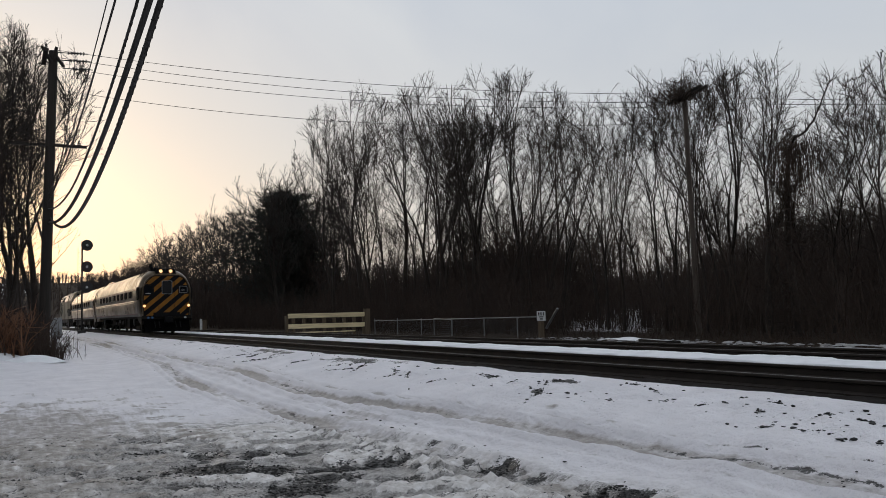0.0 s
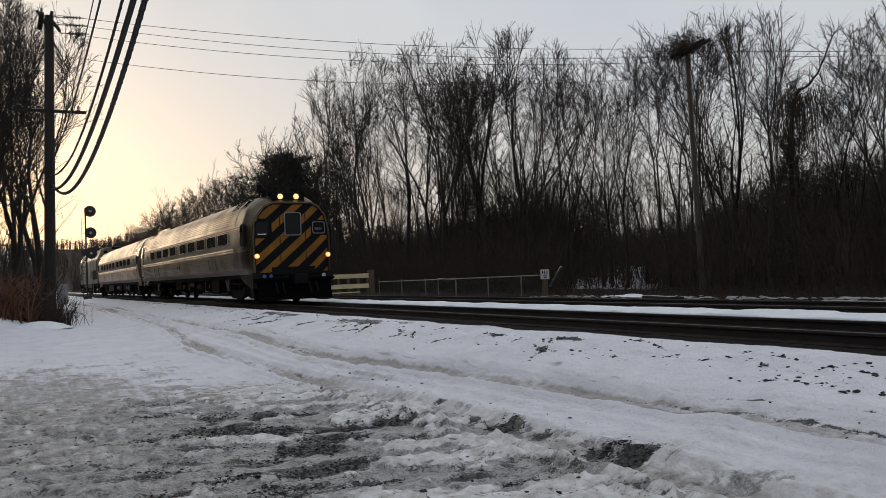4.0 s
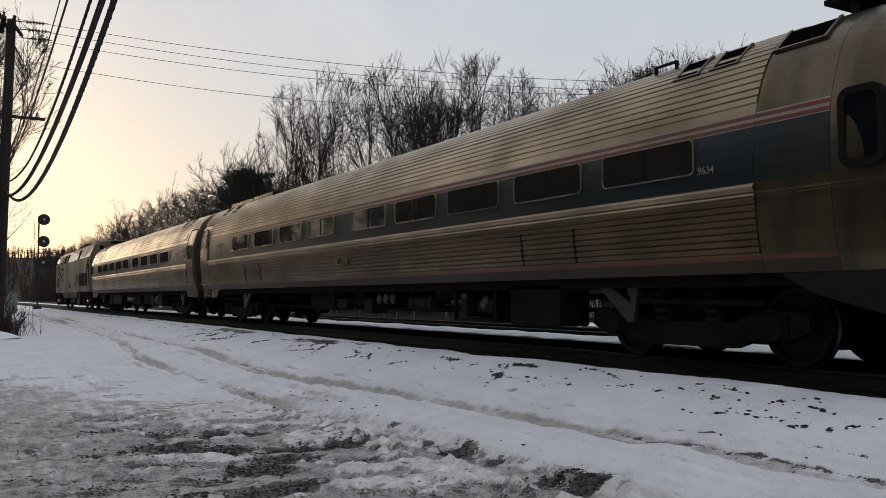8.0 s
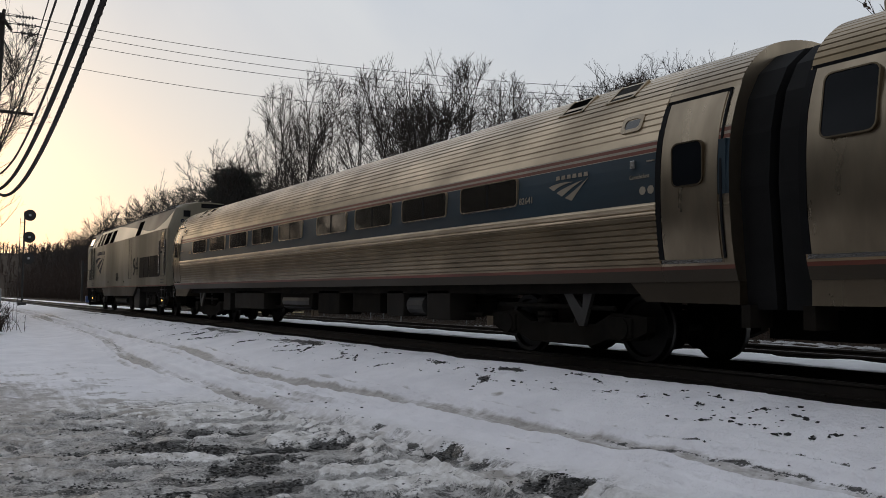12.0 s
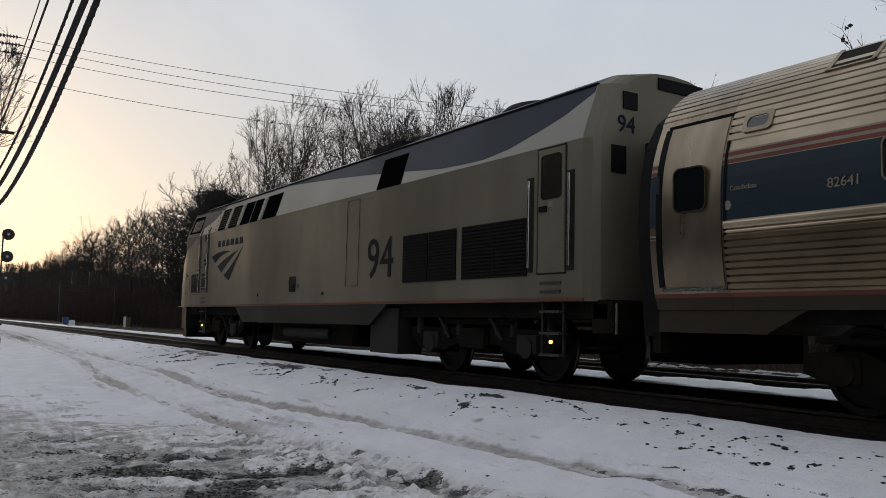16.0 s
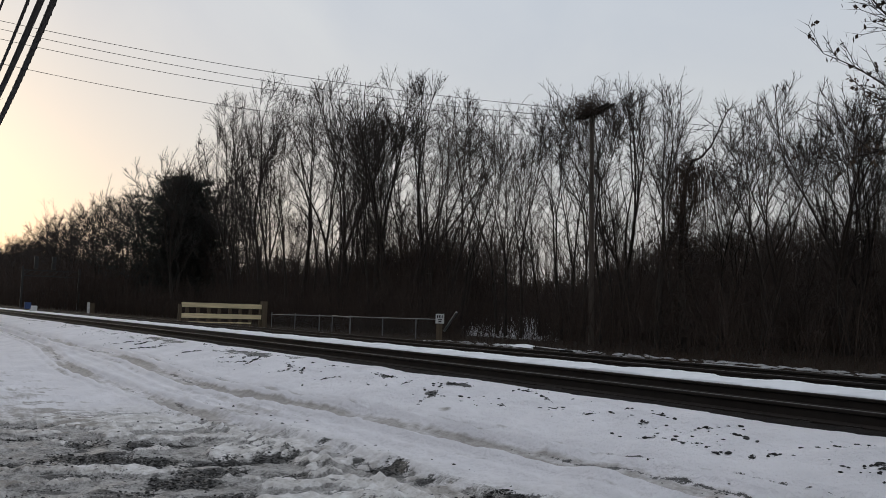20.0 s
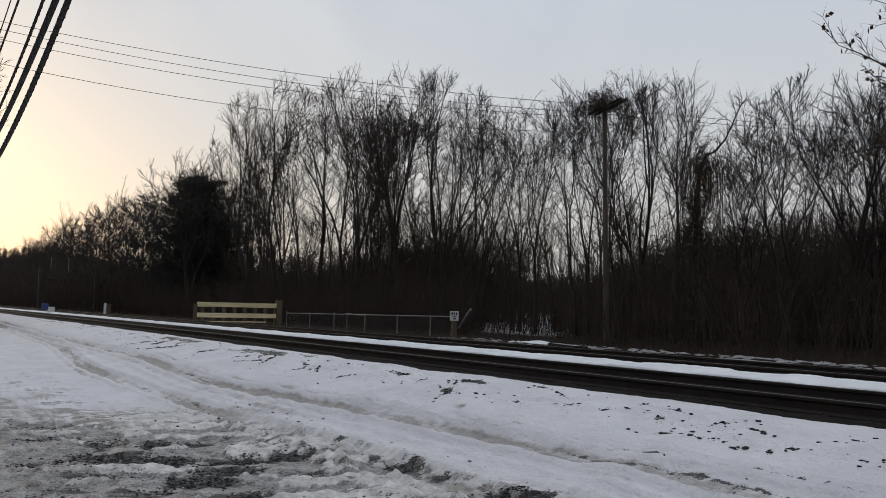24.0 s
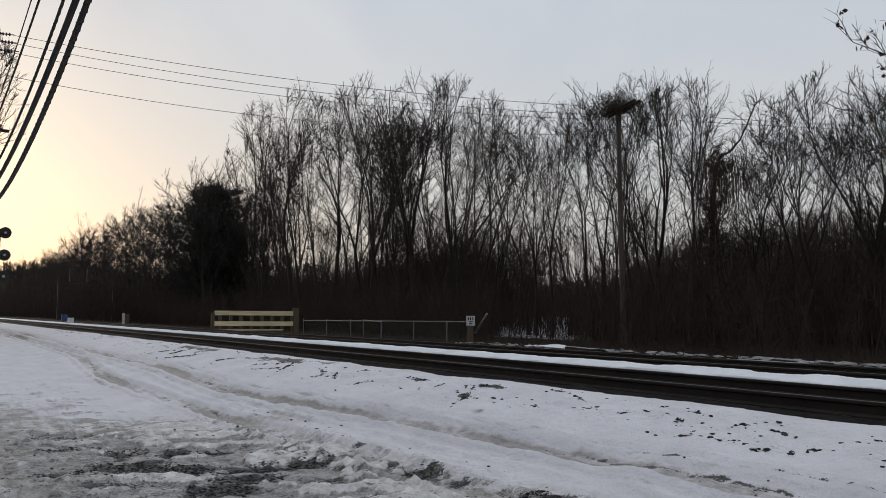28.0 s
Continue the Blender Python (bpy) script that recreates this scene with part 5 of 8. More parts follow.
    part("roof_antenna", rod((-0.7, 1.52, 4.02), (-0.7, 1.52, 4.30), 0.13, 0.10, 12), BLACK, car)
    part("roof_beacon", rod((-0.7, 0.92, 3.74), (-0.7, 0.92, 4.04), 0.11, 0.09, 12), BLACK, car)
    part("roof_horn", rod((-0.6, 0.55, 3.86), (-0.6, 0.75, 3.90), 0.10, 0.05, 12), BLACK, car)
    part("grab_rail", boxes((-0.95, -0.91, 3.75, 4.15, 3.85, 3.88), (-0.95, -0.91, 3.75, 3.78, 3.70, 3.86), (-0.95, -0.91, 4.12, 4.15, 3.70, 3.86)), BLACK, car)

    def hatch(y, w):
        bm = boxes((-0.17, 0.17, -w / 2, w / 2, -0.04, 0.012), bevel=0.004)
        o = part("roof_hatch", bm, OPENING, car, "black roof vent hatch")
        o.matrix_basis = pose(-1.115, y, 3.628, 0, -43, 0)
        part("hatch_frame", boxes((-0.2, 0.2, -w / 2 - 0.04, -w / 2, -0.04, 0.022), (-0.2, 0.2, w / 2, w / 2 + 0.04, -0.04, 0.022), (-0.2, -0.17, -w / 2, w / 2, -0.04, 0.022)), CAB_END, o)
    for y, w in ((3.30, 0.34), (2.70, 0.34), (1.66, 0.58), (22.70, 0.42), (23.77, 0.42)):
        hatch(y, w)
    part("roof_duct", boxes((-0.6, 0.6, 20.9, 25.2, 3.80, 4.03), bevel=0.02), STEEL, car, "long low steel duct on the roof")
    part("duct_end", boxes((-0.56, 0.56, 20.80, 20.90, 3.82, 4.02)), UNDER, car)
    # numbers, marks, panels
    for s, y, z, size in ((0, 2.81, 2.21, 0.125), (0, 21.83, 2.20, 0.125)):
        o = part("fleet_number", lettering("9634", size, PALE, "fleet_number"), None, car)
        o.location = (-1.612, y, z)
    o = part("number_plate_board", boxes((-1.614, -1.575, 12.84, 13.60, 1.50, 1.70), bevel=0.006), CAB_LOW, car)
    o2 = part("board_number", lettering("9634", 0.155, LOCO_SKIRT, "board_number"), None, o)
    o2.location = (-1.616, 13.43, 1.545)
    swoosh(car, 23.61, 2.19, 0.85, 0.28, 1.606, PALE)
    for yy in (5.10, 6.36, 18.90, 19.02, 20.30, 20.39):
        zs = (1.27, 1.40, 1.55, 1.75)
        rim = [(-side_x(z) - 0.020, z) for z in zs] + [(-side_x(z) + 0.02, z) for z in zs[::-1]]
        part("panel_seam", prism(bmesh.new(), rim, 1, yy, yy + 0.03), UNDER, car)
    part("diaphragm", gangway(L, L + 0.40), RUBBER, car, "black rubber gangway bellows")
    # Added black block that closes the coupling gap and keeps it dark.
    part("drawbar", boxes((-0.9, 0.9, L - 0.3, L + 0.95, 0.42, 0.86), bevel=0.03), OPENING, car)
    for x in (-1.42, 1.05):
        part("rear_buffer", boxes((x, x + 0.37, L - 0.02, L + 0.12, 0.55, 0.80)), UNDER, car)
    return car


def build_coach():
    car = thing("passenger_coach", "stainless steel passenger coach with blue window band and red stripes", "train car", "vehicles of the train")
    L = 25.40
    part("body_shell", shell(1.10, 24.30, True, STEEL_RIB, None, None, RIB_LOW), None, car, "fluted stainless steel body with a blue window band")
    part("front_end", shell(0.0, 1.095, "roof", STEEL), None, car)
    part("rear_end", shell(24.305, L, "roof", STEEL), None, car)
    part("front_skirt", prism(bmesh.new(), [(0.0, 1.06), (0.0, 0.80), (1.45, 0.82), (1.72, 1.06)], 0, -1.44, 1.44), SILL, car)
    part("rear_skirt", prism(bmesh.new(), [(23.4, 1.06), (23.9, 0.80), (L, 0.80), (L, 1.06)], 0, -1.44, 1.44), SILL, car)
    for y in (21.70, 19.65, 17.57, 15.50, 13.43, 10.92, 8.87, 6.81, 4.75):
        coach_window(car, y)
    door_leaf(car, 0.16, 1.02, False, 1)
    door_leaf(car, 24.34, 25.2, False, 1)
    coach_base(car, 0, L, (3.45, 21.9), ((-0.09, -0.87, -0.59), (0.09, 0.87, 0.59)))
    underfloor(car, ((6.3, 7.1, 0.45, 1.0, 1.35, True), (8.0, 8.7, 0.48, 1.0, 1.35, True), (9.1, 10.4, 0.52, 1.0, 1.3, False), (11.0, 12.2, 0.45, 1.0, 1.35, False), (12.8, 15.0, 0.58, 1.0, 1.25, False), (16.0, 18.6, 0.48, 1.0, 1.35, True), (19.2, 19.9, 0.40, 1.0, 1.3, True)))
    part("air_tank", rod((-1.15, 7.3, 0.70), (-1.15, 7.9, 0.70), 0.19, None, 16), RUNG, car)
    part("water_tank", rod((-1.05, 13.0, 0.72), (-1.05, 14.8, 0.72), 0.22, None, 16), RUNG, car)
    for y in (2.11, 3.13, 22.05, 23.02):
        o = part("roof_hatch", boxes((-0.17, 0.17, -0.22, 0.22, -0.04, 0.012), bevel=0.004), OPENING if y in (3.13, 22.05) else STEEL_DARK, car)
        o.matrix_basis = pose(-1.115, y, 3.628, 0, -43, 0)
        part("hatch_frame", boxes((-0.2, 0.2, -0.27, -0.22, -0.04, 0.022), (-0.2, 0.2, 0.22, 0.27, -0.04, 0.022), (-0.2, -0.17, -0.27, 0.27, -0.04, 0.022)), CAB_STEEL, o)
    for y in (1.63, 23.94):
        z = 3.075
        fr = part("small_window", ring(bmesh.new(), rounded(-0.19, 0.19, -0.125, 0.125, 0.06), rounded(-0.135, 0.135, -0.075, 0.075, 0.06), -0.03, 0.03), STEEL, car, "small oval restroom window")
        fr.matrix_basis = pose(-1.462, y, z, 0, 24, 0)
        part("pane", prism(bmesh.new(), rounded(-0.135, 0.135, -0.075, 0.075, 0.06), 0, -0.02, 0.02), GLASS, fr)
    for y, z, size, word in ((3.91, 2.235, 0.14, "82641"), (23.06, 2.235, 0.14, "82641")):
        o = part("fleet_number", lettering(word, size, PALE, "fleet_number"), None, car)
        o.location = (-1.612, y, z)
    for y in (1.56, 24.22):
        o = part("class_lettering", lettering("Coachclass", 0.078, PALE, "class_lettering", 0.003), None, car)
        o.location = (-1.609, y, 2.345)
    part("lock_box", boxes((-1.63, -1.59, 1.45, 1.53, 2.48, 2.58), bevel=0.008), CHROME, car)
    part("notice_bar", boxes((-1.609, -1.59, 1.14, 1.26, 2.54, 2.555)), PALE, car)
    for y in (1.33, 1.19, 24.25):
        part("round_badge", rod((-1.612, y, 2.19), (-1.60, y, 2.19), 0.052, None, 16), PALE, car)
    swoosh(car, 3.20, 2.19, 0.86, 0.29, 1.606, PALE)
    # Added black block, so the gap before the locomotive stays dark.
    part("drawbar", boxes((-0.9, 0.9, L - 0.3, L + 0.68, 0.42, 0.86), bevel=0.03), OPENING, car)
    for y in (0.04, L - 0.16):
        part("band_piece", boxes((-1.61, -1.55, y, y + 0.10, 2.03, 2.645)), BLUE, car)
    for y in (0.0, L):
        s = -1 if y == 0 else 1
        a, b = sorted((y, y + s * 0.38))
        part("diaphragm", gangway(a, b), RUBBER, car, "black rubber gangway bellows")
        for x in (-1.42, 1.05):
            part("buffer", boxes((x, x + 0.37, *sorted((y, y + s * 0.12)), 0.55, 0.80)), UNDER, car)
    return car


def build_locomotive():
    """Local y: 0 at the end next to the coach, 20.5 at the nose."""
    lo = thing("diesel_locomotive", "grime-streaked silver diesel locomotive with dark blue roof band", "locomotive", "vehicles of the train")
    H1, H2 = (1.50, 3.38), (1.213, 4.17)

    def sec(w):
        """Half section with side half width w."""
        d = w - 1.50
        return [(w - 0.02, 1.18), (w, 1.30), (w, 2.45), (w, 3.05), (w, 3.38), (1.213 + d, 4.17), (0.95 + d, 4.335), (0.5 + d * 0.6, 4.42), (0.0, 4.44)]
    st = [(0.42, 1.20), (0.45, 1.33), (0.51, 1.43), (0.62, 1.50), (19.0, 1.50), (19.79, 1.50), (20.3, 1.405), (21.2, 1.235)]
    n = 17
    bm = bmesh.new()
    rings = []
    for y, w in st:
        half = sec(w)
        rings.append([bm.verts.new((x, y, z)) for x, z in [(-a, b) for a, b in half] + half[-2::-1]])
    for j in range(len(st) - 1):
        for i in range(n):
            k = (i + 1) % n
            fc = bm.faces.new((rings[j][i], rings[j + 1][i], rings[j + 1][k], rings[j][k]))
            fc.material_index = 1 if 5 <= i <= 10 and j > 2 else 0
    bm.faces.new(rings[0][::-1])
    bm.faces.new(rings[-1])

    def cut(co, no, index):
        r = bmesh.ops.bisect_plane(bm, geom=bm.verts[:] + bm.edges[:] + bm.faces[:], plane_co=co, plane_no=no, clear_outer=True)
        edges = [e for e in r["geom_cut"] if isinstance(e, bmesh.types.BMEdge)]
        for fc in bmesh.ops.contextual_create(bm, geom=edges)["faces"]:
            fc.material_index = index
    # windscreen, nose top, nose front, then the chamfered corners
    cut((0, 19.80, 4.27), (0, 1.22, 0.55), 1)
    cut((0, 20.35, 3.05), (0, 0.58, 0.53), 0)
    cut((0, 20.90, 2.0), (0, 1, 0.06), 0)
    for sg in (-1, 1):
        cut((sg * 1.10, 19.80, 4.27), (sg * 1.045, 0.338, 0.309), 2)
    # blue above a falling line on the tapered sides
    bmesh.ops.bisect_plane(bm, geom=bm.verts[:] + bm.edges[:] + [fc for fc in bm.faces if fc.calc_center_median().y > 19.6], plane_co=(0, 19.79, 2.98), plane_no=(0, 0.51, 1.01))
    for fc in bm.faces:
        c = fc.calc_center_median()
        if c.y > 19.79 and fc.material_index == 0 and abs(fc.normal.x) > 0.6 and (c.y - 19.79) * 0.51 + (c.z - 2.98) * 1.01 > 0:
            fc.material_index = 1
    bmesh.ops.recalc_face_normals(bm, faces=bm.faces[:])
    body = bpy.data.meshes.new("body")
    bm.to_mesh(body)
    bm.free()
    for m in (LOCO, LOCO_BLUE, LOCO_LIGHT):
        body.materials.append(m)
    body.polygons.foreach_set("use_smooth", [True] * len(body.polygons))
    body.set_sharp_from_angle(angle=radians(14))
    part("body", body, None, lo, "silver-grey painted body with a sloped nose")

    def slant(y, z):
        """A point on the inclined upper side."""
        t = (z - H1[1]) / (H2[1] - H1[1])
        return (-(H1[0] + (H2[0] - H1[0]) * t), y, z)

    def patch(name, pts, m, lift=0.006, thick=0.012, label="", parent=None, sides=(0, 1)):
        """A flat piece on the inclined upper side, outline in y and z."""
        nrm = Vector((-(H2[1] - H1[1]), 0, H1[0] - H2[0])).normalized()
        for s in sides:
            bm = bmesh.new()
            a = [bm.verts.new(Vector(slant(*p)) + nrm * lift) for p in pts]
            b = [bm.verts.new(Vector(slant(*p)) + nrm * (lift - thick)) for p in pts]
            bm.faces.new(a)
            bm.faces.new(b[::-1])
            for i in range(len(pts)):
                bm.faces.new((a[i], b[i], b[(i + 1) % len(pts)], a[(i + 1) % len(pts)]))
            bmesh.ops.recalc_face_normals(bm, faces=bm.faces[:])
            if s:
                bmesh.ops.transform(bm, matrix=Matrix.Diagonal((-1, 1, 1, 1)), verts=bm.verts[:])
                bmesh.ops.reverse_faces(bm, faces=bm.faces[:])
            part(name, bm, m, parent or lo, label)

    def plate(name, pts, m, x0=-1.506, x1=-1.49, label="", parent=None):
        return part(name, prism(bmesh.new(), pts, 0, x0, x1), m, parent or lo, label)
    # light band along the inclined side, and the sweep of blue over it
    patch("light_band", [(0.64, 3.385), (18.44, 3.385), (18.386, 3.557), (17.41, 3.764), (16.86, 4.01), (16.55, 4.16), (0.64, 4.16)], LOCO_LIGHT, 0.004, 0.008, "light silver band under the roof")
    sweep = [(11.94, 4.165), (10.0, 4.02), (8.45, 3.90), (7.14, 3.78), (6.60, 3.72), (5.65, 3.63), (4.85, 3.54), (4.27, 3.48), (3.6, 3.455), (2.98, 3.445), (2.38, 3.51), (1.64, 3.69), (1.2, 3.82), (0.66, 4.06), (0.66, 4.165)]
    patch("blue_sweep", sweep, LOCO_BLUE, 0.008, 0.008, "dark slate blue sweep below the roof")
    # cab paint
    plate("cab_blue", [(19.79, 2.98), (19.79, 3.376), (18.47, 3.376)], LOCO_BLUE, -1.505, -1.47)
    patch("cab_blue_upper", [(19.79, 3.385), (18.45, 3.385), (18.39, 3.557), (17.41, 3.764), (16.86, 4.01), (16.5, 4.165), (19.74, 4.165)], LOCO_BLUE, 0.008, 0.008)
    for pts in (((18.16, 3.53), (18.03, 3.97)), ((17.62, 3.43), (17.72, 4.03))):
        (ya, za), (yb, zb) = pts
        patch("panel_seam", [(ya + 0.007, za), (ya - 0.007, za), (yb - 0.007, zb), (yb + 0.007, zb)], LOCO_SKIRT, 0.011, 0.006)
    for s in (-1, 1):
        part("red_line", boxes((min(s * 1.49, s * 1.506), max(s * 1.49, s * 1.506), 0.60, 19.79, 1.185, 1.225)), RED, lo)
        part("red_line", prism(bmesh.new(), [(s * 1.506, 19.79), (s * 1.302, 20.88), (s * 1.28, 20.88), (s * 1.48, 19.79)], 2, 1.185, 1.225), RED, lo)
    # windows of the cab
    patch("window_surround", [(19.66, 3.50), (18.41, 3.474), (18.55, 4.02), (19.66, 4.05)], OPENING, 0.012, 0.006)
    for ya, yb in ((19.44, 18.97), (18.93, 18.50)):
        patch("cab_side_window", [(ya, 3.545), (yb, 3.535), (yb + 0.05, 3.92), (ya, 3.90)], GLASS, 0.018, 0.008, "cab side window")
    patch("window_mullion", [(18.965, 3.52), (18.93, 3.52), (18.96, 3.97), (19.0, 3.97)], LOCO_SKIRT, 0.022, 0.012)
    patch("gutter", [(19.6, 4.115), (17.0, 4.10), (17.0, 4.125), (19.6, 4.14)], LOCO_SKIRT, 0.02, 0.014)
    bm = bmesh.new()
    q = [(19.92, 0.98, 4.02), (19.92, -0.98, 4.02), (20.27, -1.05, 3.24), (20.27, 1.05, 3.24)]
    vs = [bm.verts.new((x, y + 0.03, z + 0.03)) for y, x, z in q] + [bm.verts.new((x, y - 0.02, z - 0.02)) for y, x, z in q]
    for fc in ((0, 1, 2, 3), (7, 6, 5, 4), (0, 4, 5, 1), (1, 5, 6, 2), (2, 6, 7, 3), (3, 7, 4, 0)):
        bm.faces.new([vs[i] for i in fc])
    bmesh.ops.recalc_face_normals(bm, faces=bm.faces[:])
    part("windscreen", bm, GLASS, lo, "sloped dark windscreen")
    # upper louvres
    for y0, y1, slats in ((5.65, 6.61, 0), (11.95, 12.95, 0), (13.17, 13.89, 0), (13.94, 14.65, 0), (14.95, 15.68, 8), (15.90, 16.60, 8)):
        patch("upper_grille", [(y1, 3.385), (y0, 3.385), (y0 + 0.09, 4.02), (y1 + 0.09, 4.02)], OPENING, 0.010, 0.01, "black upper louvre opening")
        for k in range(slats):
            z = 3.44 + k * 0.07
            sh = 0.09 * (z - 3.385) / 0.635
            patch("slat", [(y1 + sh - 0.03, z), (y0 + sh + 0.03, z), (y0 + sh + 0.03, z + 0.028), (y1 + sh - 0.03, z + 0.022)], SLAT, 0.024, 0.016, sides=(0,))
    for y in (14.80, 15.79, 16.70, 13.11):
        patch("bolted_post", [(y + 0.095, 3.388), (y - 0.095, 3.388), (y - 0.005, 4.02), (y + 0.185, 4.02)], LOCO_LIGHT, 0.03, 0.03, sides=(0, 1))
        for k in range(5):
            z = 3.43 + 0.13 * k
            p = Vector(slant(y + 0.055 + 0.09 * (z - 3.385) / 0.635, z))
            part("bolt", cyl(bmesh.new(), p + Vector((-0.045, 0, 0.01)), p, 0.018, 0.018, 8), UNDER, lo)
    # radiator grilles
    slat = boxes((-1.524, -1.50, -0.40, 0.40, -0.014, 0.014))
    slat_me = bpy.data.meshes.new("slat")
    slat.to_mesh(slat_me)
    slat.free()
    slat_me.materials.append(BLACK)
    for y0, y1 in ((4.62, 5.47), (3.72, 4.57), (2.70, 3.51), (1.83, 2.65)):
        for s in (0, 1):
            g = part("radiator_grille", ring(bmesh.new(), rounded(-0.43, 0.43, 1.555, 2.405, 0.01, 1), rounded(-0.40, 0.40, 1.585, 2.375, 0.01, 1), -1.520, -1.49), BLACK, lo, "black louvred radiator grille")
            turned(g, s, (y0 + y1) / 2)
            part("grille_back", boxes((-1.508, -1.49, -0.40, 0.40, 1.585, 2.375)), BLACK, g)
            if s == 0:
                for k in range(14):
                    o = part("slat", slat_me, None, g)
                    o.location.z = 1.615 + k * 0.056
                    o.rotation_euler.y = 0.0
    # doors, handrails, steps
    def outline(name, y0, y1, z0, z1, w=0.006):
        return part(name, boxes((-1.508, -1.49, y0, y0 + w, z0, z1), (-1.508, -1.49, y1 - w, y1, z0, z1), (-1.508, -1.49, y0, y1, z1 - w, z1), (-1.508, -1.49, y0, y1, z0, z0 + w)), LOCO_SKIRT, lo)
    def seam(name, y0, y1, z0, z1):
        return part(name, boxes((-1.503, -1.49, y0, y1, z0, z1), bevel=0.003), LOCO, lo)
    d = part("rear_door", boxes((-1.515, -1.48, 0.98, 1.56, 1.58, 3.34), bevel=0.01), LOCO, lo, "narrow silver end door")
    outline("door_seam", 0.95, 1.59, 1.56, 3.37, 0.018)
    part("door_window", prism(bmesh.new(), rounded(1.04, 1.50, 2.62, 3.26, 0.07), 0, -1.522, -1.50), GLASS, d)
    part("door_handle", boxes((-1.54, -1.51, 1.36, 1.52, 2.45, 2.53)), BLACK, d)
    part("warning_label", boxes((-1.518, -1.51, 1.24, 1.33, 2.51, 2.59)), PALE, d)
    d = part("cab_door", boxes((-1.515, -1.48, 17.64, 18.08, 2.38, 3.37), bevel=0.01), LOCO, lo, "narrow silver cab door")
    outline("door_seam", 17.62, 18.10, 2.36, 3.37, 0.015)
    for z in (2.43, 3.15):
        part("door_hinge", boxes((-1.53, -1.50, 17.58, 17.74, z, z + 0.19)), BLACK, d)
        part("hinge_bar", rod((-1.535, 17.59, z + 0.07), (-1.535, 17.70, z + 0.07), 0.010, None, 8), CHROME, d)
    # Step recess is a flat plate; its shade is in the dark paint.
    plate("step_recess", [(17.57, 1.64), (18.03, 1.64), (18.03, 2.19), (17.57, 2.19)], LOCO_SKIRT)
    for z in (1.66, 1.74, 2.06):
        part("recess_step", boxes((-1.525, -1.47, 17.58, 18.02, z, z + 0.028)), LOCO, lo)
    # Handrail recesses likewise: flat plates with the shade painted in.
    for y, z0, z1 in ((18.21, 1.60, 3.58), (17.42, 1.60, 3.55), (1.75, 1.60, 2.98), (0.86, 1.60, 2.98)):
        plate("handrail_recess", [(y - 0.075, z0), (y + 0.085, z0), (y + 0.085, min(z1, 3.37)), (y - 0.075, min(z1, 3.37))], LOCO_SKIRT)
        if z1 > 3.4:
            patch("handrail_recess", [(y + 0.085, 3.385), (y - 0.075, 3.385), (y - 0.065, 3.56), (y + 0.085, 3.56)], LOCO_SKIRT, 0.014, 0.008, sides=(0,))
        part("handrail", rod((-1.545, y, z0 + 0.06), (-1.545, y, min(z1, 3.37) - 0.05), 0.022, None, 10), CHROME, lo, "bright vertical handrail")
    for y in (17.80, 1.28):
        ld = part("ladder", boxes((-1.46, -1.42, y - 0.25, y - 0.21, 0.40, 1.45), (-1.46, -1.42, y + 0.21, y + 0.25, 0.40, 1.45)), LOCO_SKIRT, lo, "hanging step ladder")
        for z in (0.42, 0.72, 1.02, 1.30, 1.42):
            part("rung", boxes((-1.52, -1.36, y - 0.22, y + 0.22, z, z + 0.035)), RUNG, ld)
        part("step_light", rod((-1.47, y, 0.62), (-1.50, y, 0.62), 0.024, None, 10), LAMP_STEP, ld, "glowing amber step light")
    # panels, boxes
    outline("body_panel", 7.30, 7.86, 1.55, 3.30)
    seam("body_panel", 15.70, 16.02, 1.78, 2.0)
    seam("body_panel", 13.53, 13.80, 1.75, 1.97)
    outline("body_panel", 18.36, 19.68, 1.56, 2.27)
    for k in range(8):
        plate("vent_slot", [(19.26, 1.72 + 0.045 * k), (19.34, 1.72 + 0.045 * k), (19.34, 1.745 + 0.045 * k), (19.26, 1.745 + 0.045 * k)], LOCO_SKIRT)
    f = plate("filler_recess", rounded(10.53, 10.89, 1.50, 1.84, 0.04, 3), SLAT, label="rusty fuel filler recess")
    part("filler_cap", rod((-1.525, 10.66, 1.60), (-1.50, 10.66, 1.60), 0.085, 0.075, 16), BLACK, f)
    part("filler_neck", boxes((-1.516, -1.50, 10.56, 10.86, 1.50, 1.55), bevel=0.004), BLACK, f)
    part("recess_rim", ring(bmesh.new(), rounded(10.52, 10.90, 1.49, 1.85, 0.05, 3), rounded(10.54, 10.88, 1.51, 1.83, 0.04, 3), -1.514, -1.49), LOCO_SKIRT, f)
    plate("small_recess", [(10.32, 1.58), (10.44, 1.58), (10.44, 1.66), (10.32, 1.66)], RUNG)
    g = plate("front_grille", [(18.36, 1.62), (19.09, 1.62), (19.09, 2.19), (18.57, 2.19), (18.57, 2.08), (18.36, 2.08)], BLACK, label="dark louvred side grille")
    for k in range(9):
        part("slat", boxes((-1.518, -1.50, 18.39, 19.06, 1.645 + k * 0.058, 1.665 + k * 0.058)), LOCO_SKIRT, g)
    for y, z in ((19.51, 2.17), (18.45, 2.17), (13.0, 1.45), (9.0, 1.42)):
        part("panel_latch", rod((-1.515, y, z), (-1.49, y, z), 0.035, None, 12), UNDER, lo)
    o = part("fleet_number", lettering("94", 1.10, NUMBER_INK, "fleet_number", 0.004, 1.0), None, lo, "large dark road number")
    o.location = (-1.508, 6.93, 1.685)
    swoosh(lo, 17.03, 1.90, 2.77, 0.92, 1.503, LOCO_INK)
    # side skirt with fuel tank
    for s in (-1, 1):
        a, b = sorted((s * 1.505, s * 1.40))
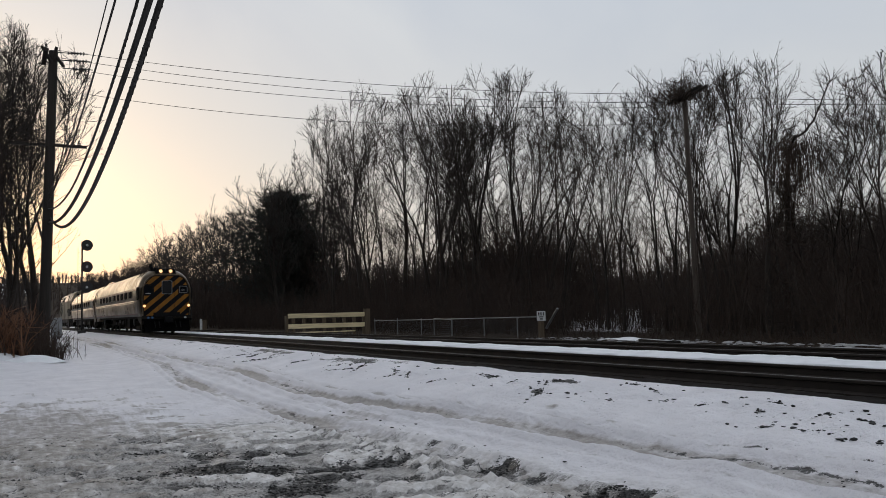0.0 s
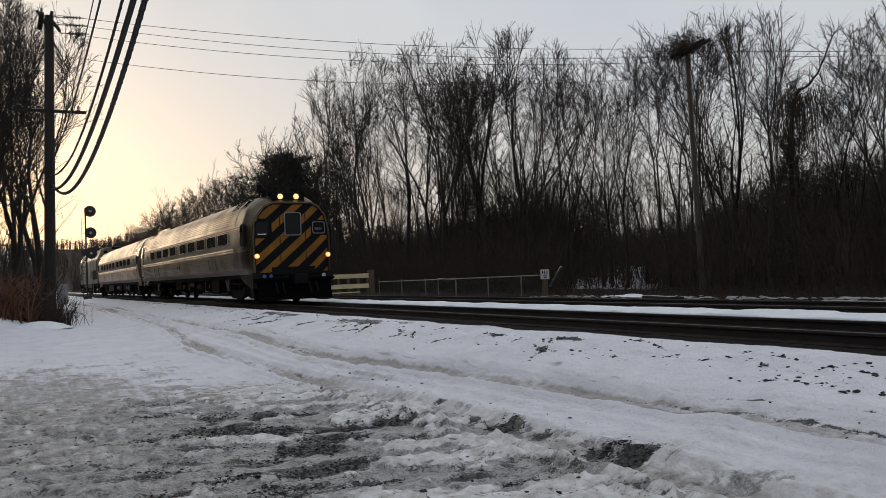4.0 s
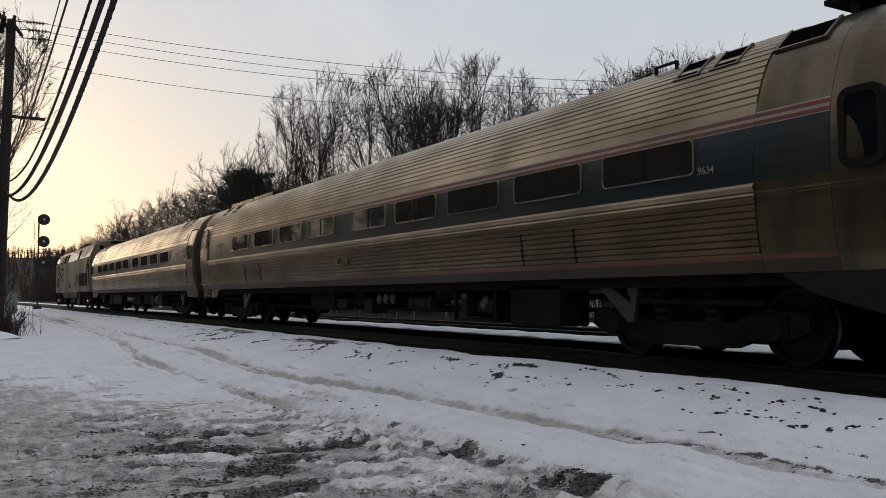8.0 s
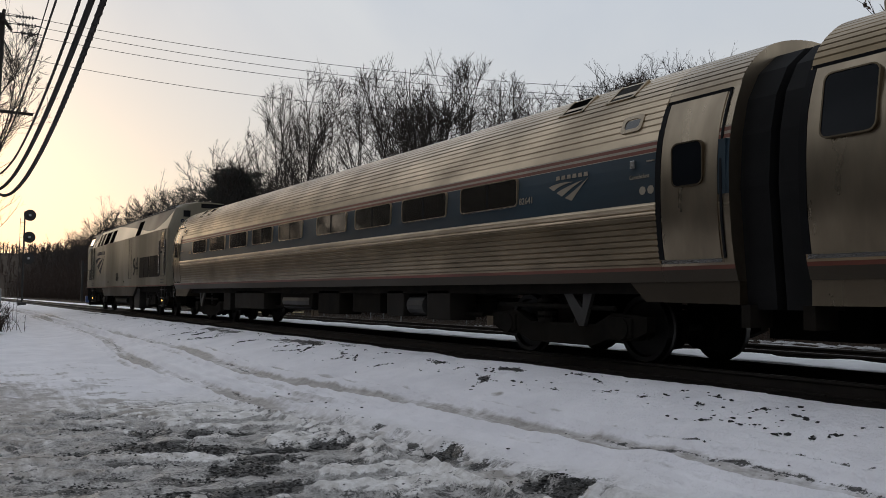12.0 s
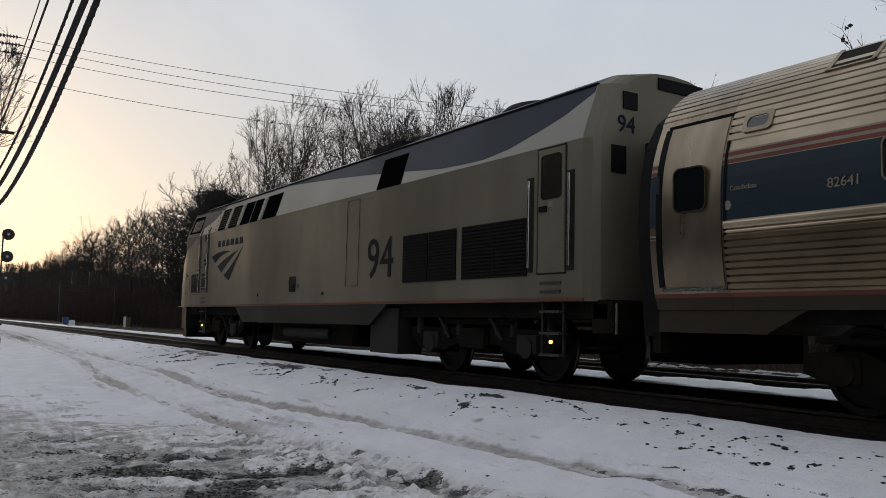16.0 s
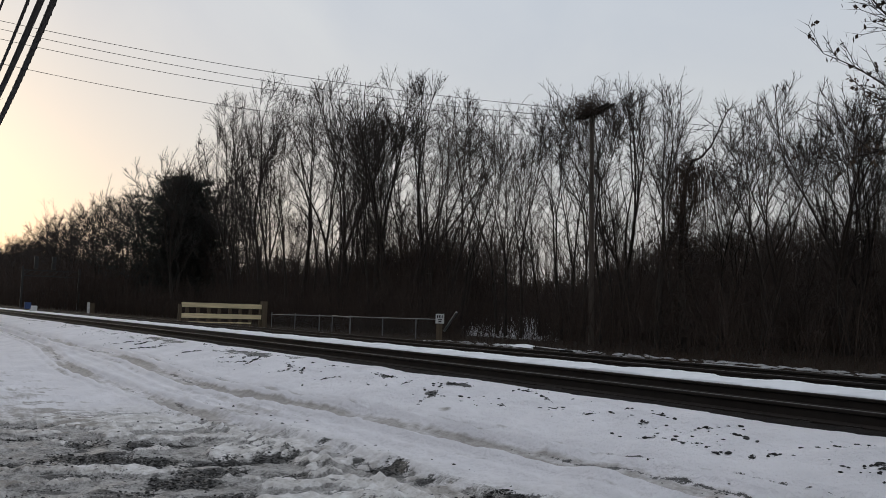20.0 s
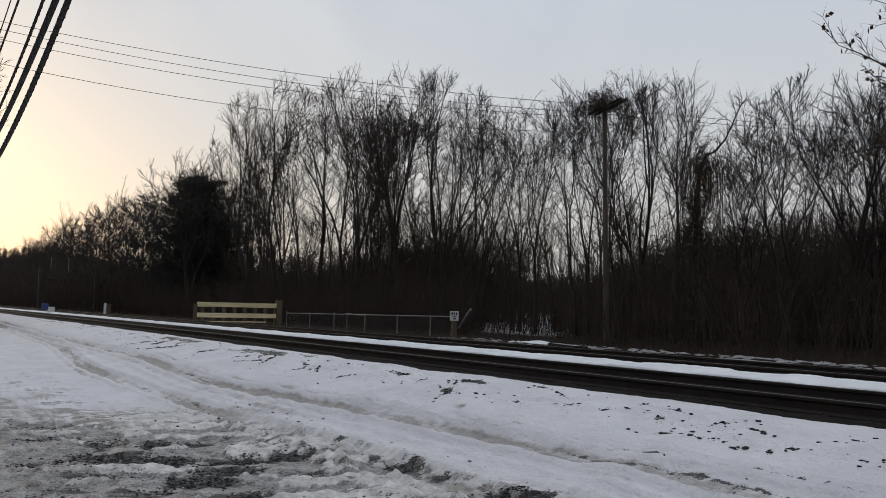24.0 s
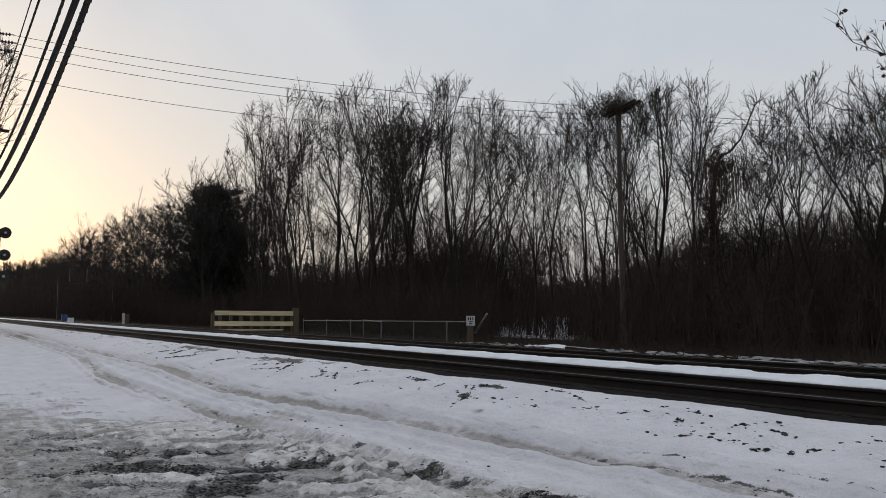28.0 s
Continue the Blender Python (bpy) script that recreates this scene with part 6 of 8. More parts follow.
        part("side_skirt", prism(bmesh.new(), [(6.05, 1.18), (6.75, 0.78), (14.1, 0.76), (14.75, 1.18)], 0, a, b), LOCO_SKIRT, lo, "dark grey side skirt")
    part("fuel_tank", boxes((-1.25, 1.25, 8.0, 12.6, 0.32, 0.95), bevel=0.15), UNDER, lo)
    for s in (-1, 1):
        part("air_reservoir", rod((s * 1.2, 9.0, 0.56), (s * 1.2, 11.6, 0.56), 0.15, None, 14), LOCO_SKIRT, lo)
        part("battery_box", boxes((min(s * 1.42, s * 0.9), max(s * 1.42, s * 0.9), 5.75, 6.85, 0.26, 1.1), bevel=0.02), LOCO_SKIRT, lo)
    part("underframe", boxes((-1.35, 1.35, 0.3, 19.6, 0.95, 1.2)), UNDER, lo)
    for yc in (3.5, 16.95):
        for y in (yc - 1.37, yc + 1.37):
            wheelset(lo, y, 0.508)
        for s in (-1, 1):
            bm = bmesh.new()
            prism(bm, [(yc - 2.1, 0.78), (yc - 2.1, 0.58), (yc - 1.75, 0.40), (yc - 0.95, 0.40), (yc - 0.6, 0.52), (yc + 0.6, 0.52), (yc + 0.95, 0.40), (yc + 1.75, 0.40), (yc + 2.1, 0.58), (yc + 2.1, 0.78)], 0, min(s * 1.02, s * 1.2), max(s * 1.02, s * 1.2))
            part("truck_side_frame", bm, UNDER, lo)
            for y in (yc - 1.37, yc + 1.37):
                bm = bmesh.new()
                cyl(bm, (s * 0.9, y, 0.508), (s * 1.28, y, 0.508), 0.19, 0.16, 14)
                box(bm, min(s * 1.1, s * 1.26), max(s * 1.1, s * 1.26), y - 0.24, y + 0.24, 0.42, 0.70, 0.03)
                part("journal_box", bm, LOCO_SKIRT, lo)
            for y in (yc - 0.95, yc - 0.55, yc + 0.55, yc + 0.95, yc - 1.85, yc + 1.85):
                part("spring", rod((s * 1.16, y, 0.66), (s * 1.16, y, 1.08), 0.075), LOCO_SKIRT, lo)
            for y in (yc - 0.75, yc + 0.75):
                part("damper", rod((s * 1.24, y, 0.60), (s * 1.30, y + 0.35, 1.06), 0.035, None, 8), LOCO_SKIRT, lo)
            bm = boxes((min(s * 1.22, s * 1.32), max(s * 1.22, s * 1.32), yc - 0.35, yc + 0.35, 0.45, 0.78), (min(s * 1.15, s * 1.25), max(s * 1.15, s * 1.25), yc - 1.0, yc + 1.0, 0.84, 0.93), bevel=0.02)
            part("brake_cylinder", bm, UNDER, lo)
    # nose and rear
    part("pilot", prism(bmesh.new(), [(-1.47, 19.62), (-1.28, 20.80), (1.28, 20.80), (1.47, 19.62)], 2, 0.50, 1.18), LOCO_SKIRT, lo, "dark pilot plate below the nose")
    part("pilot_toe", prism(bmesh.new(), [(-1.36, 19.9), (-1.20, 20.82), (1.20, 20.82), (1.36, 19.9)], 2, 0.22, 0.50), BLACK, lo)
    part("coupler", boxes((-0.16, 0.16, 20.7, 21.4, 0.72, 0.98), bevel=0.04), BLACK, lo)
    part("grab_bar", rod((-1.40, 20.96, 1.20), (-1.02, 20.96, 1.17), 0.014, None, 8), CHROME, lo)
    for y in (18.85, 16.95):
        part("roof_antenna", boxes((-1.02, -0.84, y, y + 0.34, 4.42, 4.45), (-1.0, -0.97, y + 0.02, y + 0.06, 4.30, 4.43), (-1.0, -0.97, y + 0.28, y + 0.32, 4.30, 4.43), bevel=0.005), BLACK, lo)
    part("roof_lamp", rod((-0.9, 18.15, 4.34), (-0.9, 18.15, 4.42), 0.05, 0.04, 10), BLACK, lo)
    part("exhaust_hood", boxes((-0.98, 0.98, 6.6, 7.8, 4.30, 4.46), bevel=0.03), BLACK, lo)
    part("radiator_fan", rod((0, 3.2, 4.40), (0, 3.2, 4.50), 0.85, 0.75, 28), BLACK, lo)
    part("roof_edge", boxes((-1.235, -1.195, 0.64, 19.6, 4.165, 4.195), (1.195, 1.235, 0.64, 19.6, 4.165, 4.195)), UNDER, lo)
    # end wall details
    part("end_window", boxes((-1.18, -0.92, 0.40, 0.45, 2.93, 3.30)), BLACK, lo)
    part("end_window", boxes((-0.97, -0.71, 0.40, 0.45, 3.83, 4.07)), BLACK, lo)
    o = part("end_number", lettering("94", 0.34, LOCO_INK, "end_number"), None, lo)
    o.matrix_basis = pose(-1.08, 0.412, 3.50, 0, 0, 90)
    part("end_gangway", boxes((-0.55, 0.55, 0.10, 0.44, 1.15, 3.4), bevel=0.04), RUBBER, lo)
    part("grab_iron", rod((-1.30, 0.18, 0.75), (-1.30, 0.18, 1.15), 0.018, None, 8), CHROME, lo)
    part("roof_vent", boxes((-0.30, 0.60, 0.40, 0.47, 4.20, 4.37)), BLACK, lo)
    part("end_buffer_beam", boxes((-1.35, 1.35, 0.20, 0.6, 0.75, 1.18), bevel=0.04), UNDER, lo)
    return lo


CAB, COACH, LOCOMOTIVE = build_cab_car(), build_coach(), build_locomotive()

# ---- trees ----
def wander(rng, rows, p, d, length, r0, r1, n, jit, up):
    """Adds a crooked tapering limb to rows; returns its joints as (place, way, radius)."""
    stops, bend, step = [(p.copy(), d.copy(), r0)], Vector((0, 0, 0)), length / n
    for i in range(n):
        bend = bend * 0.5 + Vector((rng.gauss(0, jit), rng.gauss(0, jit), rng.gauss(0, jit * 0.6)))
        d = (d + bend + Vector((0, 0, up))).normalized()
        q, r = p + d * step, r0 + (r1 - r0) * (i + 1) / n
        rows.append((p[:], q[:], stops[-1][2], r))
        p = q
        stops.append((p.copy(), d.copy(), r))
    return stops


def aside(rng, d, lo, hi):
    """A way that leaves d at an angle between lo and hi, in radians."""
    side = Vector((rng.gauss(0, 1), rng.gauss(0, 1), rng.gauss(0, 0.7)))
    side = (side - d * side.dot(d)).normalized()
    w = rng.uniform(lo, hi)
    return d * math.cos(w) + side * math.sin(w)


def room(q, d, height, width):
    """How far it is from q along d to the rim of a rounded crown."""
    c, w, h = height * 0.57, height * width, height * 0.43
    e, u = Vector((q.x / w, q.y / w, (q.z - c) / h)), Vector((d.x / w, d.y / w, d.z / h))
    a, b, k = u.dot(u), e.dot(u), e.dot(e) - 1
    disc = b * b - a * k
    return max(0.0, (-b + math.sqrt(disc)) / a) if disc > 0 else 0.0


def tree_rows(seed, height, stems=1, radius=0.2, lean=0.1, fork=(0.16, 0.42), leader=0.5, bare=0.15, splits=4, gap=0.46, twigs=5, twiglets=2, side=0.115, crook=0.07, fine=0.0082, width=0.25):
    """Rows of a leafless tree: stems that fork again and again towards the crown, with side limbs, twigs and twiglets along them."""
    rng = random.Random(seed)
    trunk, limbs, tips = [], [], []

    def twiggy(stops, length):
        """Twigs along a side limb, each with twiglets."""
        n = len(stops) - 1
        for j in range(twigs + 1):
            f = min(0.999, (j + 0.3 + 0.6 * rng.random()) / twigs) if j < twigs else 0.999
            i = int(f * n)
            q, d = stops[i][0].lerp(stops[i + 1][0], f * n - i), stops[i + 1][1]
            nd = aside(rng, d, 0.35, 0.95) if j < twigs else aside(rng, d, 0.0, 0.3)
            nd = (nd + Vector((0, 0, 0.20))).normalized()
            ln = length * rng.uniform(0.30, 0.66) * (1.15 - 0.5 * f)
            e = q + nd * ln
            tips.append((q[:], e[:], fine * 1.25))
            for _ in range(twiglets):
                g = q.lerp(e, rng.uniform(0.25, 0.85))
                t = (aside(rng, nd, 0.35, 0.85) + Vector((0, 0, 0.12))).normalized()
                tips.append((g[:], (g + t * ln * rng.uniform(0.3, 0.6))[:], fine))

    def stem(p, d, length, r, order):
        rows = trunk if order == 0 else limbs
        end = max(fine * 1.6, r * (0.64 if order < splits else 0.25))
        if order:
            length = min(length, room(p, d, height, width) * rng.uniform(0.86, 1.0))
            if length < height * 0.03:
                return
        n = max(3, int(length / (height * 0.055)))
        stops = wander(rng, rows, p, d, length, r, end, n, crook * (0.5 if order == 0 else 0.9), 0.012 if order == 0 else 0.07)
        pos = length * (bare if order == 0 else 0.05) + gap * rng.random()
        while pos < length:
            f = pos / length * n
            i = min(n - 1, int(f))
            q, dd = stops[i][0].lerp(stops[i + 1][0], f - i), stops[i + 1][1]
            ln = height * side * rng.uniform(0.45, 1.35) * (1.0, 1.2, 1.0, 0.8, 0.62, 0.5)[order]
            nd = (aside(rng, dd, 0.55, 1.15) + Vector((0, 0, 0.08))).normalized()
            ln = min(ln, room(q, nd, height, width) * rng.uniform(0.8, 1.05))
            if ln < 0.25:
                pos += gap
                continue
            rr = max(fine * 1.7, min(stops[i][2] * 0.45, ln * 0.012))
            twiggy(wander(rng, limbs, q, nd, ln, rr, fine * 1.3, 3, 0.11, 0.06), ln)
            pos += gap * rng.uniform(0.6, 1.5) * (1.5 if order == 0 else 1)
        if order >= splits:
            twiggy(stops[-3:], length * 0.6)
            return
        p, d, r1 = stops[-1]
        k = 3 if rng.random() < (0.55 if order == 0 else 0.2) else 2
        main = rng.random() < leader
        for j in range(k):
            lo, hi = (0.02, 0.14) if main and j == 0 else fork
            nd = aside(rng, d, lo, hi)
            nd.z = max(nd.z, 0.15)
            share = 0.86 if main and j == 0 else rng.uniform(0.58, 0.80)
            stem(p.copy(), nd.normalized(), length * (0.80, 0.82, 0.80, 0.74, 0.7)[order] * rng.uniform(0.8, 1.15), r1 * share, order + 1)

    turn = rng.uniform(0, 6.28)
    for k in range(stems):
        a = turn + 2 * math.pi * (k + rng.uniform(-0.2, 0.2)) / stems
        ln = lean * rng.uniform(0.5, 1.3)
        d = Vector((ln * math.cos(a), ln * math.sin(a), 1)).normalized()
        stem(Vector((0.14 * math.cos(a) * (stems > 1), 0.14 * math.sin(a) * (stems > 1), -0.3)), d, height * 0.30 * rng.uniform(0.85, 1.1), radius * (1 if k == 0 else rng.uniform(0.6, 0.95)), 0)
    s = height / max(q[1][2] for q in tips)
    big = lambda rows: [(tuple(c * s for c in q[0]), tuple(c * s for c in q[1])) + tuple(q[2:]) for q in rows]
    return big(trunk), big(limbs), big(tips)


def tree_kind(name, seed, height, label="bare deciduous tree with fine grey-brown twigs and rounded crown", **form):
    trunk, limbs, tips = tree_rows(seed, height, **form)
    ob = thing(name, label, "tree", "bare trees along the line")
    part("trunk", sticks("trunk", trunk, [], BARK, 7), None, ob)
    part("crown", sticks("crown", limbs, tips, TWIG, 3), None, ob)
    return ob


KINDS = {
    "fan": tree_kind("tree", 11, 16, gap=0.60, width=0.25, stems=2, radius=0.25, lean=0.10, fork=(0.12, 0.32), splits=4),
    "fan2": tree_kind("tree", 12, 15, gap=0.58, width=0.3, stems=2, radius=0.19, lean=0.16, fork=(0.15, 0.38), splits=4),
    "tall": tree_kind("tree", 13, 16, width=0.24, stems=1, radius=0.22, lean=0.06, fork=(0.22, 0.46), leader=0.9, splits=4, side=0.14, gap=0.40),
    "tall2": tree_kind("tree", 14, 16, width=0.19, stems=2, radius=0.18, lean=0.07, fork=(0.12, 0.28), leader=0.7, splits=4, side=0.10),
    "slim": tree_kind("tree", 15, 14, width=0.14, stems=1, radius=0.11, lean=0.06, fork=(0.12, 0.30), leader=0.85, splits=3, side=0.11, gap=0.42, twigs=5),
    "crook": tree_kind("tree", 26, 13, width=0.24, stems=1, radius=0.12, lean=0.14, fork=(0.18, 0.42), leader=0.6, bare=0.35, splits=3, crook=0.13, side=0.13),
    "wide": tree_kind("tree", 17, 12, width=0.42, stems=2, radius=0.20, lean=0.30, fork=(0.26, 0.55), leader=0.3, bare=0.3, splits=4, side=0.14, gap=0.52),
    "far": tree_kind("tree", 18, 15, width=0.36, stems=1, radius=0.19, lean=0.12, fork=(0.3, 0.62), leader=0.4, splits=3, gap=0.55, twigs=5, twiglets=2, side=0.13, fine=0.012),
    "far2": tree_kind("tree", 19, 15, width=0.38, stems=2, radius=0.17, lean=0.2, fork=(0.25, 0.58), leader=0.4, splits=3, gap=0.65, twigs=5, twiglets=2, side=0.13, fine=0.012),
}
_first = set()


def plant(kind, x, y, height, turn=0.0, tip=0.0, tip_dir=0.0, squash=1.0):
    base = {"fan": 16, "fan2": 15, "tall": 16, "tall2": 16, "slim": 14, "crook": 13, "wide": 12, "far": 15, "far2": 15}[kind]
    s = height / base
    z = float(ground_height(x, y, False))
    m = Matrix.LocRotScale((x, y, z), Euler((radians(tip) * math.cos(tip_dir), radians(tip) * math.sin(tip_dir), radians(turn))), (s * squash, s * squash, s))
    if kind not in _first:
        _first.add(kind)
        KINDS[kind].matrix_basis = m
        return KINDS[kind]
    f = KINDS[kind].scale
    return copy_thing(KINDS[kind], m @ Matrix.Diagonal((1 / f[0], 1 / f[1], 1 / f[2], 1)))


# the row of tall trees beyond the second track
for row in (
    ("tall2", 29.5, 79.5, 22.5, 20), ("tall", 30, 73.0, 23.0, 70), ("slim", 30, 76.5, 20, 10), ("fan", 30.5, 60.0, 20.8, 150), ("fan", 31.5, 54.5, 19.8, 30),
    ("fan", 33, 50.5, 18.8, 260), ("tall2", 32.0, 46.5, 16.6, 200), ("slim", 29.0, 44.0, 13.5, 100), ("crook", 29.5, 41.5, 13.8, 20), ("crook", 30.0, 38.5, 13.6, 200),
    ("fan2", 29.0, 31.8, 13.6, 120), ("fan", 31.0, 29.8, 13.6, 60), ("slim", 27.0, 27.3, 12.0, 50), ("tall", 27.0, 24.0, 11.5, 300), ("slim", 26.5, 22.8, 10.5, 20),
    ("crook", 29.0, 22.6, 10.6, 330), ("wide", 30.0, 21.2, 10.6, 30), ("wide", 31.0, 18.2, 11.3, 190), ("wide", 33.0, 14.4, 12.0, 240), ("fan2", 32.0, 16.4, 11.6, 80), ("fan", 30.5, 12.6, 11.4, 130), ("tall2", 34.0, 20.0, 11.0, 200),
    ("fan2", 33.0, 11.5, 12.5, 10), ("tall", 31.0, 67.0, 20.5, 200), ("slim", 28.0, 63.5, 18.0, 0), ("slim", 33.5, 57.0, 18.5, 45), ("slim", 36, 66.0, 19.0, 75), ("far2", 34, 110, 20.5, 10), ("far", 37, 104, 19.8, 90), ("far2", 34.5, 89, 19.0, 200), ("far", 37, 122, 20.5, 300), ("tall2", 34, 84, 20.0, 250),
    ("slim", 35.5, 58.0, 19.0, 330), ("wide", 33.0, 26.0, 10.5, 130), ("slim", 28.5, 51.0, 15.5, 60), ("slim", 29.0, 36.5, 12.0, 310), ("slim", 31.5, 39.8, 12.4, 120), ("crook", 31.0, 36.0, 12.6, 260),
    ("fan", 33.0, 18.8, 9.6, 40), ("slim", 38.0, 24.5, 10.8, 220),
    ("slim", 29.0, 69.5, 19.5, 30), ("crook", 30.5, 63.0, 18.0, 170), ("slim", 34.0, 62.0, 19.0, 260), ("crook", 34.5, 70.5, 19.0, 60), ("slim", 28.5, 55.5, 17.0, 140), ("slim", 30.0, 57.0, 18.0, 190), ("slim", 30.5, 52.5, 17.2, 330), ("crook", 30.0, 48.0, 15.8, 75), ("slim", 31.5, 43.5, 14.2, 215), ("slim", 28.0, 34.0, 12.6, 95), ("crook", 28.5, 29.8, 12.4, 140), ("slim", 29.0, 28.6, 12.8, 10),
):
    plant(*row)

_rng = random.Random(77)
for _k in range(38):
    _y = _rng.uniform(12, 95)
    _x = _rng.uniform(34, 56) + 0.04 * _y
    if 1.0 < _y / _x < 1.6:
        continue
    plant(_rng.choice(("slim", "crook", "slim")), _x, _y, _rng.uniform(7.5, 10.0) + 0.05 * _y, _rng.uniform(0, 360), _rng.uniform(0, 5), _rng.uniform(0, 6.28))
# the line of trees that dwindles along the far side of the railway
for _k in range(56):
    _y = 92 + 230 * (_k / 55) ** 1.25 + _rng.uniform(-3, 3)
    _x = 26 + _rng.uniform(0, 13)
    plant(_rng.choice(("far", "far2")), _x, _y, _rng.uniform(16.0, 19.5), _rng.uniform(0, 360))
# woods on the near side behind the utility pole, and on beside the yard
for row in (
    ("tall2", 1.0, 53, 18.5, 40), ("tall", 2.2, 58, 19.5, 140), ("fan2", 2.6, 63, 20.5, 200), ("wide", -3.0, 47, 15.5, 10), ("fan", -4.5, 55, 20.0, 80), ("tall", 0.9, 66, 20.5, 20),
    ("fan2", -2.5, 64, 21, 220), ("tall2", -5.5, 62, 22, 330), ("slim", -0.6, 46.0, 13.0, 300), ("fan", -8, 58, 21, 170), ("tall", -7.5, 45, 17, 60), ("slim", 1.6, 74, 17.5, 110), ("fan", -0.8, 50, 17.5, 30), ("fan2", -2.2, 44, 14.5, 100), ("tall2", -3.6, 51, 18.5, 0), ("wide", -1.2, 47.5, 12.5, 75), ("wide", 0.0, 50.5, 15.0, 40),
):
    plant(*row)


def pine(x, y, height, radius, seed):
    """A dense dark evergreen: whorls of boughs that carry needle tufts."""
    rng = np.random.RandomState(seed)
    z = float(ground_height(x, y, False))
    ob = thing("pine_tree", "dense dark green pine with an uneven rounded crown", "pine tree", m=pose(x, y, z))
    part("trunk", tubes("trunk", [(0, 0, -0.3)], [(0, 0, height * 0.96)], [0.28], [0.04], BARK, 8), None, ob)
    n = 520
    h = height * (0.10 + 0.88 * rng.rand(n) ** 0.9)
    w = 1 - (h / height)
    reach = radius * np.clip(1.35 * w ** 0.62, 0.08, 1.0) * (0.72 + 0.28 * np.cos(h * 3.4)) * rng.uniform(0.6, 1.25, n)
    a = rng.uniform(0, 2 * np.pi, n)
    p0 = np.stack([0 * h, 0 * h, h], 1)
    dirs = np.stack([np.cos(a), np.sin(a), rng.uniform(0.0, 0.5, n)], 1)
    p1 = p0 + dirs * reach[:, None]
    part("bough_mass", tubes("bough_mass", p0, p1, 0.05 + 0 * h, 0.012 + 0 * h, BARK, 3), None, ob)["kind"] = "stuff"
    t = 30
    f = rng.uniform(0.35, 1.05, (n, t))
    base = p0[:, None] + (p1 - p0)[:, None] * f[..., None] + rng.normal(0, 0.16, (n, t, 3))
    base = base.reshape(-1, 3)
    d = rng.normal(0, 1, base.shape) + np.repeat(dirs, t, 0) * 0.9 + [0, 0, 0.5]
    d /= np.linalg.norm(d, axis=1)[:, None]
    tip = base + d * rng.uniform(0.3, 0.65, (len(base), 1))
    part("needle_mass", tubes("needle_mass", base, tip, np.full(len(base), 0.05), np.full(len(base), 0.01), NEEDLE, 3), None, ob)["kind"] = "stuff"
    return ob


pine(30.3, 99.5, 16.2, 9.8, 3)
pine(34.5, 106.5, 13.5, 6.0, 4)


def thicket(name, n, xr, yr, hr, material, seed, label, keep=None, twigs=5, r=0.014):
    """A tangle of thin stems with side twigs."""
    rng = np.random.RandomState(seed)
    x, y = rng.uniform(*xr, n), rng.uniform(*yr, n)
    if keep is not None:
        ok = keep(x, y)
        x, y = x[ok], y[ok]
    n = len(x)
    z = ground_height(x, y, False) - 0.1
    h = rng.uniform(*hr, n)
    p0 = np.stack([x, y, z], 1)
    lean = rng.normal(0, 0.22, (n, 2))
    p1 = p0 + np.stack([lean[:, 0] * h * 0.5, lean[:, 1] * h * 0.5, h * 0.55], 1)
    p2 = p1 + np.stack([lean[:, 0] * h * 0.8, lean[:, 1] * h * 0.8, h * 0.45], 1)
    a, b, ra, rb = [p0, p1], [p1, p2], [np.full(n, r * 1.3), np.full(n, r)], [np.full(n, r), np.full(n, r * 0.6)]
    tips = []
    for _ in range(twigs):
        f = rng.uniform(0.15, 0.95, (n, 1))
        s = np.where(f < 0.55, p0 + (p1 - p0) * f / 0.55, p1 + (p2 - p1) * (f - 0.55) / 0.45)
        d = rng.normal(0, 0.5, (n, 3)) + [0, 0, 0.45]
        tips.append(np.column_stack([s, s + d * h[:, None] * 0.30, np.full(n, r * 0.8), np.zeros(n)]))
    rows = np.column_stack([np.concatenate(a), np.concatenate(b), np.concatenate(ra), np.concatenate(rb)])
    me = sticks(name, rows, np.concatenate(tips), material)
    return tagged(new(name, me), label, "brush", kind="stuff")


def out_of_gap(x, y):
    a = y / x
    return (a < 1.16) | (a > 1.42)


thicket("undergrowth", 4200, (21.5, 40), (8, 100), (1.0, 3.6), BRUSH, 21, "dense dark brown undergrowth beneath the bare trees", out_of_gap, 6, 0.0135)
thicket("undergrowth", 620, (33, 41), (49, 63), (4.0, 8.5), BRUSH, 53, "tall dark scrub between the trunks", None, 8, 0.03)
thicket("saplings", 620, (27.5, 42), (26, 84), (4.0, 8.5), BRUSH, 52, "thin bare saplings between the tall trees", None, 11, 0.017)
thicket("undergrowth", 1700, (22.5, 50), (30, 64), (0.8, 2.6), BRUSH, 22, "sparse brown stems before the snowy clearing", None, 4, 0.015)
thicket("undergrowth", 3300, (21, 46), (92, 330), (3.0, 9.0), BRUSH, 23, "dark brown scrub along the far railway edge", None, 5, 0.035)
thicket("undergrowth", 3200, (58, 118), (12, 190), (1.8, 4.8), FARWOOD, 30, "dark scrub under the woods of the rise", None, 5, 0.075)
thicket("undergrowth", 2300, (33, 47), (7, 36), (2.5, 7.0), BRUSH, 31, "tall brown scrub behind the trees", out_of_gap, 6, 0.016)
thicket("undergrowth", 1600, (36, 56), (58, 112), (3.0, 7.0), BRUSH, 33, "tall dark scrub behind the row of trees", out_of_gap, 6, 0.05)
thicket("undergrowth", 2000, (-30, 6), (75, 300), (3.5, 8.5), FARWOOD, 34, "dark wooded edge on the yard side of the line", lambda x, y: x < 0.02 * y, 6, 0.06)
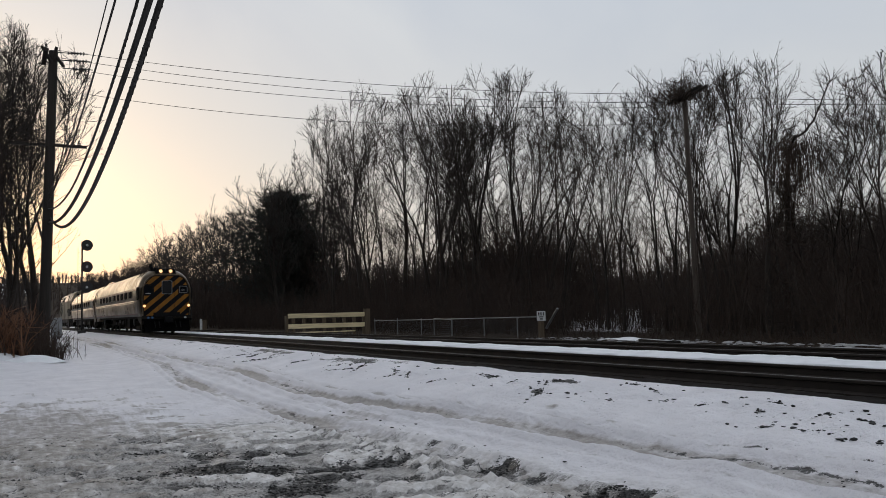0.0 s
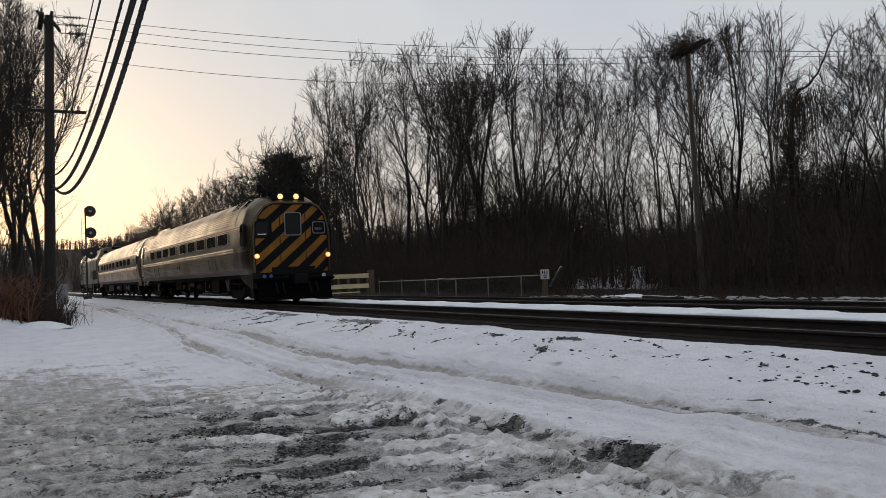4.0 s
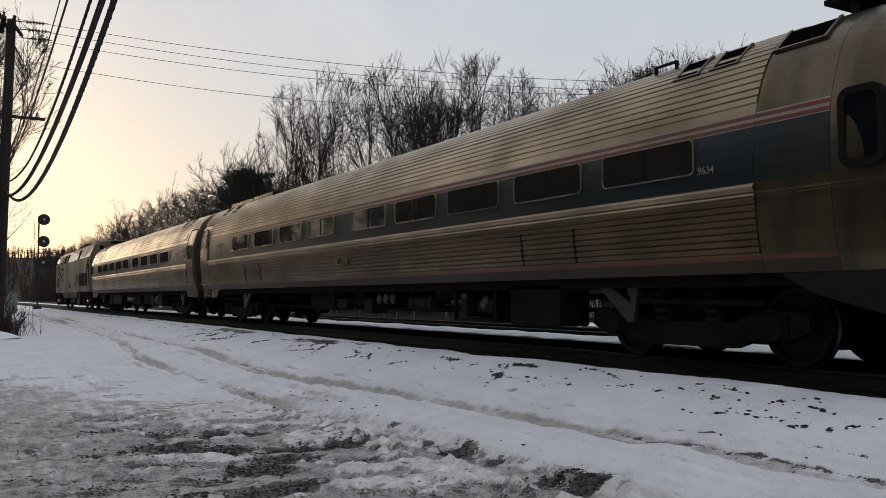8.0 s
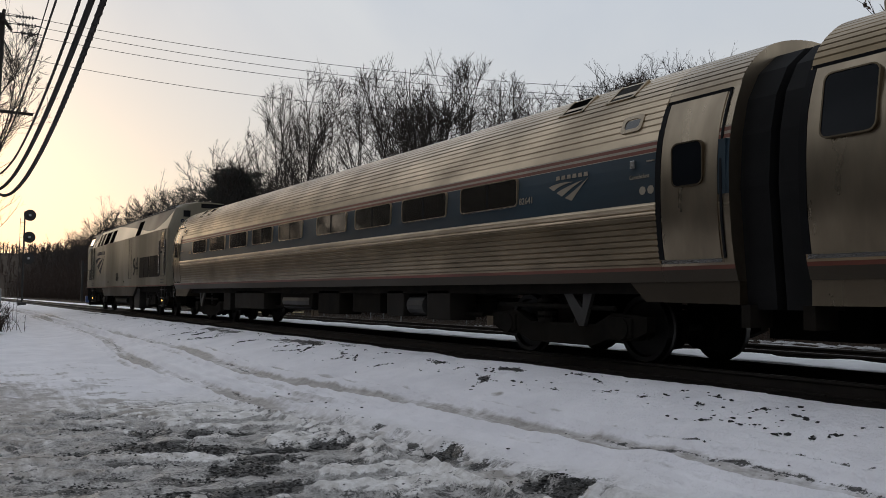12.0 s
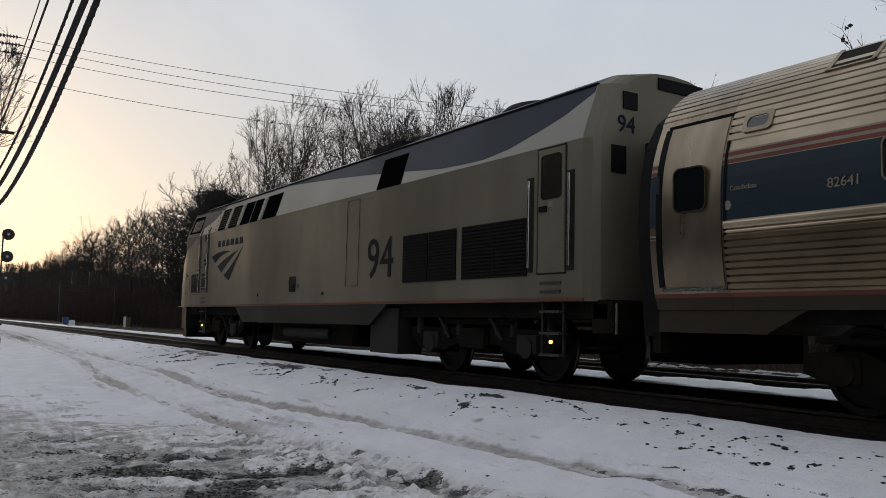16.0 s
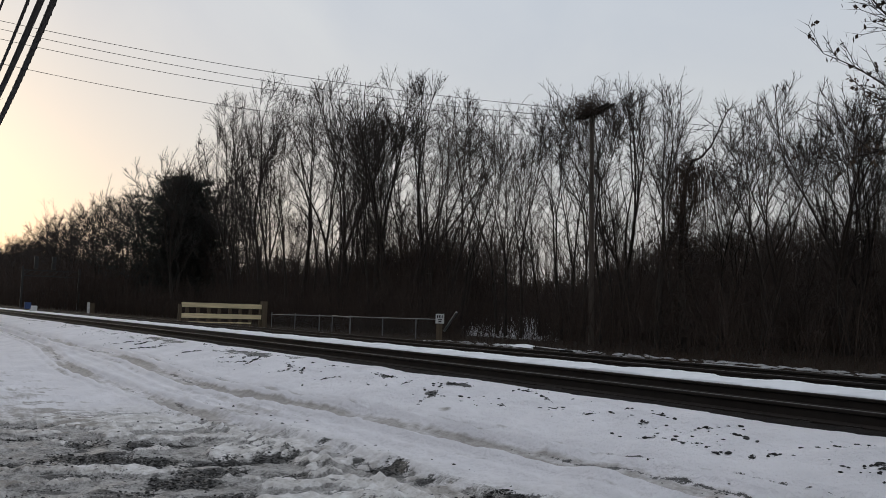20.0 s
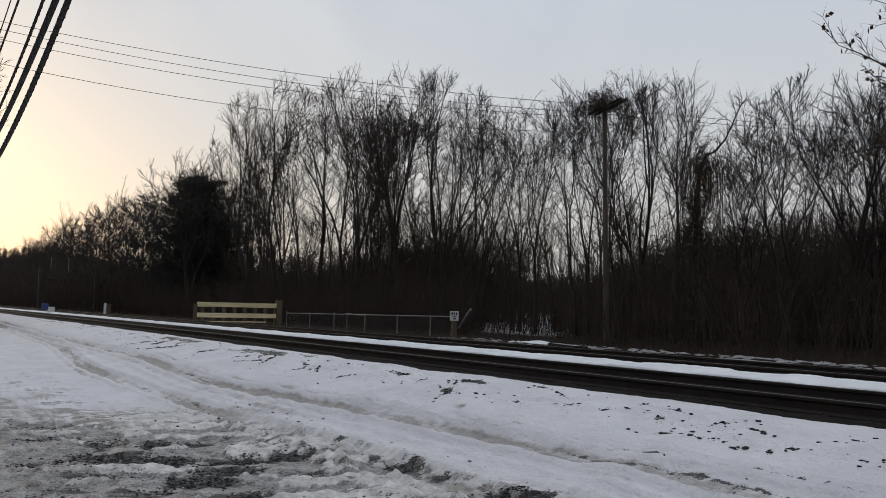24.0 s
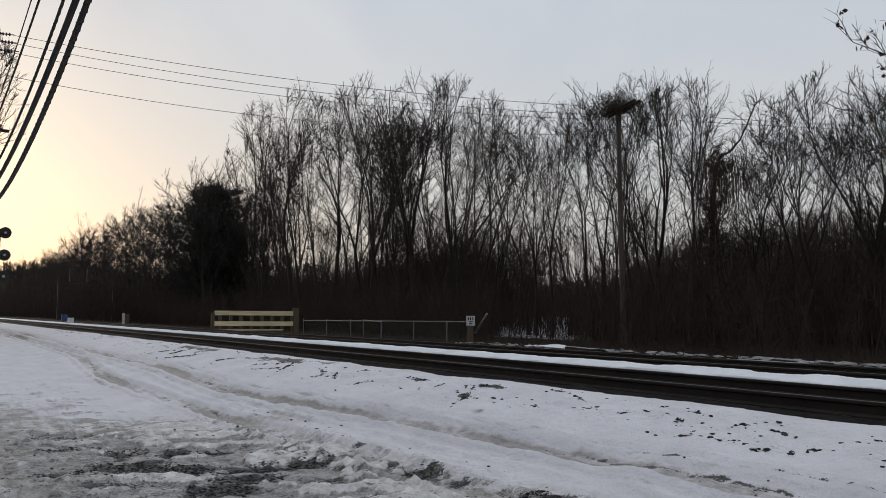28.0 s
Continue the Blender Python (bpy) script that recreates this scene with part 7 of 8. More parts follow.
thicket("roadside_brush", 1700, (-5.0, 1.7), (34, 62), (0.5, 2.0), BRUSH, 24, "tangled brown brush on the bank by the pole", None, 6, 0.018)
thicket("roadside_brush", 900, (-3.2, 2.3), (34.5, 40.5), (0.25, 1.1), BRUSH, 29, "low dark bramble at the edge of the snow", None, 7, 0.016)
thicket("russet_brush", 700, (-2.2, 0.9), (34, 41), (0.6, 1.9), RUSSET, 25, "rust-coloured dead shrub beside the snow", None, 8, 0.02)
thicket("trackside_weeds", 30, (1.5, 3.0), (34, 41), (0.4, 1.2), BRUSH, 26, "thin dry weeds standing in the snow", None, 5, 0.008)
thicket("trackside_weeds", 260, (20.2, 22.4), (5, 30), (0.2, 0.7), BRUSH, 27, "dry weeds along the snowy far edge", None, 4, 0.008)


def woodland(name, n, place, hr, seed, label, r=0.12, br=13, low=False):
    """Far woods: slender trunks with a few upswept limbs each, in one mesh."""
    rng = np.random.RandomState(seed)
    x, y = place(rng, n)
    z = ground_height(x, y, False) - 0.3
    h = rng.uniform(*hr, n)
    if low:
        a = y / x
        h *= 1 - 0.52 * smooth(0.9, 1.05, a) * (1 - smooth(2.0, 2.7, a))
    p0 = np.stack([x, y, z], 1)
    p1 = p0 + np.stack([rng.normal(0, 0.05, n) * h, rng.normal(0, 0.05, n) * h, h * 0.9], 1)
    a, b, ra, rb, tips = [p0], [p1], [np.full(n, r)], [np.full(n, r * 0.3)], []
    for _ in range(br):
        f = rng.uniform(0.2, 0.98, (n, 1))
        s = p0 + (p1 - p0) * f
        d = np.concatenate([rng.normal(0, 0.55, (n, 2)), rng.uniform(0.15, 0.75, (n, 1))], 1)
        e = s + d * (h[:, None] * np.minimum(0.36 - 0.16 * f, (1.13 - f) * 1.1))
        a.append(s), b.append(e), ra.append(np.full(n, r * 0.36)), rb.append(np.full(n, r * 0.18))
        s2 = s + (e - s) * rng.uniform(0.4, 0.9, (n, 1))
        d2 = np.concatenate([rng.normal(0, 0.6, (n, 2)), rng.uniform(0.0, 0.8, (n, 1))], 1)
        tips.append(np.column_stack([s2, s2 + d2 * h[:, None] * 0.13, np.full(n, r * 0.22), np.zeros(n)]))
    me = sticks(name, np.column_stack([np.concatenate(a), np.concatenate(b), np.concatenate(ra), np.concatenate(rb)]), np.concatenate(tips), FARWOOD)
    return tagged(new(name, me), label, "woodland", kind="stuff")


woodland("distant_woods", 1500, lambda g, n: (g.uniform(56, 150, n), g.uniform(5, 190, n)), (5.5, 9), 41, "bare dark woods covering the rise beyond the field", 0.12, 13, True)
woodland("distant_woods", 1000, lambda g, n: (g.uniform(34, 120, n), g.uniform(110, 420, n)), (9, 14), 42, "bare woods dwindling along the railway", 0.16)
woodland("distant_woods", 1300, lambda g, n: (g.uniform(-220, 120, n), g.uniform(430, 800, n)), (6, 10), 43, "far wooded ridge closing the line", 0.35, 9)
woodland("distant_woods", 360, lambda g, n: (g.uniform(-80, -9, n), g.uniform(62, 300, n)), (10, 17), 44, "bare woods on the near side of the railway", 0.16)
woodland("distant_woods", 1000, lambda g, n: (g.uniform(-44, -16, n), g.uniform(-60, 72, n)), (13, 18.5), 45, "bare woods far behind the yard", 0.35, 10)

# ---- poles, wires, signals, fences ----
def wire(name, pts, r, parent, material=CABLE, n=4):
    v, f = [], []
    p = [Vector(q) for q in pts]
    for i, q in enumerate(p):
        d = (p[min(i + 1, len(p) - 1)] - p[max(i - 1, 0)]).normalized()
        a = d.cross(Vector((0, 0, 1))).normalized()
        b = d.cross(a)
        v += [tuple(q + (a * math.cos(2 * math.pi * k / n) + b * math.sin(2 * math.pi * k / n)) * r) for k in range(n)]
    for i in range(len(p) - 1):
        f += [(i * n + k, i * n + (k + 1) % n, (i + 1) * n + (k + 1) % n, (i + 1) * n + k) for k in range(n)]
    return part(name, mesh_of(name, v, f, material, True), None, parent)


def span(a, b, sag, n=24):
    a, b = Vector(a), Vector(b)
    return [tuple(a.lerp(b, i / n) - Vector((0, 0, sag * 4 * (i / n) * (1 - i / n)))) for i in range(n + 1)]


def insulator(bm, p, d=0.25):
    for k in range(3):
        cyl(bm, (p[0], p[1], p[2] + k * 0.08), (p[0], p[1], p[2] + k * 0.08 + 0.05), 0.07, 0.04, 8)


P1 = Vector((1.85, 42.0, 0.55))
P1_TOP = 13.9
P2 = Vector((26.0, 26.8, 0.4))


def near_pole():
    ob = thing("utility_pole", "dark wooden utility pole with two crossarms among bare trees", "utility pole", m=pose(*P1))
    h = P1_TOP - P1.z
    lean = 0.30
    part("shaft", rod((0, 0, -0.5), (lean, 0, h), 0.25, 0.19, 14), POLE, ob)
    part("crossarm", boxes((-1.45, 1.72, -0.2, -0.08, 8.92, 9.04)), POLE, ob)
    part("top_arm", boxes((-0.15, 0.05, -1.2, 1.2, h - 0.35, h - 0.22)), POLE, ob)
    for p0, p1 in (((lean, -0.1, h - 0.7), (lean - 0.5, -0.25, h + 0.12)), ((lean, -0.1, h - 0.5), (lean + 0.12, -0.3, h + 0.14)), ((lean, -0.1, h - 0.1), (lean + 0.42, -0.3, h - 0.75))):
        part("top_bracket", rod(p0, p1, 0.09, 0.07, 8), POLE, ob)
    # strings of discs that hold the wires
    for k, (z, y) in enumerate(((h - 0.12, -0.3), (h - 0.42, -0.15), (h - 0.75, 0.0))):
        a = Vector((lean + 0.15 + 0.12 * k, y, z))
        b = a + Vector((1.25, -0.45, -0.06))
        st = part("strain_insulator", rod(a, b, 0.022, None, 6), IRON, ob, "string of dark insulator discs")
        for t in (0.35, 0.45, 0.55, 0.65, 0.75, 0.85):
            q = a.lerp(b, t)
            part("disc", rod(q, q + (b - a) * 0.035, 0.085, 0.05, 10), IRON, st)
    for at in [(-0.05, y, h - 0.22) for y in (-1.1, -0.5, 0.5, 1.1)] + [(0.9, -0.14, 9.04), (1.4, -0.14, 9.04)]:
        bm = bmesh.new()
        insulator(bm, at)
        part("insulator", bm, IRON, ob)
    part("equipment_box", boxes((0.3, 0.75, -0.2, 0.25, 0.3, 1.2), bevel=0.03), GALV, ob)
    part("guy_wire", rod((0.1, 0, h * 0.75), (-0.9, -0.4, 1.5), 0.012, None, 6), CABLE, ob)
    part("brace", rod((lean, 0, h - 0.9), (lean + 0.45, -0.4, h - 1.9), 0.05, 0.03, 6), POLE, ob)
    return ob


near_pole()


def far_pole():
    ob = thing("utility_pole", "grey wooden utility pole with a twig-laden top platform", "utility pole", m=pose(*P2))
    h = 9.85
    part("shaft", rod((0, 0, -0.5), (-0.12, 0.1, h), 0.125, 0.095, 12), POLE_PALE, ob)
    for dx, dz in ((-0.25, 0.0), (0.25, 0.02)):
        o = part("crossarm", boxes((-0.06, 0.06, -0.85, 0.85, -0.06, 0.06)), POLE, ob)
        o.matrix_basis = pose(dx * 0.6 - 0.1, -0.1, h + 0.25 + dz, -14, 0, 12)
    for y in (-1.1, -0.4, 0.4, 1.1):
        bm = bmesh.new()
        insulator(bm, (y * 0.5 - 0.1, -y * 0.86 + 0.1, h + 0.1 + 0.1 * y))
        part("insulator", bm, IRON, ob)
    # tangle of sticks on the arms
    rng = np.random.RandomState(9)
    n = 760
    c = np.stack([rng.normal(-0.15, 0.36, n), rng.normal(0.35, 0.55, n), h + 0.12 + np.abs(rng.normal(0, 0.36, n))], 1)
    d = rng.normal(0, 1, (n, 3)) * [1, 1, 0.8]
    d /= np.linalg.norm(d, axis=1)[:, None]
    ln = rng.uniform(0.25, 0.8, (n, 1))
    part("stick_nest", tubes("stick_nest", c - d * ln / 2, c + d * ln / 2, np.full(n, 0.009), np.full(n, 0.004), BRUSH, 3), None, ob, "untidy nest of dead sticks")
    return ob


far_pole()

lines = thing("overhead_wires", "thin power wires crossing the tracks between two poles", "wires")
for a, b, sag in (
    ((P1.x + 0.3, P1.y - 1.1, P1_TOP - 0.25), (P2.x - 0.7, P2.y + 1.0, 10.75), 0.5), ((P1.x + 0.3, P1.y - 0.5, P1_TOP - 0.4), (P2.x - 0.4, P2.y + 0.5, 10.30), 0.6),
    ((P1.x + 1.2, P1.y, P1_TOP - 0.75), (P2.x + 0.2, P2.y - 0.3, 10.0), 0.65), ((P1.x + 0.3, P1.y, 12.15), (P2.x, P2.y, 9.4), 0.8),
):
    wire("wire", span(a, b, sag), 0.011, lines)
for dy in (-0.6, 0.4):
    wire("wire", span((P2.x, P2.y + dy, 10.3), (P2.x + 26, P2.y - 22, 9.0), 0.6), 0.011, lines)

cables = thing("telephone_cables", "heavy black lashed telephone cables running along the road", "cables")

def cable_run(x_pole, z_low, y_low, bend, r, lash=0.0):
    """A sagging cable from the pole to the next one behind the yard; lash: how far a spiral wire stands out."""
    def at(y):
        return (2.10 + (x_pole - 0.25) * max(0.0, (y - 30) / 12), y, z_low + bend * (y - y_low) ** 2)
    ob = wire("cable", [at(P1.y - 46 * i / 60) for i in range(61)], r, cables, n=8)
    if lash:
        n = 900
        pts = []
        for i in range(n + 1):
            x, y, z = at(P1.y - 46 * i / n)
            w = i * 1.05
            pts.append((x + math.cos(w) * (r + lash), y, z + math.sin(w) * (r + lash)))
        wire("lashing", pts, 0.007, ob, n=3)
    return ob


cable_run(0.25, 4.72, 27.5, 0.0072, 0.048, 0.004)
cable_run(0.20, 5.30, 30.0, 0.0051, 0.055)
cable_run(0.15, 5.85, 30.0, 0.0056, 0.028, 0.003)
cable_run(0.15, 6.95, 42.0, 0.0022, 0.024)
cable_run(0.15, 7.30, 42.0, 0.0028, 0.014)


def signal_mast(x, y):
    z = float(ground_height(x, y, False))
    ob = thing("railway_signal", "black railway signal mast with three round target heads", "railway signal", m=pose(x, y, z))
    part("mast", rod((0, 0, -0.3), (0, 0, 7.75), 0.075, 0.06, 12), IRON, ob)
    part("base", boxes((-0.3, 0.3, -0.3, 0.3, -0.2, 0.25), bevel=0.03), IRON, ob)
    lad = part("ladder", boxes((-0.32, -0.29, 0.25, 0.28, 0.1, 7.2), (0.02, 0.05, 0.25, 0.28, 0.1, 7.2)), IRON, ob)
    for k in range(22):
        part("rung", boxes((-0.3, 0.03, 0.255, 0.275, 0.3 + 0.31 * k, 0.32 + 0.31 * k)), IRON, lad)
    for zz in (7.42, 5.60, 3.86):
        h = part("signal_head", rod((0.36, -0.18, zz), (0.36, -0.22, zz), 0.47, 0.47, 28), IRON, ob, "round black signal target")
        part("lamp_case", boxes((0.16, 0.56, -0.16, 0.22, zz - 0.22, zz + 0.22), bevel=0.04), IRON, h)
        hood = part("lens_hood", rod((0.36, -0.20, zz), (0.36, -0.42, zz), 0.14, 0.13, 16), IRON, h)
        part("lens", rod((0.36, -0.415, zz), (0.36, -0.425, zz), 0.10, 0.10, 16), LENS_CLEAR, hood)
        part("bracket", boxes((0.0, 0.3, -0.06, 0.06, zz - 0.06, zz + 0.06)), IRON, h)
    return ob


signal_mast(6.35, 78.0)


def guardrail():
    gx0, gx1, gy = 14.75, 19.45, 47.5
    ob = thing("wooden_barrier", "pale new lumber barrier of wide rails on brown posts", "barrier", m=pose(0, gy, 0.58))
    for z0, z1 in ((0.86, 1.12), (0.26, 0.52)):
        part("rail_board", boxes((gx0, gx1, -0.06, 0.0, z0, z1), bevel=0.008), LUMBER, ob, "pale unweathered lumber rail")
    part("kick_board", boxes((gx0, gx1 - 0.6, -0.05, 0.0, 0.0, 0.06)), LUMBER, ob)
    for k in range(8):
        x = gx0 + 0.35 + k * 0.62
        part("post", boxes((x - 0.08, x + 0.08, 0.0, 0.16, -0.5, 1.02), bevel=0.01), LUMBER_DARK, ob)
    part("end_post", boxes((gx1, gx1 + 0.32, -0.15, 0.16, -0.5, 1.32), bevel=0.015), LUMBER_DARK, ob, "thick brown end post")
    part("end_post", boxes((gx0 - 0.15, gx0, -0.1, 0.16, -0.5, 1.0), bevel=0.015), LUMBER_DARK, ob)
    return ob


guardrail()


def fence():
    fx, y0, y1, zb, zt = 20.3, 29.9, 48.0, 0.35, 1.27
    ob = thing("chain_link_fence", "low galvanised chain-link fence with a sagging gate", "fence", m=pose(fx, 0, 0))
    part("top_rail", rod((0, y0, zt), (0, y1, zt - 0.12), 0.024, None, 8), GALV, ob)
    for y in (31.9, 34.8, 38.0, 41.5, 44.6, 47.9):
        part("post", rod((0, y, -0.1), (0, y, zt + 0.02), 0.03, None, 8), GALV, ob)
    gate = part("gate_frame", rod((-0.25, 39.5, zt - 0.02), (-0.45, 37.2, zt - 0.08), 0.024, None, 8), GALV, ob, "open gate leaf of bent tube")
    part("gate_tube", rod((-0.45, 37.2, zt - 0.08), (-0.45, 37.2, 0.40), 0.024, None, 8), GALV, gate)
    part("gate_tube", rod((-0.25, 39.5, zt - 0.02), (-0.25, 39.5, 0.40), 0.024, None, 8), GALV, gate)
    a, b = [], []
    step = 0.11
    n = int((y1 - y0) / step)
    for i in range(-8, n):
        for s in (1, -1):
            ya, yb = y0 + i * step, y0 + i * step + (zt - zb) * 1.0
            if s < 0:
                ya, yb = yb, ya
            if min(ya, yb) < y0 or max(ya, yb) > y1:
                continue
            a.append((0, ya, zb))
            b.append((0, yb, zt - 0.03))
    k = len(a)
    f = part("wire_mesh", tubes("wire_mesh", a, b, np.full(k, 0.0013), np.full(k, 0.0013), GALV, 3), None, ob)
    f["kind"] = "stuff"
    return ob


fence()


def sign_post():
    ob = thing("trackside_sign", "small white marker sign on a thick post", "sign", m=pose(20.1, 29.75, 0.35))
    part("post", boxes((-0.09, 0.09, -0.09, 0.09, -0.4, 0.92), bevel=0.01), LUMBER_DARK, ob)
    o = part("sign_plate", boxes((-0.18, 0.18, -0.012, 0.012, 0.76, 1.16), bevel=0.004), WHITE, ob)
    o.matrix_basis = pose(-0.06, -0.11, 0, 0, 0, -30)
    part("sign_bars", boxes((-0.12, -0.07, -0.017, -0.01, 0.98, 1.11), (-0.03, 0.02, -0.017, -0.01, 0.98, 1.11), (0.07, 0.11, -0.017, -0.01, 0.98, 1.11), (-0.08, 0.09, -0.017, -0.01, 0.90, 0.94), (-0.06, 0.07, -0.017, -0.01, 0.81, 0.86)), BLACK, o)
    part("brace", rod((0.05, -0.3, 0.45), (0.05, -1.15, 1.25), 0.05, 0.05, 8), GALV, ob)
    return ob


sign_post()


def marker_post():
    ob = thing("marker_post", "short white post standing beside the railway", "post", m=pose(17.3, 83.0, 0.45))
    part("post", boxes((-0.14, 0.06, -0.1, 0.1, -0.3, 1.05), bevel=0.015), WHITE, ob)
    part("backing", boxes((0.06, 0.5, 0.0, 0.15, -0.3, 0.98), bevel=0.015), LUMBER_DARK, ob)


marker_post()


def switch_stand():
    ob = thing("switch_machine", "small blue and white machine beside the track", "switch machine", m=pose(11.25, 73.0, 0.62))
    part("case", boxes((-0.35, 0.15, -0.2, 0.2, 0.0, 0.5), bevel=0.04), WHITE, ob)
    part("cover", boxes((-0.75, -0.3, -0.2, 0.2, 0.25, 0.75), bevel=0.04), BLUE_PAINT, ob)


switch_stand()


def signal_bridge():
    ob = thing("signal_bridge", "dark steel signal bridge far along the line", "signal bridge", m=pose(0, 120, 0.6))
    for x in (16.8, 23.6):
        part("upright", boxes((x - 0.12, x + 0.12, -0.12, 0.12, -0.5, 5.2)), IRON, ob)
        part("upright", boxes((x - 0.05, x + 0.05, 0.5, 0.6, -0.5, 5.0)), IRON, ob)
    part("beam", boxes((16.7, 23.7, -0.1, 0.1, 4.7, 4.85), (16.7, 23.7, -0.1, 0.1, 4.0, 4.12)), IRON, ob)
    bm = bmesh.new()
    for k in range(8):
        cyl(bm, (16.8 + k * 0.85, 0, 4.05), (16.8 + (k + 1) * 0.85, 0, 4.8), 0.04, 0.04, 6)
    part("lattice", bm, IRON, ob)
    for x in (18.3, 20.4):
        h = part("signal_head", boxes((x - 0.25, x + 0.25, -0.3, 0.1, 5.0, 6.6), bevel=0.05), IRON, ob)
        part("signal_stem", rod((x, 0, 4.8), (x, 0, 5.1), 0.06, None, 8), IRON, h)


signal_bridge()


def spare_rails():
    """Timbers and rails left on the far edge, with snow on them."""
    for x, y, ln, a in ((18.9, 21.2, 2.4, -20), (17.4, 12.9, 2.6, -8)):
        z = float(ground_height(x, y, False))
        ob = thing("stacked_ties", "old dark railway ties dusted with snow", "railway ties", "old ties", pose(x, y, z, 0, 0, a))
        part("tie", boxes((-0.3, -0.05, -ln / 2, ln / 2, -0.06, 0.13), bevel=0.015), TIE, ob)
        part("tie", boxes((0.0, 0.25, -ln / 2 + 0.2, ln / 2 + 0.15, -0.04, 0.11), bevel=0.015), TIE, ob)
        part("snow_dusting", boxes((-0.28, -0.07, -ln / 2 + 0.1, ln / 2 - 0.3, 0.13, 0.140), bevel=0.003), OLD_SNOW, ob)


spare_rails()


def snow_bank(x, y, rx, ry, h, seed):
    n, v, f = 22, [], []
    z = float(ground_height(x, y, False))
    for j in range(8):
        t = j / 7
        for k in range(n):
            a = 2 * math.pi * k / n
            w = 1 + 0.35 * float(fbm(math.cos(a) * 2 + seed, math.sin(a) * 2, 1.0, 3, seed))
            v.append((x + rx * (1 - t) * w * math.cos(a), y + ry * (1 - t) * w * math.sin(a), z - 0.05 + (h + 0.05) * (1 - (1 - t) ** 2) * (1 + 0.3 * float(fbm(t * 3 + k, a, 1.0, 2, seed)))))
    for j in range(7):
        for k in range(n):
            f.append((j * n + k, j * n + (k + 1) % n, (j + 1) * n + (k + 1) % n, (j + 1) * n + k))
    tagged(new("snow_bank", mesh_of("snow_bank", v, f, SNOW, True)), "small heap of old snow", "snow heap", "snow heaps")


def snow_scraps():
    """Broken scraps of old snow among the weeds of the far edge."""
    rng = np.random.RandomState(8)
    n = 330
    y = rng.uniform(7.0, 30.0, n)
    x = 20.2 + rng.normal(0, 0.45, n)
    ico = bmesh.new()
    bmesh.ops.create_icosphere(ico, subdivisions=1, radius=1)
    bv = np.array([v.co[:] for v in ico.verts])
    bf = np.array([[v.index for v in f.verts] for f in ico.faces])
    ico.free()
    r = 0.03 + 0.12 * rng.rand(n) ** 2
    v = bv[None] * (1 + 0.2 * rng.normal(size=(n, len(bv), 1))) * r[:, None, None] * np.array([0.7, 1.6, 0.35])
    v += np.stack([x, y, ground_height(x, y)], 1)[:, None]
    f = bf[None] + (np.arange(n) * len(bv))[:, None, None]
    tagged(new("snow_scraps", mesh_of("snow_scraps", v.reshape(-1, 3), f.reshape(-1, 3), OLD_SNOW, True)), "scraps of old snow among dry weeds", "snow", kind="stuff")


snow_scraps()


for row in ((20.5, 24.8, 0.40, 2.2, 0.07, 3), (21.3, 25.6, 0.35, 0.9, 0.07, 5), (-0.6, 34.6, 1.6, 1.2, 0.35, 6), (1.1, 33.5, 1.2, 1.0, 0.22, 7)):
    snow_bank(*row)


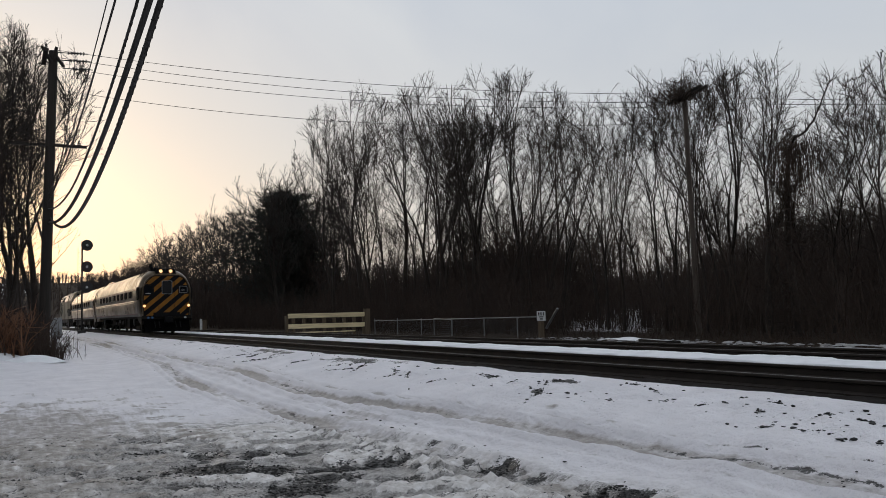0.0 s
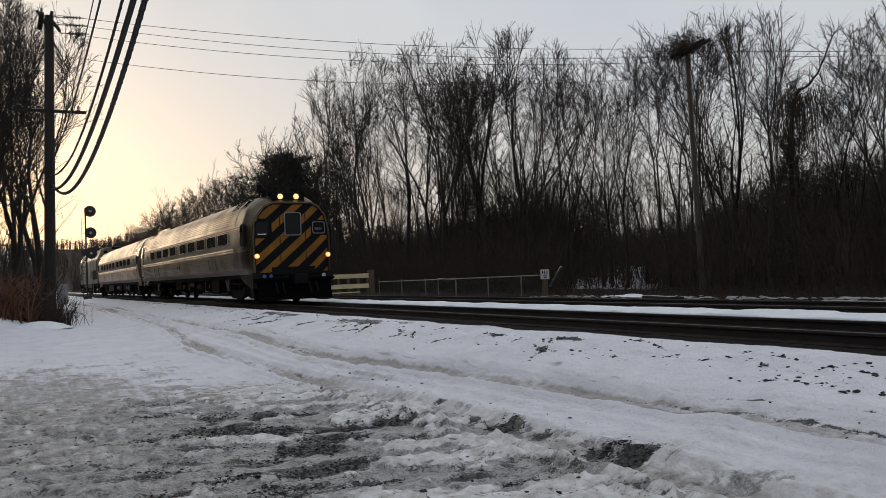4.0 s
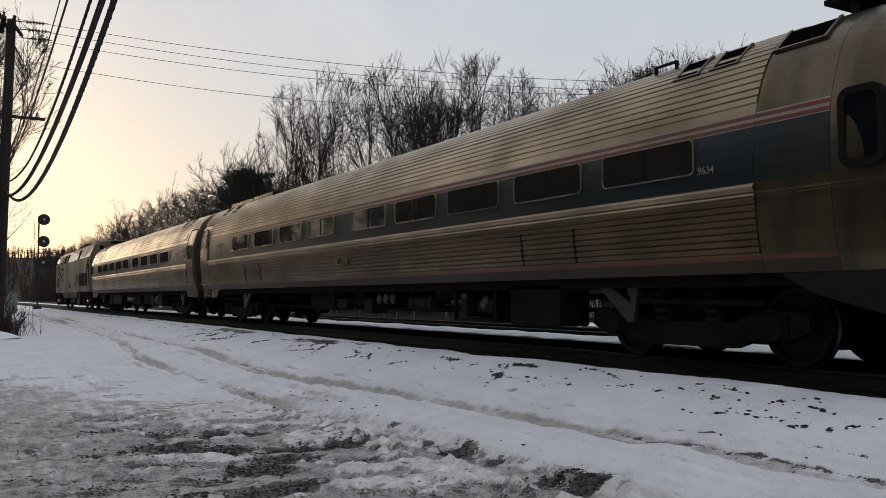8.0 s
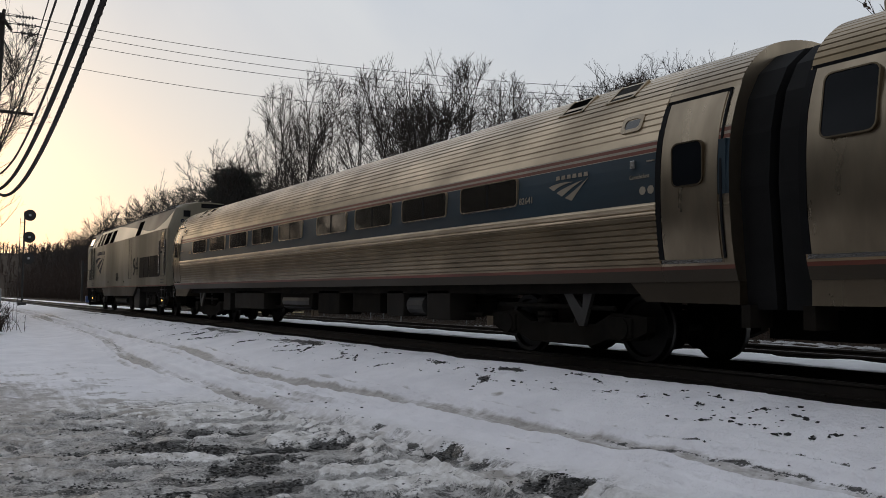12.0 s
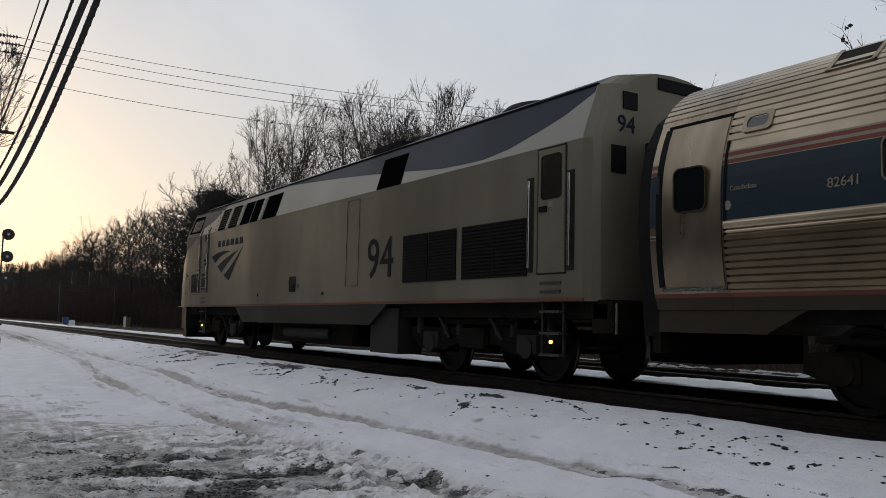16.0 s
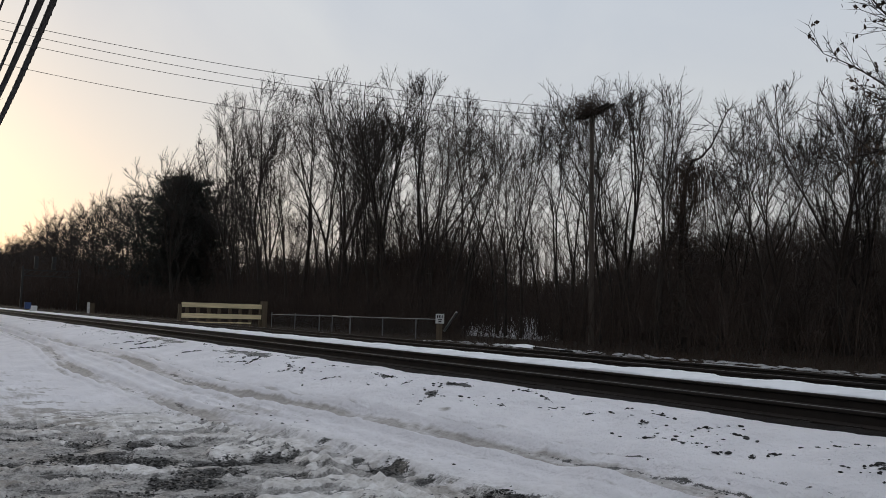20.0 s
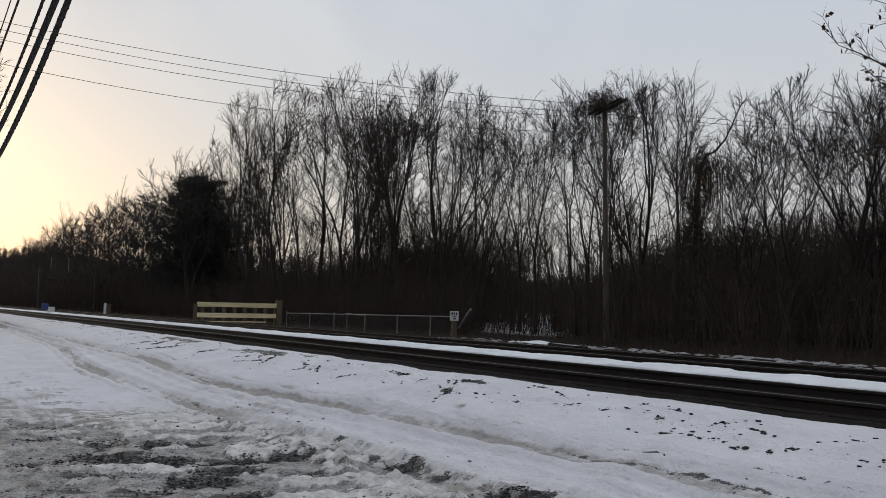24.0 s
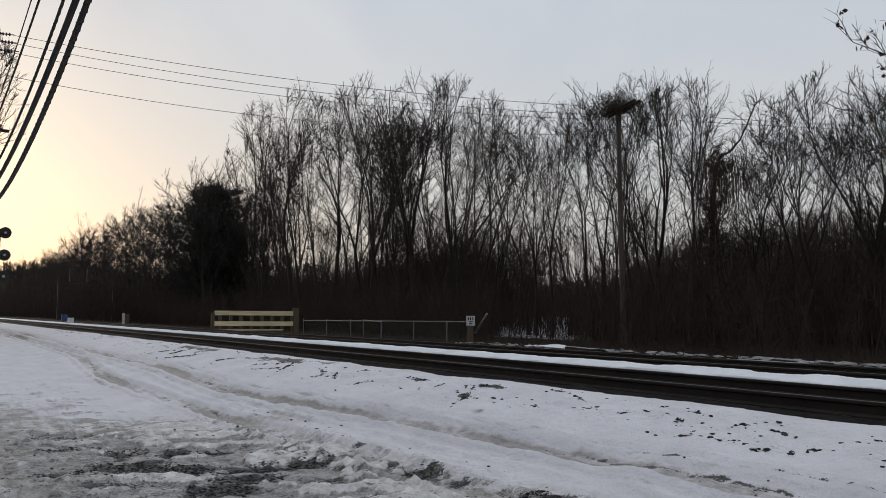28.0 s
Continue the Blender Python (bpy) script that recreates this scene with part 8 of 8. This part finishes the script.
def vine_snag():
    """A broken trunk hung with vines, with one long leaning limb."""
    x, y = 25.2, 21.1
    z = float(ground_height(x, y, False))
    ob = thing("vine_covered_snag", "broken dead trunk smothered in hanging vines", "dead tree", m=pose(x, y, z))
    part("trunk", tubes("trunk", [(0, 0, -0.2), (0.1, 0.35, 3.2), (0.1, 0.25, 5.4), (0, 0, 6.7)], [(0.1, 0.35, 3.2), (0.1, 0.25, 5.4), (0, 0, 6.7), (-0.05, -0.35, 7.15)], [0.17, 0.12, 0.09, 0.06], [0.12, 0.09, 0.06, 0.05], BARK, 8), None, ob)
    rng = np.random.RandomState(31)
    knots = np.array([(-0.05, -0.35, 7.1), (-0.07, -0.75, 7.15), (-0.1, -1.15, 7.5), (-0.15, -1.5, 7.95), (-0.2, -1.8, 8.4), (-0.25, -2.05, 8.85)])
    at = np.linspace(0, 5, 14)
    spine = np.stack([np.interp(at, range(6), knots[:, c]) for c in range(3)], 1) + rng.normal(0, 0.025, (14, 3))
    r = np.linspace(0.05, 0.010, len(spine))
    limb = np.column_stack([spine[:-1], spine[1:], r[:-1], r[1:]])
    k = rng.randint(0, len(spine) - 1, 46)
    s0 = spine[k] + (spine[k + 1] - spine[k]) * rng.rand(46, 1)
    s1 = s0 + np.stack([rng.normal(0, 0.35, 46), rng.normal(0.05, 0.4, 46), rng.uniform(0.1, 0.95, 46)], 1)
    part("limb", sticks("limb", limb, np.column_stack([s0, s1, np.full(46, 0.012), np.zeros(46)]), BARK, 5), None, ob)
    n = 110
    c = np.stack([rng.normal(0, 0.3, n), rng.normal(-0.25, 0.42, n), 7.25 - rng.rand(n) * 0.7], 1)
    mid = c + np.stack([rng.normal(0, 0.2, n), rng.normal(0, 0.22, n), -rng.uniform(0.2, 0.8, n)], 1)
    e = mid + np.stack([rng.normal(0, 0.12, n), rng.normal(0, 0.15, n), -rng.uniform(0.3, 1.6, n)], 1)
    part("vines", tubes("vines", np.concatenate([c, mid]), np.concatenate([mid, e]), np.full(2 * n, 0.014), np.full(2 * n, 0.009), BRUSH, 3), None, ob)["kind"] = "stuff"
    n = 640
    h = 6.9 * rng.rand(n) ** 0.9
    c = np.stack([rng.normal(0, 0.2, n), np.interp(h, (0, 3.2, 5.4, 6.9), (0, 0.35, 0.25, -0.1)) + rng.normal(0, 0.2, n), h], 1)
    e = c + rng.normal(0, 0.24, (n, 3))
    part("vine_tangle", tubes("vine_tangle", c, e, np.full(n, 0.022), np.full(n, 0.010), BRUSH, 3), None, ob)["kind"] = "stuff"


vine_snag()


def leafy_branch_tree():
    """An oak whose long drooping limbs still hold dead leaves."""
    x, y = 24.4, 10.45
    z = float(ground_height(x, y, False))
    rng = random.Random(5)
    ob = thing("oak_tree", "spreading oak with long limbs still holding dead leaves", "tree", m=pose(x, y, z))
    trunk, limbs, twigs = [], [], []
    stops = wander(rng, trunk, Vector((0, 0, -0.3)), Vector((0, 0, 1)), 12.5, 0.26, 0.05, 14, 0.03, 0.02)
    turn = 1.2
    for k in range(26):
        turn += 2.4
        f = 4.6 + 9.2 * k / 25
        i = min(13, int(f))
        q, r = stops[i][0].lerp(stops[i + 1][0], f - i), stops[i][2]
        d = Vector((math.cos(turn), math.sin(turn), rng.uniform(-0.05, 0.35))).normalized()
        ln = (4.9 - 0.26 * abs(f - 8.5)) * rng.uniform(0.75, 1.1)
        bough = wander(rng, limbs, q, d, ln, min(0.055, r * 0.5), 0.010, 9, 0.10, 0.035)
        for j in range(2, 10):
            for _ in range(2):
                g, gd, gr = bough[j]
                nd = (aside(rng, gd, 0.4, 0.9) + Vector((0, 0, 0.12))).normalized()
                m = rng.uniform(0.5, 1.25) * (1.25 - 0.06 * j)
                spray = wander(rng, limbs, g, nd, m, max(0.010, gr * 0.45), 0.008, 3, 0.12, 0.05)
                for w in range(6):
                    o, od, _r = spray[rng.randint(1, 3)]
                    t = (aside(rng, od, 0.3, 0.9) + Vector((0, 0, 0.15))).normalized()
                    twigs.append((o[:], (o + t * rng.uniform(0.2, 0.55))[:], 0.008))
    part("trunk", sticks("trunk", trunk, [], BARK, 8), None, ob)
    part("crown", sticks("crown", limbs, twigs, TWIG, 3), None, ob)
    v, f = [], []
    for row in twigs:
        if rng.random() > 0.2:
            continue
        for _ in range(rng.randint(1, 3)):
            p = Vector(row[1]) + Vector((rng.gauss(0, 0.05), rng.gauss(0, 0.05), rng.gauss(0, 0.05)))
            a = Vector((rng.gauss(0, 1), rng.gauss(0, 1), rng.gauss(-0.8, 1))).normalized()
            b = a.cross(Vector((rng.gauss(0, 1), rng.gauss(0, 1), rng.gauss(0, 1)))).normalized()
            o = len(v)
            for q in (p, p + a * 0.08 + b * 0.05, p + a * 0.16, p + a * 0.08 - b * 0.05 + Vector((0, 0, -0.02))):
                v.append(tuple(q))
            f.append((o, o + 1, o + 2, o + 3))
    part("leaves", mesh_of("leaves", v, f, DEAD_LEAF), None, ob, "curled brown leaves")


leafy_branch_tree()

# ---- what moves ----
TRAIN = [
    (0.0, 53.45), (0.5, 50.70), (1.0, 47.58), (1.5, 44.70), (2.0, 41.58), (2.5, 38.32), (4.5, 26.01), (5.0, 22.92), (5.5, 19.76), (6.0, 16.64), (6.5, 13.51), (7.0, 10.29), (7.5, 7.19),
    (8.0, 4.22), (8.5, 1.21), (9.0, -1.81), (9.5, -4.87), (10.0, -7.92), (10.5, -10.95), (11.0, -13.92), (11.5, -16.95), (12.0, -19.99), (12.5, -22.98), (14.5, -35.12), (15.0, -38.16), (15.5, -41.33), (16.0, -44.49),
    (16.5, -47.72), (17.0, -50.96), (17.5, -54.22), (18.0, -57.45), (18.5, -60.73), (19.0, -64.01), (19.5, -67.31), (20.0, -70.61), (22.0, -83.8), (25.0, -103.6), (28.0, -123.4),
]


def motions():
    for ob, off in ((CAB, 0.0), (COACH, 26.40), (LOCOMOTIVE, 52.50)):
        walk(ob, [(t, pose(TRACK_X, s + off, RAIL_Z)) for t, s in TRAIN])
    ts = [k / 10 for k in range(281)]
    pos = np.interp(ts, [t for t, _ in TRAIN], [s for _, s in TRAIN])
    for ob, y, r in TURNING:
        walk(ob, [(t, Matrix.Translation((0, y, r)) @ Matrix.Rotation(-(s - pos[0]) / r, 4, "X")) for t, s in zip(ts, pos)])


motions()
